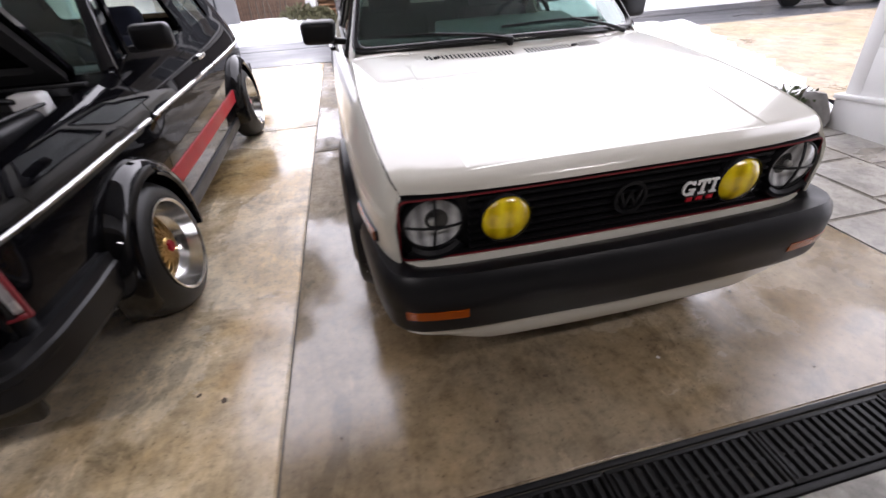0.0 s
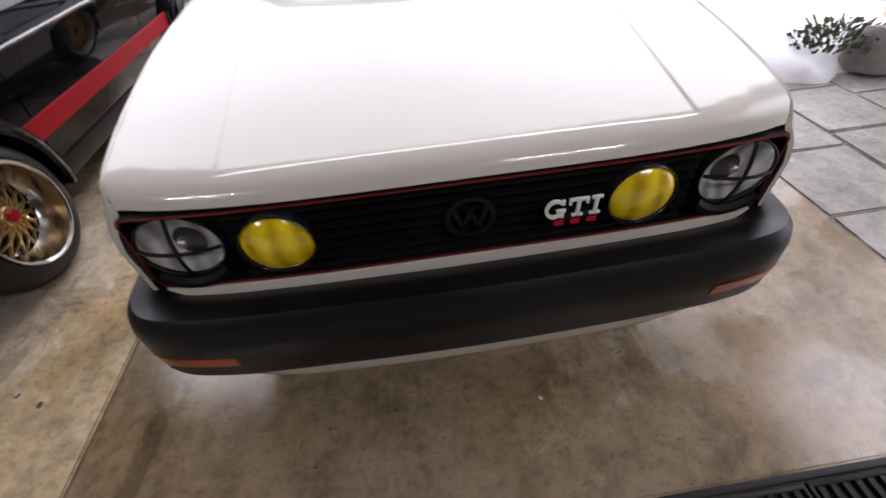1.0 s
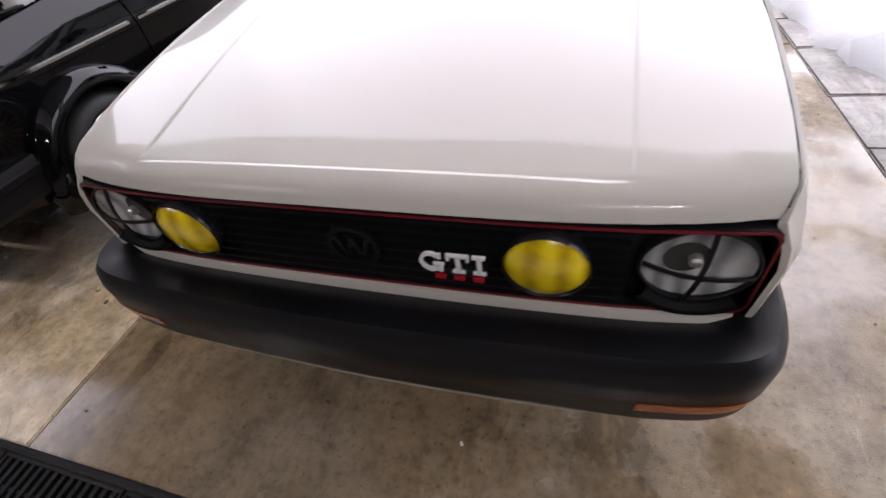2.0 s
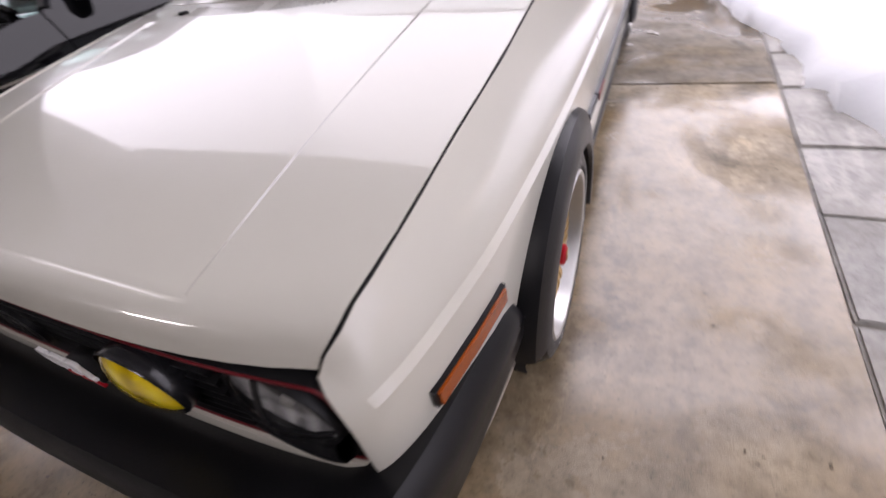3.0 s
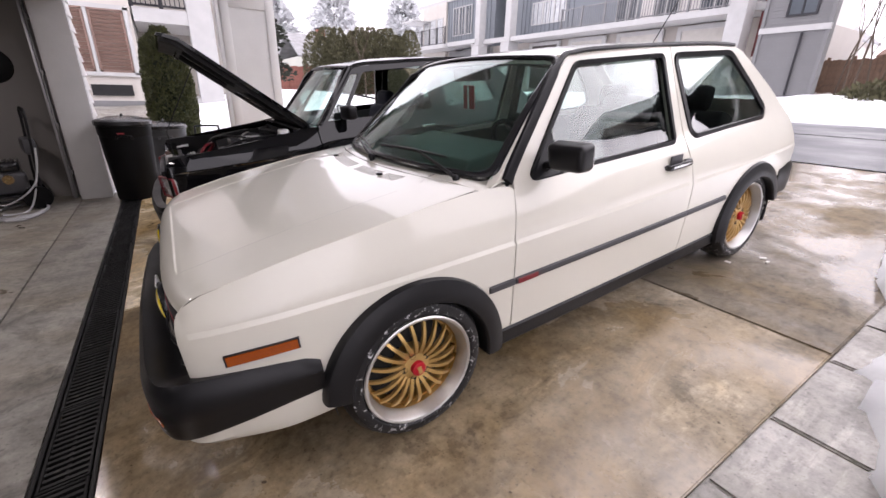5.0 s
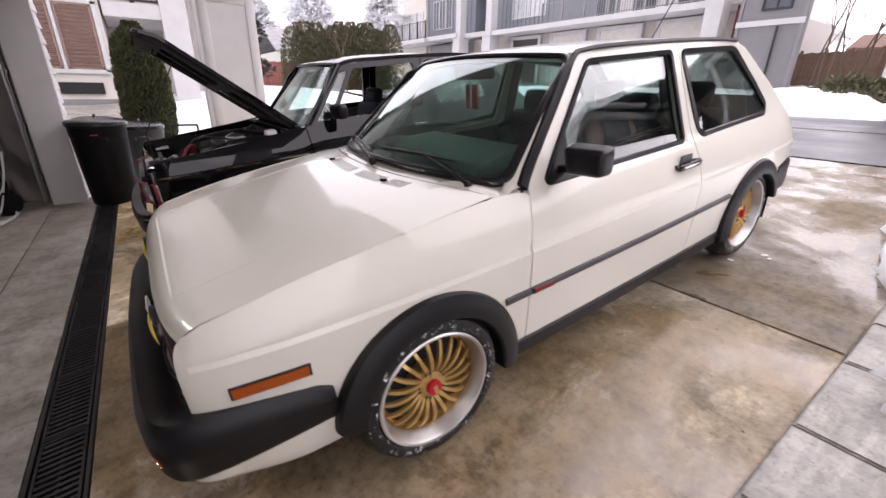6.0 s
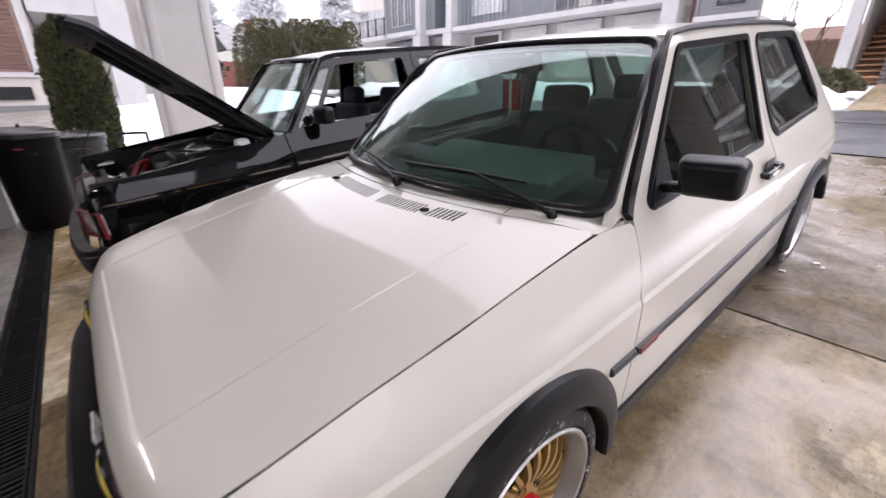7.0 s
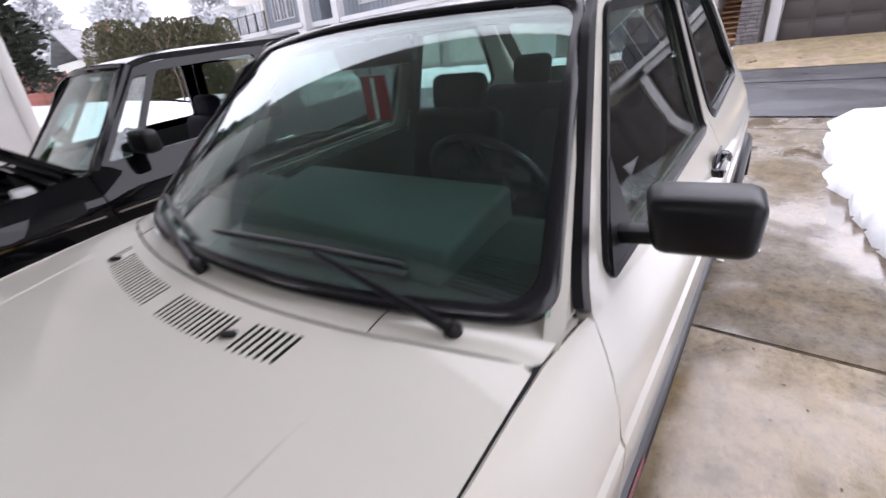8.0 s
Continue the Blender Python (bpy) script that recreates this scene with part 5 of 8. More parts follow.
    inner = part("rear_view_mirror", mirror_head, BLACK_PLASTIC, car, "black rear-view mirror with a red tag")
    part("mirror_stem", tube([(0.0, 0.90, 1.29), (0.0, 0.905, 1.335), (0.0, 0.93, 1.352)], 0.008, 8), BLACK_PLASTIC, inner)
    part("mirror_face", moved(box(0.215, 0.003, 0.052, (0, 0, -0.026), 0.001), (0.0245, 0.904, 1.281), pose(0, 0, 0, 12, 0, 14)), CHROME, inner)
    tag = part("hanging_tag", moved(box(0.082, 0.010, 0.120, (0, 0, -0.060), 0.004), (0.024, 0.862, 1.172), pose(0, 0, 0, 0, 2, 8)), RED, inner, "red hanging tag with a pale stripe")
    part("tag_string", tube([(0.018, 0.862, 1.232), (0.019, 0.866, 1.262)], 0.0025, 5), BLACK_PLASTIC, inner)
    part("tag_stripe", moved(box(0.011, 0.002, 0.112, (0, 0, -0.056), 0.0005), (0.0245, 0.8555, 1.172), pose(0, 0, 0, 0, 2, 8)), WHITE_PLASTIC, tag)
    for y in (0.0, 2.485):
        inset = 0.030 if y > 1 else 0.0
        gold_wheel(car, 0.828 - inset, y + 0.006, 0.297, 1, 12)
        gold_wheel(car, inset - 0.828, y + 0.006, 0.297, -1, 40)
    return car


white_car()


# ---- the black hatchback with its bonnet up, same frame rules ----
def black_half_width(y):
    return smooth_table(y, [(-0.75, 0.735), (-0.6, 0.765), (0.0, 0.785), (1.2, 0.795), (2.4, 0.785), (2.95, 0.75), (3.1, 0.70)])


def black_side(y, z):
    w = black_half_width(y)
    if z < 0.70:
        x = w - 0.03 * ((0.70 - z) / 0.4) ** 2
    elif z < 0.93:
        x = w - 0.075 * ((z - 0.70) / 0.23) ** 1.6
    else:
        x = w - 0.075 - (z - 0.93) * 0.36
    return (x, y, z)


def black_screen(u, v):
    b = Vector((0.66 * u, 0.37 + 0.10 * u * u, 0.945 - 0.012 * u * u))
    t = Vector((0.545 * u, 0.80 + 0.05 * u * u, 1.385 - 0.018 * u * u))
    return b.lerp(t, v)


def mesh_wheel(parent, x, y, z, side, spin):
    R, L = 0.292, 0.200
    wheel = new("wheel")
    wheel.parent = parent
    wheel.matrix_local = pose(x, y, z, 0, -5 * side, 0) @ pose(0, 0, 0, spin, 0, 0) @ Matrix.Diagonal((side, 1, 1, 1))
    tyre = lathe([(L - 0.004, -0.19), (0.25, -0.205), (R - 0.012, -0.18), (R, -0.14), (R, -0.08), (R - 0.01, -0.05), (0.262, -0.02), (0.235, -0.004), (0.212, 0.0), (L + 0.006, -0.004), (L, -0.012)], 64)
    part("tyre", tyre, RUBBER_DRY, wheel, "black stretched tyre")
    lip = lathe([(L - 0.004, -0.02), (L + 0.004, -0.004), (L + 0.004, 0.004), (L - 0.002, 0.006), (L - 0.010, 0.0), (0.182, -0.05), (0.168, -0.085), (0.156, -0.098), (0.152, -0.15)], 64)
    part("rim", lip, POLISHED, wheel, "deep polished rim lip")
    bm = bmesh.new()
    n = 16
    for k in range(n):
        for d in (-1, 1):
            prev = None
            for j in range(7):
                s = j / 6
                r = 0.035 + 0.118 * s
                ang = 2 * math.pi * k / n + d * (0.38 * s)
                xx = -0.050 - 0.045 * s + 0.012 * math.sin(math.pi * s)
                h = 0.0040 / r * 1.0
                row = [bm.verts.new((xx + dx, r * math.cos(ang + da), r * math.sin(ang + da))) for da, dx in ((-h, -0.01), (-h, 0), (h, 0), (h, -0.01))]
                if prev:
                    for i in range(3):
                        bm.faces.new([prev[i], prev[i + 1], row[i + 1], row[i]])
                prev = row
    bmesh.ops.recalc_face_normals(bm, faces=bm.faces[:])
    part("spokes", bm, GOLD, wheel, "gold lattice spokes")
    part("hub", lathe([(0.0, -0.046), (0.034, -0.046), (0.044, -0.056), (0.046, -0.09)], 32), GOLD, wheel)
    part("centre_cap", lathe([(0.0, -0.032), (0.022, -0.034), (0.026, -0.038), (0.026, -0.05)], 6), RED, wheel, "red hexagonal centre cap")
    part("brake", lathe([(0.0, -0.115), (0.14, -0.118), (0.151, -0.13)], 32), DARK, wheel)
    return wheel


def black_car():
    car = empty("black_hatchback_car", DRIVE @ pose(-2.47, 0.07, 0.0), "black two-door hatchback with raised bonnet and gold lattice wheels", "car")
    AZ, AR = 0.285, 0.33
    BY = 2.40
    crease = [[(-0.72, 0.70), (3.0, 0.70)]]
    wing = [(-0.745, 0.36), (-0.745, 0.72), (-0.72, 0.80), (-0.66, 0.828), (-0.30, 0.862), (0.10, 0.895), (0.36, 0.925), (0.43, 0.925), (0.44, 0.70), (0.42, 0.27)] + arc(0, AZ, AR, -4, 184, 24) + [(-0.45, 0.30)]
    sides("front_wing", panel(wing, black_side, (-0.012, 0, 0), lines=crease, step=0.06), BLACK_PAINT, car)
    win = rounded([(0.70, 0.955), (0.985, 1.335), (1.60, 1.345), (1.62, 0.955)], 0.03)
    door = [(0.428, 0.27), (0.448, 0.70), (0.44, 0.925), (0.50, 0.95), (0.875, 1.375), (1.20, 1.39), (1.69, 1.385), (1.70, 0.93), (1.66, 0.55), (1.62, 0.27)]
    vent = rounded([(0.545, 0.955), (0.665, 0.955), (0.935, 1.322), (0.860, 1.318)], 0.015)
    doors = sides("door", panel(door, black_side, (-0.03, 0, 0), holes=[win, vent], lines=crease, step=0.06), BLACK_PAINT, car)
    qwin = rounded([(1.79, 0.96), (1.77, 1.335), (2.30, 1.318), (2.42, 0.97)], 0.04)
    quarter = [(1.628, 0.27), (1.668, 0.55), (1.708, 0.93), (1.698, 1.385), (2.10, 1.378), (2.42, 1.355), (2.60, 1.22), (2.92, 0.95), (2.98, 0.90), (3.0, 0.70), (3.0, 0.42), (2.85, 0.33)] + arc(BY, AZ, AR, -4, 184, 24) + [(2.0, 0.27)]
    sides("rear_quarter", panel(quarter, black_side, (-0.02, 0, 0), holes=[qwin], lines=crease, step=0.06), BLACK_PAINT, car)
    for g in sides("quarter_pane", panel(qwin, lambda y, z: Vector(black_side(y, z)) - Vector((0.012, 0, 0)), (-0.004, 0, 0), step=0.3), SIDE_GLASS, car):
        g.visible_shadow = False
    for d, s in zip(doors, (1, -1)):
        def flip(bm):
            return bm if s > 0 else mirrored(bm)
        g = part("vent_pane", flip(panel(vent, lambda y, z: Vector(black_side(y, z)) - Vector((0.01, 0, 0)), (-0.004, 0, 0), step=0.2)), SIDE_GLASS, d, "triangular quarter-light glass")
        g.visible_shadow = False
        hx = black_side(1.5, 0.80)[0]
        part("door_handle", flip(moved(box(0.03, 0.15, 0.028, bevel=0.008), (hx + 0.012, 1.50, 0.80))), CHROME, d, "chrome door handle")
        head = part("door_mirror", flip(moved(box(0.17, 0.09, 0.115, (0, 0, -0.055), 0.028, 3), (0.83, 0.70, 1.02), pose(0, 0, 0, 0, 0, 8))), BLACK_PLASTIC, d, "black door mirror")
        part("mirror_arm", flip(box(0.09, 0.045, 0.032, (0.76, 0.69, 0.962), 0.010)), BLACK_PLASTIC, head)
    for a, b in ((-0.70, 0.40), (0.46, 1.68), (1.72, 2.95)):
        sides("chrome_line", sweep([Vector(black_side(y, 0.725)) for y in np.linspace(a, b, 10)], [(-0.002, -0.008), (0.008, -0.006), (0.009, 0.004), (-0.002, 0.008)]), CHROME, car, "thin chrome side moulding")
    sides("red_stripe", sweep([Vector(black_side(y, 0.43)) for y in np.linspace(0.36, 2.04, 10)], [(-0.002, -0.045), (0.010, -0.042), (0.012, 0.042), (-0.002, 0.045)]), RED, car, "broad red side stripe")
    sides("sill", sweep([Vector((black_side(y, 0.28)[0] - 0.01, y, 0.225)) for y in np.linspace(0.32, 2.08, 8)], [(-0.10, -0.05), (0.0, -0.05), (0.02, -0.01), (0.02, 0.04), (-0.03, 0.05)]), BLACK_PLASTIC, car)
    for cy in (0.0, BY):
        prof = [(0.395, 0.755), (0.392, 0.785), (0.375, 0.825), (0.345, 0.848), (0.318, 0.852), (0.308, 0.842), (0.306, 0.70)]
        sides("arch_flare", moved(lathe(prof, 40, "x", -12, 192), (0, cy, AZ)), BLACK_PAINT, car, "glossy black bolt-on arch flare")
        sides("wheel_well", moved(lathe([(0.33, 0.30), (0.33, 0.76)], 26, "x", -15, 195), (0, cy, AZ)), DARK, car)
    # roof, pillars, screen
    xs = np.linspace(-1, 1, 17)
    def rz(x, y):
        return smooth_table(y, [(0.78, 1.378), (0.9, 1.402), (1.3, 1.430), (1.9, 1.424), (2.4, 1.380)]) - 0.052 * (abs(x) / 0.55) ** 2.0
    rf = [(0.548 * u, 0.80 + 0.05 * u * u) for u in xs]
    rs = [(0.553, 1.2), (0.548, 1.8), (0.535, 2.3)]
    rb = [(0.53 * u, 2.42) for u in xs[::-1]]
    part("roof", panel(rf + rs + rb + [(-x, y) for x, y in rs[::-1]], lambda x, y: (x, y, rz(x, y) + 0.018), (0, 0, -0.05), step=0.12), BLACK_PAINT, car)
    sides("gutter", sweep(curve3([Vector(black_side(0.47, 0.935)), Vector(black_side(0.66, 1.15)), Vector(black_side(0.86, 1.372)), Vector(black_side(1.3, 1.402)), Vector(black_side(2.0, 1.396)), Vector(black_side(2.42, 1.365))], 5), [(-0.016, -0.02), (0.012, -0.02), (0.016, 0.006), (-0.016, 0.008)], up=(1, 0, 0)), BLACK_GLOSS, car, "black roof gutter")
    sides("windscreen_pillar", tube([black_screen(1.03, v) for v in np.linspace(-0.03, 1.02, 8)], 0.026, 8), BLACK_PAINT, car)
    part("header_rail", tube([black_screen(u, 1.015) for u in np.linspace(-1, 1, 12)], 0.02, 8), BLACK_PAINT, car)
    g = part("windscreen", panel([(u, 0.0) for u in xs] + [(u, 1.0) for u in xs[::-1]], black_screen, (0, 0.004, -0.003), step=0.25), WINDSCREEN, car, "clear windscreen")
    g.visible_shadow = False
    part("scuttle", panel([(-0.70, 0.27), (0.70, 0.27), (0.70, 0.46), (0.35, 0.40), (0, 0.375), (-0.35, 0.40), (-0.70, 0.46)], lambda x, y: (x, y, 0.915 + 0.10 * (y - 0.27) - 0.01 * x * x), (0, 0, -0.03), step=0.1), BLACK_PAINT, car)
    def gate(x, s):
        return (x * lerp_table(s, [(0, 0.53), (0.5, 0.66), (1, 0.70)]), lerp_table(s, [(0, 2.42), (0.5, 2.92), (0.58, 2.98), (1, 3.02)]), lerp_table(s, [(0, 1.372), (0.5, 0.95), (0.58, 0.9), (1, 0.42)]))
    rw = rounded([(-0.85, 0.07), (0.85, 0.07), (0.86, 0.45), (-0.86, 0.45)], 0.06)
    tg = part("tailgate", panel([(-1, 0), (1, 0), (1, 1), (-1, 1)], gate, (0, -0.02, 0), holes=[rw], step=0.15), BLACK_PAINT, car)
    g = part("rear_pane", panel(rw, lambda x, s: Vector(gate(x, s)) - Vector((0, 0.01, 0)), (0, -0.004, 0), step=0.3), SIDE_GLASS, tg)
    g.visible_shadow = False
    # front: panel, grille, rectangular headlamps in red, bumper
    part("front_panel", box(1.50, 0.05, 0.42, (0, -0.705, 0.36), 0.008), BLACK_PAINT, car)
    part("slam_panel", box(1.36, 0.10, 0.025, (0, -0.675, 0.775), 0.006), BLACK_PAINT, car)
    grille = part("grille", box(0.90, 0.03, 0.18, (0, -0.765, 0.53), 0.004), BLACK_PLASTIC, car, "black grille edged in red")
    for k in range(7):
        part("slat", box(0.88, 0.015, 0.006, (0, -0.785, 0.545 + 0.023 * k), 0.001), BLACK_PLASTIC, grille)
    for s in (-1, 1):
        lamp = part("headlamp", moved(box(0.225, 0.03, 0.135, (0, 0, -0.0675), 0.012), (s * 0.655, -0.742, 0.620), pose(0, 0, 0, 0, 0, s * 20)), FROSTED_LENS, car, "rectangular headlamp in a red frame")
        fr = join(*[box(w, 0.02, h, (dx, 0, dz - h / 2), 0.003) for w, h, dx, dz in ((0.256, 0.009, 0, 0.074), (0.256, 0.009, 0, -0.074), (0.009, 0.150, 0.1235, 0), (0.009, 0.150, -0.1235, 0))])
        part("red_frame", moved(fr, (s * 0.659, -0.754, 0.620), pose(0, 0, 0, 0, 0, s * 20)), RED_DARK, lamp)
    path = curve3([(-0.80, -0.33, 0), (-0.80, -0.55, 0), (-0.775, -0.76, 0), (-0.70, -0.86, 0), (-0.4, -0.905, 0), (0, -0.915, 0), (0.4, -0.905, 0), (0.70, -0.86, 0), (0.775, -0.76, 0), (0.80, -0.55, 0), (0.80, -0.33, 0)], 4)
    part("front_bumper", sweep(path, [(-0.07, 0.34), (-0.01, 0.34), (0.0, 0.36), (0.0, 0.425), (0.006, 0.43), (0.006, 0.455), (-0.004, 0.462), (-0.012, 0.49), (-0.07, 0.49)]), BLACK_PLASTIC, car, "black moulded front bumper", sharp=25)
    part("apron", box(1.36, 0.05, 0.16, (0, -0.77, 0.22), 0.02), BLACK_PAINT, car)
    path = curve3([(0.79, 2.80, 0), (0.78, 3.0, 0), (0.70, 3.10, 0), (0, 3.14, 0), (-0.70, 3.10, 0), (-0.78, 3.0, 0), (-0.79, 2.80, 0)], 4)
    part("rear_bumper", sweep(path, [(-0.07, 0.36), (0.0, 0.36), (0.0, 0.50), (-0.07, 0.50)]), BLACK_PLASTIC, car)
    # engine bay
    bay = part("engine_bay", join(box(1.30, 1.0, 0.03, (0, -0.20, 0.40)), box(0.03, 1.0, 0.42, (0.665, -0.20, 0.42)), box(0.03, 1.0, 0.42, (-0.665, -0.20, 0.42)), box(1.33, 0.03, 0.52, (0, 0.30, 0.40))), DARK, car, "black-painted engine bay")
    sides("bay_rail", sweep([(0.69, y, 0.815 + 0.09 * (y + 0.7)) for y in (-0.68, -0.3, 0.1, 0.36)], [(-0.035, -0.02), (0.03, -0.02), (0.035, 0.0), (-0.035, 0.002)]), BLACK_PAINT, car)
    for dx, w in ((-0.30, 0.10), (0.30, 0.10)):
        part("suspension_turret", moved(lathe([(0.0, 0.10), (0.06, 0.10), (0.085, 0.07), (0.10, 0.0)], 24, "z"), (dx * 1.85, 0.05, 0.70)), BLACK_PAINT, bay)
    block = part("engine_block", box(0.62, 0.34, 0.26, (0.02, -0.12, 0.49), 0.03), surface("engine_grey", (0.10, 0.10, 0.10), 0.5, 0.5, fine=60, bump=0.3), bay, "grey cast engine block")
    cover = part("cam_cover", box(0.48, 0.20, 0.09, (0.04, -0.10, 0.75), 0.03, 3), BLACK_PLASTIC, block, "ribbed black engine cover")
    for k in range(9):
        part("rib", box(0.018, 0.17, 0.014, (-0.14 + 0.045 * k, -0.10, 0.837), 0.004), GREY_RUBBER, cover)
    part("filler_cap", moved(lathe([(0.0, 0.035), (0.035, 0.033), (0.042, 0.02), (0.042, 0.0)], 24, "z"), (0.22, -0.08, 0.84)), WHITE_PLASTIC, cover, "white filler cap")
    part("air_box", box(0.26, 0.30, 0.20, (0.42, 0.02, 0.67), 0.03, 3), BLACK_PLASTIC, bay, "black plastic air box")
    part("battery", box(0.24, 0.18, 0.19, (-0.46, -0.18, 0.62), 0.012), GREY_RUBBER, bay, "dark battery")
    part("red_cap", box(0.06, 0.05, 0.04, (-0.38, -0.22, 0.81), 0.012), RED, bay, "red terminal cover")
    part("coolant_bottle", moved(box(0.20, 0.15, 0.17, bevel=0.04, seg=3), (0.50, -0.38, 0.645)), surface("cloudy_plastic", (0.45, 0.42, 0.36), 0.4), bay, "cloudy plastic coolant bottle")
    part("red_hose", tube(curve3([(0.32, -0.52, 0.70), (0.24, -0.42, 0.83), (0.12, -0.34, 0.83), (0.02, -0.40, 0.74)], 5), 0.013, 10), RED_DARK, bay, "red rubber hose")
    part("black_hose", tube(curve3([(-0.30, -0.52, 0.66), (-0.20, -0.35, 0.80), (-0.05, -0.28, 0.86), (0.12, 0.06, 0.90), (0.32, 0.14, 0.86)], 5), 0.022, 10), BLACK_PLASTIC, bay)
    part("vacuum_hose", tube(curve3([(0.52, 0.22, 0.88), (0.34, 0.06, 0.93), (0.0, 0.1, 0.90), (-0.3, 0.2, 0.88)], 5), 0.011, 8), BLACK_PLASTIC, bay)
    part("battery_label", box(0.12, 0.085, 0.004, (0.33, -0.02, 0.873), 0.001), WHITE_PLASTIC, bay, "white sticker on the air box")
    for k, (a, b, c) in enumerate((((0.45, -0.55, 0.70), (0.50, -0.20, 0.86), (0.55, 0.18, 0.88)), ((-0.10, -0.50, 0.70), (0.10, -0.30, 0.88), (0.40, -0.10, 0.88)), ((-0.45, -0.45, 0.72), (-0.30, -0.10, 0.87), (-0.20, 0.22, 0.86)), ((0.20, 0.22, 0.80), (0.05, 0.15, 0.93), (-0.15, 0.24, 0.84)))):
        part("cable", tube(curve3([a, b, c], 6), 0.008, 7), BLACK_PLASTIC, bay)
    part("bracket", box(0.30, 0.03, 0.012, (0.45, -0.52, 0.80), 0.003), surface("zinc_strap", (0.5, 0.5, 0.48), 0.3, 0.9, fine=60), bay)
    part("radiator", box(0.70, 0.05, 0.36, (-0.05, -0.62, 0.40), 0.008), BLACK_PLASTIC, bay)
    for s in (-1, 1):
        part("lamp_back", moved(lathe([(0.0, 0.14), (0.03, 0.13), (0.085, 0.05), (0.10, 0.0)], 24, "y"), (s * 0.60, -0.68, 0.625)), surface("zinc_plate", (0.45, 0.44, 0.42), 0.3, 0.9, fine=60), bay, "bright zinc lamp housing")
        part("lamp_bracket", box(0.16, 0.16, 0.012, (s * 0.56, -0.60, 0.765), 0.004), surface("zinc_bracket", (0.5, 0.5, 0.48), 0.3, 0.9, fine=60), bay)
    zinc = surface("bright_zinc", (0.62, 0.61, 0.58), 0.25, 0.95, fine=50, bump=0.2)
    part("relay_box", box(0.10, 0.08, 0.07, (0.52, -0.56, 0.72), 0.012), zinc, bay, "bright zinc relay box")
    part("hose_clip", moved(lathe([(0.020, -0.01), (0.026, -0.01), (0.026, 0.01), (0.020, 0.01)], 20, "y"), (0.30, -0.50, 0.73)), zinc, bay)
    part("spring_clip", tube(curve3([(0.40, -0.62, 0.76), (0.44, -0.55, 0.82), (0.50, -0.52, 0.80), (0.54, -0.60, 0.77)], 5), 0.006, 6), zinc, bay)
    for k in range(5):
        part("intake_runner", tube(curve3([(-0.10 + 0.075 * k, -0.16, 0.80), (-0.10 + 0.075 * k, -0.04, 0.88), (-0.10 + 0.075 * k, 0.10, 0.84)], 5), 0.020, 10), zinc if k % 2 else GREY_RUBBER, block)
    part("brake_fluid_bottle", box(0.11, 0.09, 0.10, (0.50, 0.20, 0.82), 0.02, 3), WHITE_PLASTIC, bay, "white fluid bottle")
    # raised bonnet on its hinges, with a rod
    L = 1.20
    up = radians(40.5)
    hinge = Vector((0, 0.405, 0.925))
    def lid(x, s):
        k = 0.012 * (1 - (x / 0.62) ** 2)
        p = Vector((x, -s * math.cos(up), s * math.sin(up)))
        nrm = Vector((0, math.sin(up), math.cos(up)))
        return hinge + p + nrm * (k + 0.02 - 0.05 * step01(s, L - 0.10, L))
    outer = rounded([(-0.60, 0.0), (0.60, 0.0), (0.635, 0.5), (0.655, L), (-0.655, L), (-0.635, 0.5)], 0.04)
    inner_n = Vector((0, -math.sin(up), -math.cos(up)))
    lidob = part("bonnet", panel(outer, lid, inner_n * 0.024, step=0.09), BLACK_PAINT, car, "raised black bonnet propped open")
    frame_holes = [rounded([(sx * 0.06, s0), (sx * 0.52, s0), (sx * 0.54, s1), (sx * 0.06, s1)], 0.05) for sx in (-1, 1) for s0, s1 in ((0.10, 0.50), (0.58, 1.02))]
    part("bonnet_frame", panel(rounded([(-0.58, 0.02), (0.58, 0.02), (0.64, L - 0.03), (-0.64, L - 0.03)], 0.04), lambda x, s: lid(x, s) + inner_n * 0.028, inner_n * 0.03, holes=frame_holes, step=0.09), DARK, lidob, "pressed black stiffening frame")
    part("bonnet_catch", tube(curve3([lid(0.0, 1.05) + inner_n * 0.03, lid(0.0, 1.05) + inner_n * 0.10, lid(0.02, 1.02) + inner_n * 0.11], 4), 0.008, 8), CHROME, lidob)
    for s in (-1, 1):
        part("bonnet_hinge", tube(curve3([(s * 0.56, 0.40, 0.86), (s * 0.56, 0.36, 0.93), lid(s * 0.55, 0.18) + inner_n * 0.03], 4), 0.012, 8), BLACK_PLASTIC, lidob)
    part("prop_rod", tube([(0.36, -0.66, 0.79), (0.36, -0.655, 1.0), lid(0.33, 0.93) + inner_n * 0.03], 0.004, 8), BLACK_PLASTIC, car)
    # cabin
    part("cabin_floor", box(1.36, 2.4, 0.03, (0, 1.6, 0.28)), CABIN, car)
    sides("door_card", box(0.03, 2.3, 0.60, (0.69, 1.65, 0.30), 0.01), CABIN, car)
    part("bulkhead", box(1.40, 0.03, 0.60, (0, 0.40, 0.28)), DARK, car)
    part("dashboard", box(1.28, 0.34, 0.22, (0, 0.62, 0.70), 0.05, 3), CABIN, car, "black dashboard")
    steering_wheel(car, 0.35, 0.88, 0.90, 60, BLACK_PLASTIC)
    seat(car, 0.35, 1.15, surface("navy_seat_cloth", (0.012, 0.015, 0.03), 0.9, fine=240, bump=0.3))
    seat(car, -0.35, 1.15, surface("navy_seat_cloth_worn", (0.012, 0.015, 0.029), 0.9, fine=240, bump=0.3))
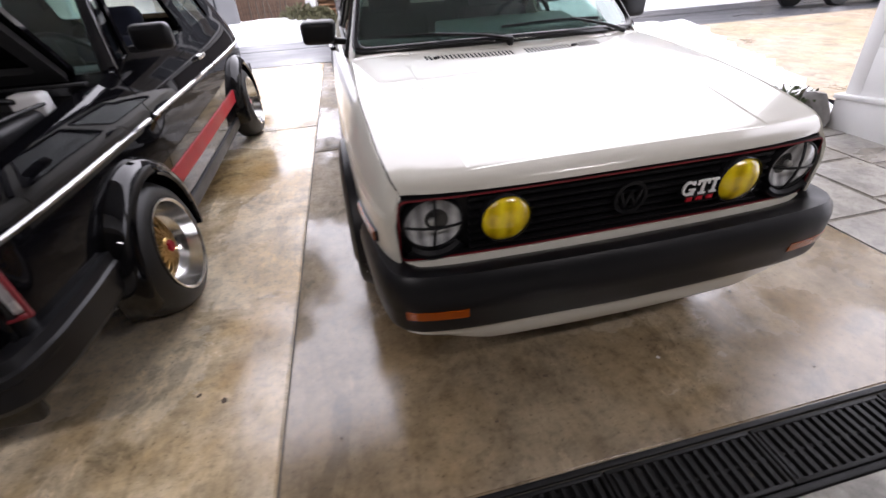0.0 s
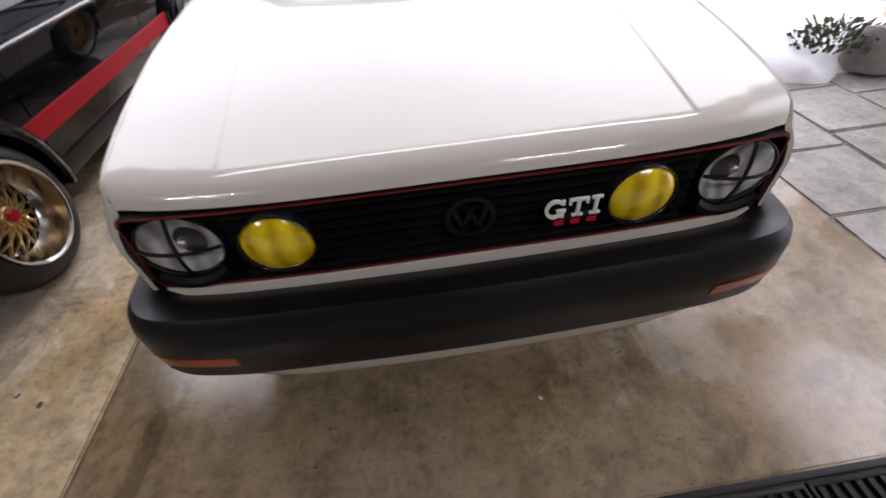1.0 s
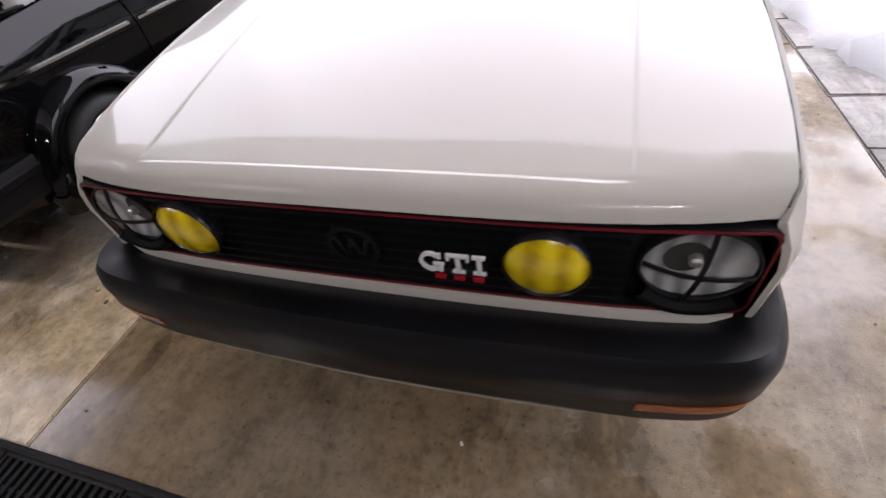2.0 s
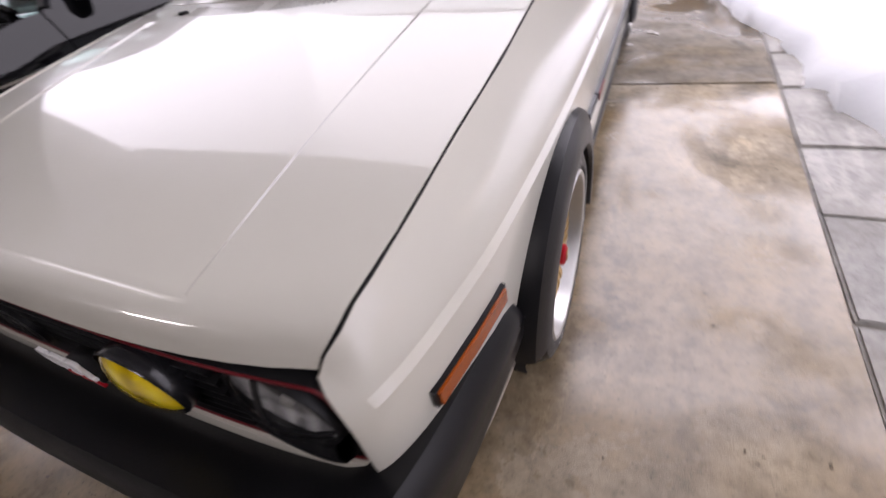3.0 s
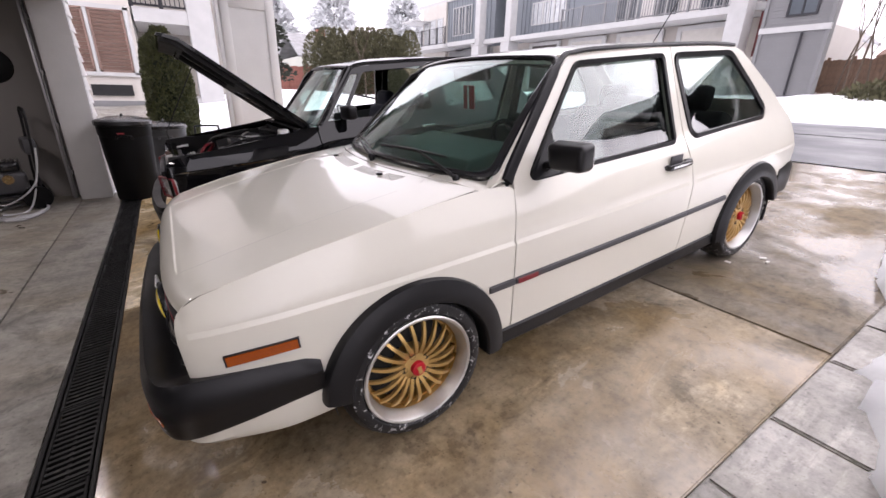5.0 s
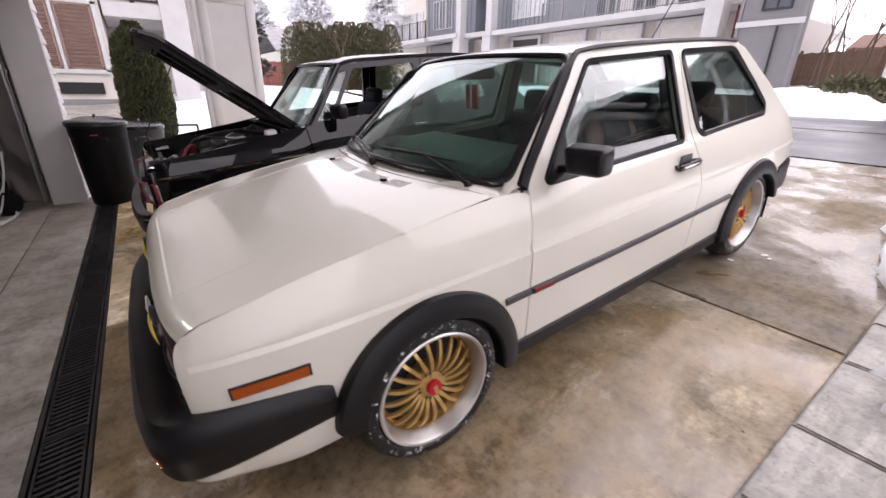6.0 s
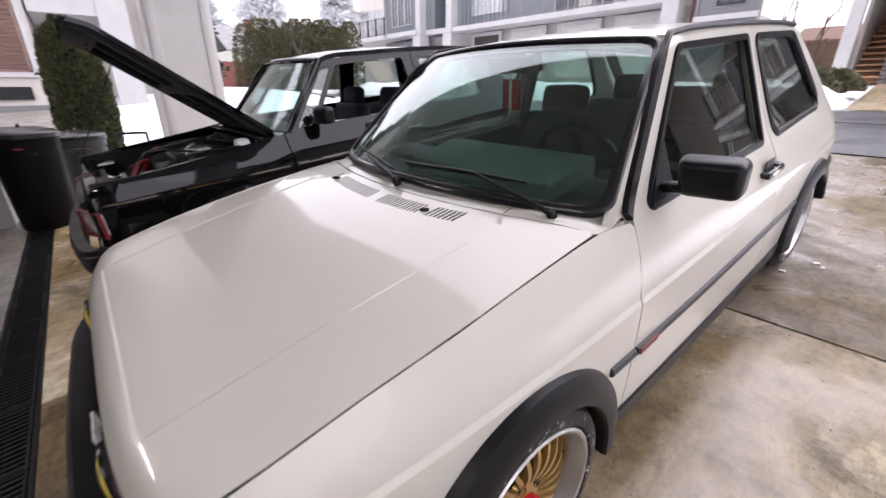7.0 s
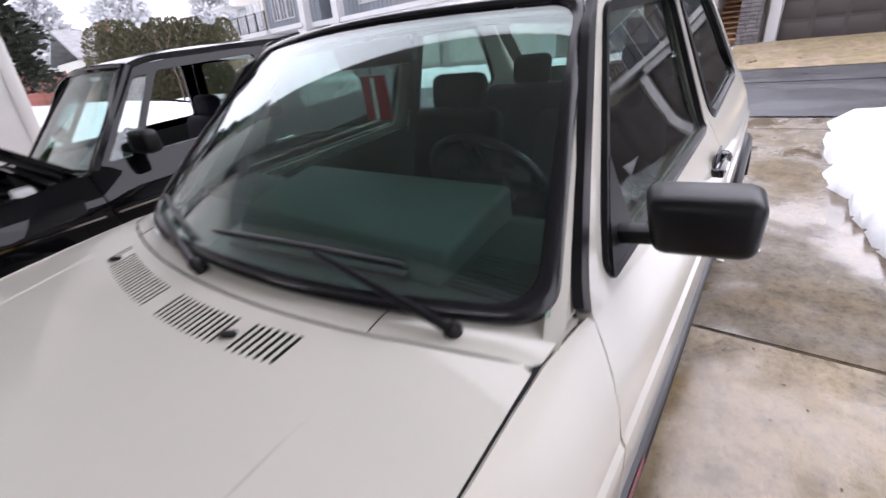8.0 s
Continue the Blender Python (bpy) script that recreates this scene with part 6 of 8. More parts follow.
    part("rear_bench", moved(box(1.16, 0.14, 0.5, bevel=0.05, seg=3), (0, 2.10, 0.42), pose(0, 0, 0, -18, 0, 0)), CLOTH, car)
    part("rear_mirror", moved(box(0.20, 0.03, 0.055, bevel=0.012), (0.05, 0.88, 1.25)), BLACK_PLASTIC, car)
    part("mirror_stalk", tube([(0.05, 0.87, 1.36), (0.05, 0.88, 1.28)], 0.007, 8), BLACK_PLASTIC, car)
    part("underbody", box(1.25, 3.1, 0.10, (0, 1.1, 0.19), 0.02), DARK, car)
    for y in (0.0, 2.40):
        mesh_wheel(car, 0.858, y, 0.292, 1, 8)
        mesh_wheel(car, -0.858, y, 0.292, -1, 30)
    return car


black_car()


# ---- beside the garage: bins, clipped conifer, washer ----
BIN = surface("black_bin_plastic", (0.004, 0.004, 0.0045), 0.45, fine=90, bump=0.15, spec=0.12)
WET_LID = surface("wet_lid_plastic", (0.02, 0.02, 0.022), 0.22, fine=160, bump=0.5, spec=0.6)
BIN_GREY = surface("grey_bin_plastic", (0.05, 0.052, 0.055), 0.45, fine=90, bump=0.15)


def rubbish_bin(m, r, h, material, label):
    b = empty("rubbish_bin", m, label, "bin", "bins by the garage")
    part("tub", lathe([(0.0, 0.0), (r * 0.80, 0.0), (r * 0.82, 0.02), (r * 0.97, h * 0.80), (r * 0.96, h * 0.82), (r * 0.99, h * 0.84), (r, h - 0.05), (r * 1.03, h - 0.045), (r * 1.03, h - 0.01), (r * 0.96, h - 0.01)], 40, "z"), material, b)
    part("lid", lathe([(r * 1.07, h - 0.03), (r * 1.07, h + 0.008), (r * 1.02, h + 0.02), (r * 0.9, h + 0.035), (r * 0.5, h + 0.062), (0.0, h + 0.07)], 40, "z"), WET_LID, b, "domed lid beaded with meltwater")
    part("lid_handle", tube(curve3([(-0.07, 0, h + 0.065), (-0.05, 0, h + 0.082), (0.05, 0, h + 0.082), (0.07, 0, h + 0.065)], 4), 0.012, 8), material, b)
    for s in (-1, 1):
        part("grip", tube(curve3([(s * r * 0.98, -0.08, h * 0.80), (s * (r + 0.05), -0.06, h * 0.84), (s * (r + 0.05), 0.06, h * 0.84), (s * r * 0.98, 0.08, h * 0.80)], 4), 0.012, 8), material, b)
    if material is BIN:
        part("red_mark", box(0.004, 0.07, 0.018, (r * 0.992, -0.03, h * 0.86), 0.001), RED_DARK, b, "small red moulded mark")
    return b


rubbish_bin(pose(-4.78, -1.14, -0.118), 0.285, 0.96, BIN, "round black plastic rubbish bin with domed lid")
def garden_cart(m):
    c = empty("garden_cart", m, "teal garden cart with a black tube handle in snow", "cart")
    tub = box(0.62, 0.42, 0.26, (0, 0, 0.26), 0.04, 3)
    for v in tub.verts:
        v.co.xy *= 0.82 + 0.35 * (v.co.z - 0.26)
    part("tub", tub, surface("teal_plastic", (0.10, 0.30, 0.28), 0.45), c)
    part("handle_frame", tube(curve3([(0.05, -0.17, 0.40), (0.05, -0.175, 0.70), (0.05, -0.13, 0.735), (0.05, 0.13, 0.735), (0.05, 0.175, 0.70), (0.05, 0.17, 0.40)], 5), 0.016, 8), BLACK_PLASTIC, c)
    for sx in (-1, 1):
        part("wheel", moved(lathe([(0.0, 0.02), (0.09, 0.02), (0.12, 0.01), (0.125, -0.01), (0.12, -0.03), (0.0, -0.03)], 24, "y"), (sx * 0.2, -0.22, 0.125)), RUBBER_DRY, c)
        part("leg", box(0.03, 0.03, 0.28, (sx * 0.2, 0.16, 0.0), 0.005), BLACK_PLASTIC, c)


garden_cart(pose(-6.25, -0.13, ground_height(-6.25, -0.13) - 0.06))
rubbish_bin(pose(-5.55, -0.72, -0.075), 0.27, 0.80, BIN_GREY, "round dark grey bin with a pale lid")

GREEN = surface("conifer_green", (0.060, 0.066, 0.020), 0.75, var=0.45, scale=9, fine=60, bump=0.0)
GREEN_DARK = surface("hedge_green", (0.115, 0.110, 0.058), 0.8, var=0.4, scale=5, fine=40, bump=0.0)
BARK = surface("bark", (0.10, 0.075, 0.055), 0.9, fine=40, bump=0.5)


def leaf_cloud(count, place, size, seed, flat=False):
    """Many small folded leaves at the places that place(rng) gives, with the way they point."""
    r = random.Random(seed)
    verts, faces = [], []
    for _ in range(count):
        p, out = place(r)
        s = size * r.uniform(0.6, 1.3)
        t = (out + Vector((r.uniform(-0.6, 0.6), r.uniform(-0.6, 0.6), r.uniform(-0.2, 0.9)))).normalized()
        w = t.cross(Vector((r.uniform(-1, 1), r.uniform(-1, 1), r.uniform(-1, 1)))).normalized()
        k = len(verts)
        verts += [p, p + t * s * 0.5 + w * s * 0.28, p + t * s, p + t * s * 0.5 - w * s * 0.28]
        faces += [(k, k + 1, k + 2), (k, k + 2, k + 3)]
    me = bpy.data.meshes.new("leaves")
    me.from_pydata([tuple(v) for v in verts], [], faces)
    return me


def leaf_part(name, me, material, parent, label=""):
    me.materials.append(material)
    ob = new(name, me)
    ob.parent = parent
    if label:
        tagged(ob, label)
    return ob


def clipped_conifer(x, y, z, r, h):
    t = empty("conifer", pose(x, y, z), "tall clipped dark green columnar conifer", "tree")
    part("trunk", tube([(0, 0, -0.05), (0.01, 0, h * 0.4), (0, 0.01, h * 0.9)], lambda i: 0.05 - 0.018 * i, 8), BARK, t)

    def place(rg):
        a, s = rg.uniform(0, 2 * math.pi), rg.random()
        prof = r * (0.80 + 0.35 * math.sin(math.pi * min(1, s * 0.9 + 0.12)) - 0.55 * step01(s, 0.86, 1.0))
        rad = prof * (1 - 0.22 * rg.random() ** 2) * (1 + 0.10 * noise.noise(Vector((math.cos(a) * 2, math.sin(a) * 2, s * 8))))
        return Vector((rad * math.cos(a), rad * math.sin(a), 0.04 + s * (h - 0.06))), Vector((math.cos(a), math.sin(a), 0.9)).normalized()

    leaf_part("crown", leaf_cloud(16000, place, 0.055, 21), GREEN, t)
    # Solid core behind the leaves, near black for the shade inside the crown.
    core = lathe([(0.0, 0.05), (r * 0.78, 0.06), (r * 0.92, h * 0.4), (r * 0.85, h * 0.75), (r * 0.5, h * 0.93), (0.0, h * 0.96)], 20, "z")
    part("crown_shade_core", core, surface("crown_shade_core", (0.012, 0.018, 0.008), 0.9), t)


clipped_conifer(-7.55, -0.53, 0.05, 0.335, 2.17)

HOSE_GREY = surface("grey_hose", (0.35, 0.35, 0.36), 0.5)
STEEL_DARK = surface("dark_cast_metal", (0.07, 0.065, 0.06), 0.45, 0.6, fine=60)
WASHER_GREY = surface("washer_body", (0.05, 0.05, 0.055), 0.4, fine=80)


def pressure_washer(m):
    w = empty("pressure_washer", m, "wheeled black pressure washer against the garage wall", "washer")
    for s in (-1, 1):
        part("wheel", moved(lathe([(0.0, 0.03), (0.06, 0.03), (0.10, 0.02), (0.13, 0.015), (0.135, 0.0), (0.13, -0.02), (0.0, -0.025)], 28), (s * 0.25, 0, 0.135)), BIN, w)
        part("frame_tube", tube(curve3([(s * 0.21, 0.42, 0.12), (s * 0.21, 0.0, 0.16), (s * 0.21, -0.06, 0.5), (s * 0.20, -0.10, 1.02)], 5), 0.014, 8), BLACK_PLASTIC, w)
    part("handle_bar", tube(curve3([(-0.20, -0.10, 1.02), (-0.16, -0.10, 1.12), (0.16, -0.10, 1.12), (0.20, -0.10, 1.02)], 5), 0.016, 8), BLACK_PLASTIC, w)
    part("base_plate", box(0.42, 0.50, 0.02, (0, 0.18, 0.15), 0.006), BLACK_PLASTIC, w)
    part("engine", box(0.30, 0.30, 0.26, (0, 0.18, 0.17), 0.05, 3), WASHER_GREY, w)
    part("tank", box(0.26, 0.18, 0.12, (0, 0.16, 0.43), 0.04, 3), BLACK_GLOSS, w)
    part("pump", box(0.14, 0.16, 0.12, (0.0, 0.40, 0.18), 0.02), POLISHED, w)
    brass = surface("dull_brass", (0.30, 0.20, 0.09), 0.35, 0.8, fine=60)
    for k in range(6):
        part("cooling_fin", box(0.20, 0.012, 0.16, (0.0, 0.06 + 0.035 * k, 0.40), 0.002), STEEL_DARK, w)
    part("carburettor", moved(lathe([(0.0, 0.05), (0.035, 0.05), (0.05, 0.03), (0.05, -0.04), (0.0, -0.04)], 20), (-0.17, 0.20, 0.36)), brass, w, "dull brass carburettor")
    part("pull_cord", moved(lathe([(0.0, 0.03), (0.07, 0.028), (0.085, 0.01), (0.085, 0.0)], 24), (-0.155, 0.12, 0.30)), POLISHED, w)
    part("trigger_hose", tube(curve3([(-0.2, 0.4, 0.24), (-0.34, 0.3, 0.10), (-0.30, 0.0, 0.30), (-0.24, -0.10, 0.70), (-0.22, -0.06, 0.45), (-0.33, 0.1, 0.03), (-0.45, 0.35, 0.02)], 6), 0.010, 7), HOSE_GREY, w)
    part("upper_box", box(0.34, 0.12, 0.18, (0, -0.07, 0.62), 0.03), WASHER_GREY, w)


pressure_washer(pose(-4.93, -2.18, GARAGE_Z, 0, 0, 196))
hose = [(-4.55 + 0.30 * math.cos(a * 0.55) * (1 + 0.02 * a), -2.25 + 0.22 * math.sin(a * 0.55), GARAGE_Z + 0.02 + 0.003 * (a % 5)) for a in range(40)]
tagged(part("hose", tube(hose, 0.011, 6), HOSE_GREY), "pale grey hose coiled on the garage floor", "hose")
tagged(part("wall_fan", join(moved(lathe([(0.0, 0.06), (0.10, 0.06), (0.19, 0.02), (0.20, 0.0), (0.0, 0.0)], 28), (-5.34, -2.3, 1.45)), box(0.08, 0.10, 0.3, (-5.32, -2.3, 1.30), 0.02)), BIN), "black round object hung on the garage wall", "fan")

# ---- litter on the drive ----
LITTER = surface("pale_paper", (0.72, 0.70, 0.66), 0.7)
LEAF_DEAD = surface("dead_leaf", (0.08, 0.055, 0.03), 0.7)


def on_drive(x, y, rz=0.0, lift=0.0):
    return DRIVE @ pose(x, y, lift, 0, 0, rz)


for k, (x, y, s) in enumerate(((0.815, 2.376, 0.022), (0.93, 2.595, 0.024), (0.97, 2.56, 0.018), (0.165, -0.835, 0.008))):
    bm = box(s * 1.6, s, 0.006, (0, 0, 0.0), 0.002)
    for v in bm.verts:
        v.co.z += 0.3 * abs(v.co.x) * (1 if k % 2 else 0.5)
    ob = tagged(part("litter", bm, LITTER), "scrap of pale litter on wet concrete", "litter", "scraps on the drive")
    ob.matrix_world = on_drive(x, y, 40 * k)
rl = random.Random(12)
spots = [(-1.405, -0.596, 0.008), (-1.50, -0.55, 0.007), (-0.268, -0.80, 0.006), (0.69, -0.60, 0.006)]
spots += [(rl.uniform(0.9, 1.5), rl.uniform(-0.4, 2.4), rl.uniform(0.002, 0.0045)) for _ in range(30)] + [(rl.uniform(-1.1, 1.4), rl.uniform(-1.1, -0.7), rl.uniform(0.002, 0.004)) for _ in range(14)]
for x, y, s in spots:
    bm = bmesh.new()
    n = 7
    c = bm.verts.new((0, 0, 0.004))
    ring = [bm.verts.new((s * (0.8 + 0.5 * rl.random()) * math.cos(6.283 * i / n) * 1.6, s * (0.8 + 0.5 * rl.random()) * math.sin(6.283 * i / n), 0.0015 + 0.002 * rl.random())) for i in range(n)]
    for i in range(n):
        bm.faces.new([c, ring[i], ring[(i + 1) % n]])
    ob = tagged(part("dead_leaf", bm, LEAF_DEAD), "small dark leaf scrap on the concrete", "leaf", "scraps of leaf")
    ob.matrix_world = on_drive(x, y, rl.uniform(0, 360))

# shrub and rock in the snow by the column
ROCK = surface("grey_rock", (0.22, 0.21, 0.20), 0.8, var=0.3, fine=25, bump=0.6)


def snowy_shrub(x, y, r, seed, count, label):
    t = empty("shrub", pose(x, y, ground_height(x, y) + 0.04), label, "shrub")

    def place(rg):
        a, b = rg.uniform(0, 6.283), rg.random()
        rad = r * math.sqrt(rg.random())
        return Vector((rad * math.cos(a), rad * 0.75 * math.sin(a), 0.06 + 0.20 * b * (1 - rad / r * 0.6))), Vector((math.cos(a), math.sin(a), 0.6)).normalized()

    leaf_part("leaves", leaf_cloud(count, place, 0.05, seed), surface("shrub_green", (0.06, 0.085, 0.03), 0.6, var=0.4, scale=12), t)
    rg = random.Random(seed)
    for k in range(7):
        a = k * 0.9
        part("twig", tube([(0, 0, 0), (0.3 * r * math.cos(a), 0.3 * r * math.sin(a), 0.10), (0.8 * r * math.cos(a), 0.7 * r * math.sin(a), 0.17 + 0.08 * rg.random())], 0.006, 5), BARK, t)


snowy_shrub(2.66, 1.06, 0.27, 5, 420, "green shrub poking through snow beside the column")
rock = lathe([(0.0, 0.20), (0.07, 0.19), (0.12, 0.12), (0.145, 0.0), (0.13, -0.05)], 12, "z")
for v in rock.verts:
    v.co *= 1 + 0.22 * noise.noise(v.co * 6)
rk = tagged(part("rock", rock, ROCK), "rough grey rock in the snow by the column", "rock")
rk.location = (2.80, 0.93, ground_height(2.8, 0.93) + 0.06)


# ---- garage fittings ----
LED = surface("lit_diffuser", (0.9, 0.88, 0.84), 0.5, bump=0)
ledn = LED.node_tree.nodes["Principled BSDF"]
ledn.inputs["Emission Color"].default_value = (1.0, 0.93, 0.82, 1)
ledn.inputs["Emission Strength"].default_value = 2.0
for bx, by in BATTENS:
    b = empty("ceiling_batten", pose(bx, by, 2.37), "white lit batten lamp on the garage ceiling", "lamp", "garage battens")
    part("housing", box(1.26, 0.16, 0.06, (0, 0, 0.008), 0.008), WHITE_PLASTIC, b)
    part("diffuser", box(1.22, 0.13, 0.012, (0, 0, -0.004), 0.004), LED, b)
STEEL = surface("galvanised_steel", (0.35, 0.35, 0.36), 0.4, 0.8, fine=60, bump=0.1)
track = empty("door_track", pose(-5.16, -1.86, GARAGE_Z), "galvanised overhead-door track inside the jamb", "track", kind="structure")
part("rail", box(0.05, 0.03, 2.35, (0, 0, 0), 0.004), STEEL, track)
part("angle", box(0.10, 0.012, 2.35, (-0.05, 0.022, 0), 0.002), STEEL, track)
for k in range(4):
    part("bracket", box(0.12, 0.05, 0.05, (-0.07, 0.015, 0.3 + 0.6 * k), 0.004), STEEL, track)
# lapped boards on the house front beside the opening
lap_front = empty("front_siding", pose(0, 0, 0), "white lapped siding beside the garage opening", "siding", kind="structure")


# ---- houses round about ----
def lapped(name, color):
    return surface(name, color, 0.65, var=0.08, scale=1.2, fine=30, bump=0.1)


BEIGE = lapped("beige_render", (0.34, 0.315, 0.285))
CREAM = lapped("cream_wall", (0.52, 0.49, 0.45))
BLUE_GREY = lapped("blue_grey_siding", (0.17, 0.19, 0.21))
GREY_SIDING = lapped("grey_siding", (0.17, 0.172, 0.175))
HOUSE_TRIM = surface("weathered_white_trim", (0.44, 0.44, 0.435), 0.55, var=0.06, fine=50, bump=0.05)
TAUPE = lapped("taupe_wall", (0.44, 0.395, 0.34))
ROOF_GREY = surface("grey_shingles", (0.27, 0.27, 0.275), 0.85, var=0.25, scale=2, fine=12, bump=0.4)
ROOF_DARK = surface("dark_shingles", (0.06, 0.06, 0.065), 0.85, var=0.25, scale=2, fine=12, bump=0.4)
BRICK_RED = surface("red_brick", (0.30, 0.13, 0.09), 0.85, var=0.3, scale=6, fine=30, bump=0.4)
BROWN_DOOR = surface("brown_garage_door", (0.035, 0.027, 0.023), 0.5, var=0.12, scale=2)
FENCE_BROWN = surface("brown_fence", (0.15, 0.095, 0.065), 0.8, var=0.35, scale=4, fine=20, bump=0.3)
FENCE_RED = surface("red_brown_fence", (0.26, 0.10, 0.075), 0.8, var=0.25, scale=4, fine=20, bump=0.3)
SHUTTER = surface("brown_shutter", (0.20, 0.125, 0.10), 0.6, var=0.15)
DECK_WOOD = surface("orange_stained_wood", (0.36, 0.20, 0.10), 0.6, var=0.25, scale=5, fine=40)
GREY_BRICK = surface("grey_ledgestone", (0.13, 0.12, 0.12), 0.8, var=0.5, scale=7, fine=30, bump=0.5)
HOUSE_GLASS = surface("house_window_glass", (0.05, 0.06, 0.07), 0.06, bump=0, var=0.2, scale=0.5)
BLIND = surface("window_blind", (0.45, 0.47, 0.48), 0.3, coat=1.0, var=0.1)
RAIL_DARK = surface("dark_rail_metal", (0.04, 0.04, 0.045), 0.4, 0.6)
PALE_DOOR = surface("pale_garage_door", (0.50, 0.48, 0.44), 0.5, var=0.08)
TEAL_PANE = surface("teal_window_pane", (0.13, 0.185, 0.185), 0.12, bump=0, var=0.2, scale=0.5)
# Rail metal lightened in its colour to stand for the mist before it.
RAIL_MISTY = surface("mist_paled_rail", (0.22, 0.22, 0.225), 0.5, 0.2)


def house_window(parent, x, y, z, w, h, face="y", glass=None, trim=None):
    """A framed window on a wall that faces -y (face y) or +x (face x), its frame standing proud, with a mullion."""
    glass, trim = glass or HOUSE_GLASS, trim or HOUSE_TRIM
    t, d = 0.07, 0.09
    m = Matrix.Identity(4) if face == "y" else pose(0, 0, 0, 0, 0, 90)
    pieces = [box(w + 2 * t, d, t, (0, 0, -t)), box(w + 2 * t, d, t, (0, 0, h)), box(t, d, h, (-w / 2 - t / 2, 0, 0)), box(t, d, h, (w / 2 + t / 2, 0, 0)), box(0.05, d * 0.8, h, (0, 0, 0))]
    win = part("window", moved(join(*pieces), (x, y, z), m), trim, parent, smooth=False)
    part("glass", moved(box(w, 0.03, h, (0, 0.012, 0)), (x, y, z), m), glass, win, smooth=False)
    return win


def lap_wall(parent, x0, x1, y, z0, z1, material, lap=0.18, face="y", name="siding_board"):
    """Courses of lapped boards, each its own wedge."""
    n = max(1, round((z1 - z0) / lap))
    lap = (z1 - z0) / n
    bm = bmesh.new()
    for k in range(n):
        a, b = z0 + k * lap, z0 + (k + 1) * lap
        vs = []
        for x in (x0, x1):
            vs.append([bm.verts.new(c) for c in ((x, y - 0.028, a), (x, y - 0.006, b), (x, y + 0.02, b), (x, y + 0.02, a))])
        p, q = vs
        for i in range(4):
            bm.faces.new([p[i], q[i], q[(i + 1) % 4], p[(i + 1) % 4]])
        bm.faces.new(p[::-1])
        bm.faces.new(q)
    bmesh.ops.recalc_face_normals(bm, faces=bm.faces[:])
    if face == "x":
        bmesh.ops.transform(bm, matrix=pose(0, 0, 0, 0, 0, 90), verts=bm.verts[:])
    return tagged(part(name, bm, material, parent, smooth=False), kind="stuff")


def gable_roof(parent, x0, x1, y0, y1, z, rise, material, along="x", over=0.4):
    bm = bmesh.new()
    x0, x1, y0, y1 = x0 - over, x1 + over, y0 - over, y1 + over
    if along == "x":
        ym = (y0 + y1) / 2
        prof = [(y0, z), (ym, z + rise), (y1, z), (y1, z - 0.18), (ym, z + rise - 0.2), (y0, z - 0.18)]
        rows = [[bm.verts.new((x, a, b)) for a, b in prof] for x in (x0, x1)]
    else:
        xm = (x0 + x1) / 2
        prof = [(x0, z), (xm, z + rise), (x1, z), (x1, z - 0.18), (xm, z + rise - 0.2), (x0, z - 0.18)]
        rows = [[bm.verts.new((a, y, b)) for a, b in prof] for y in (y0, y1)]
    for i in range(6):
        bm.faces.new([rows[0][i], rows[0][(i + 1) % 6], rows[1][(i + 1) % 6], rows[1][i]])
    for r in rows:
        bm.faces.new([r[0], r[1], r[4], r[5]])
        bm.faces.new([r[1], r[2], r[3], r[4]])
    bmesh.ops.recalc_face_normals(bm, faces=bm.faces[:])
    return part("roof", bm, material, parent, smooth=False)


def railing(parent, a, b, z, h, n, material, posts=4):
    a, b = Vector(a), Vector(b)
    for zz in (z + 0.08, z + h):
        part("rail", tube([(a.x, a.y, zz), (b.x, b.y, zz)], 0.03, 6), material, parent)
    bm = bmesh.new()
    for k in range(n + 1):
        p = a.lerp(b, k / n)
        r = 0.012
        q = box(2 * r, 2 * r, h - 0.08, (p.x, p.y, z + 0.08))
        bm = join(bm, q)
    tagged(part("balustrade", bm, material, parent, smooth=False), kind="stuff")
    for k in range(posts):
        p = a.lerp(b, k / (posts - 1))
        part("post", box(0.10, 0.10, h + 0.08, (p.x, p.y, z), 0.01), material, parent)


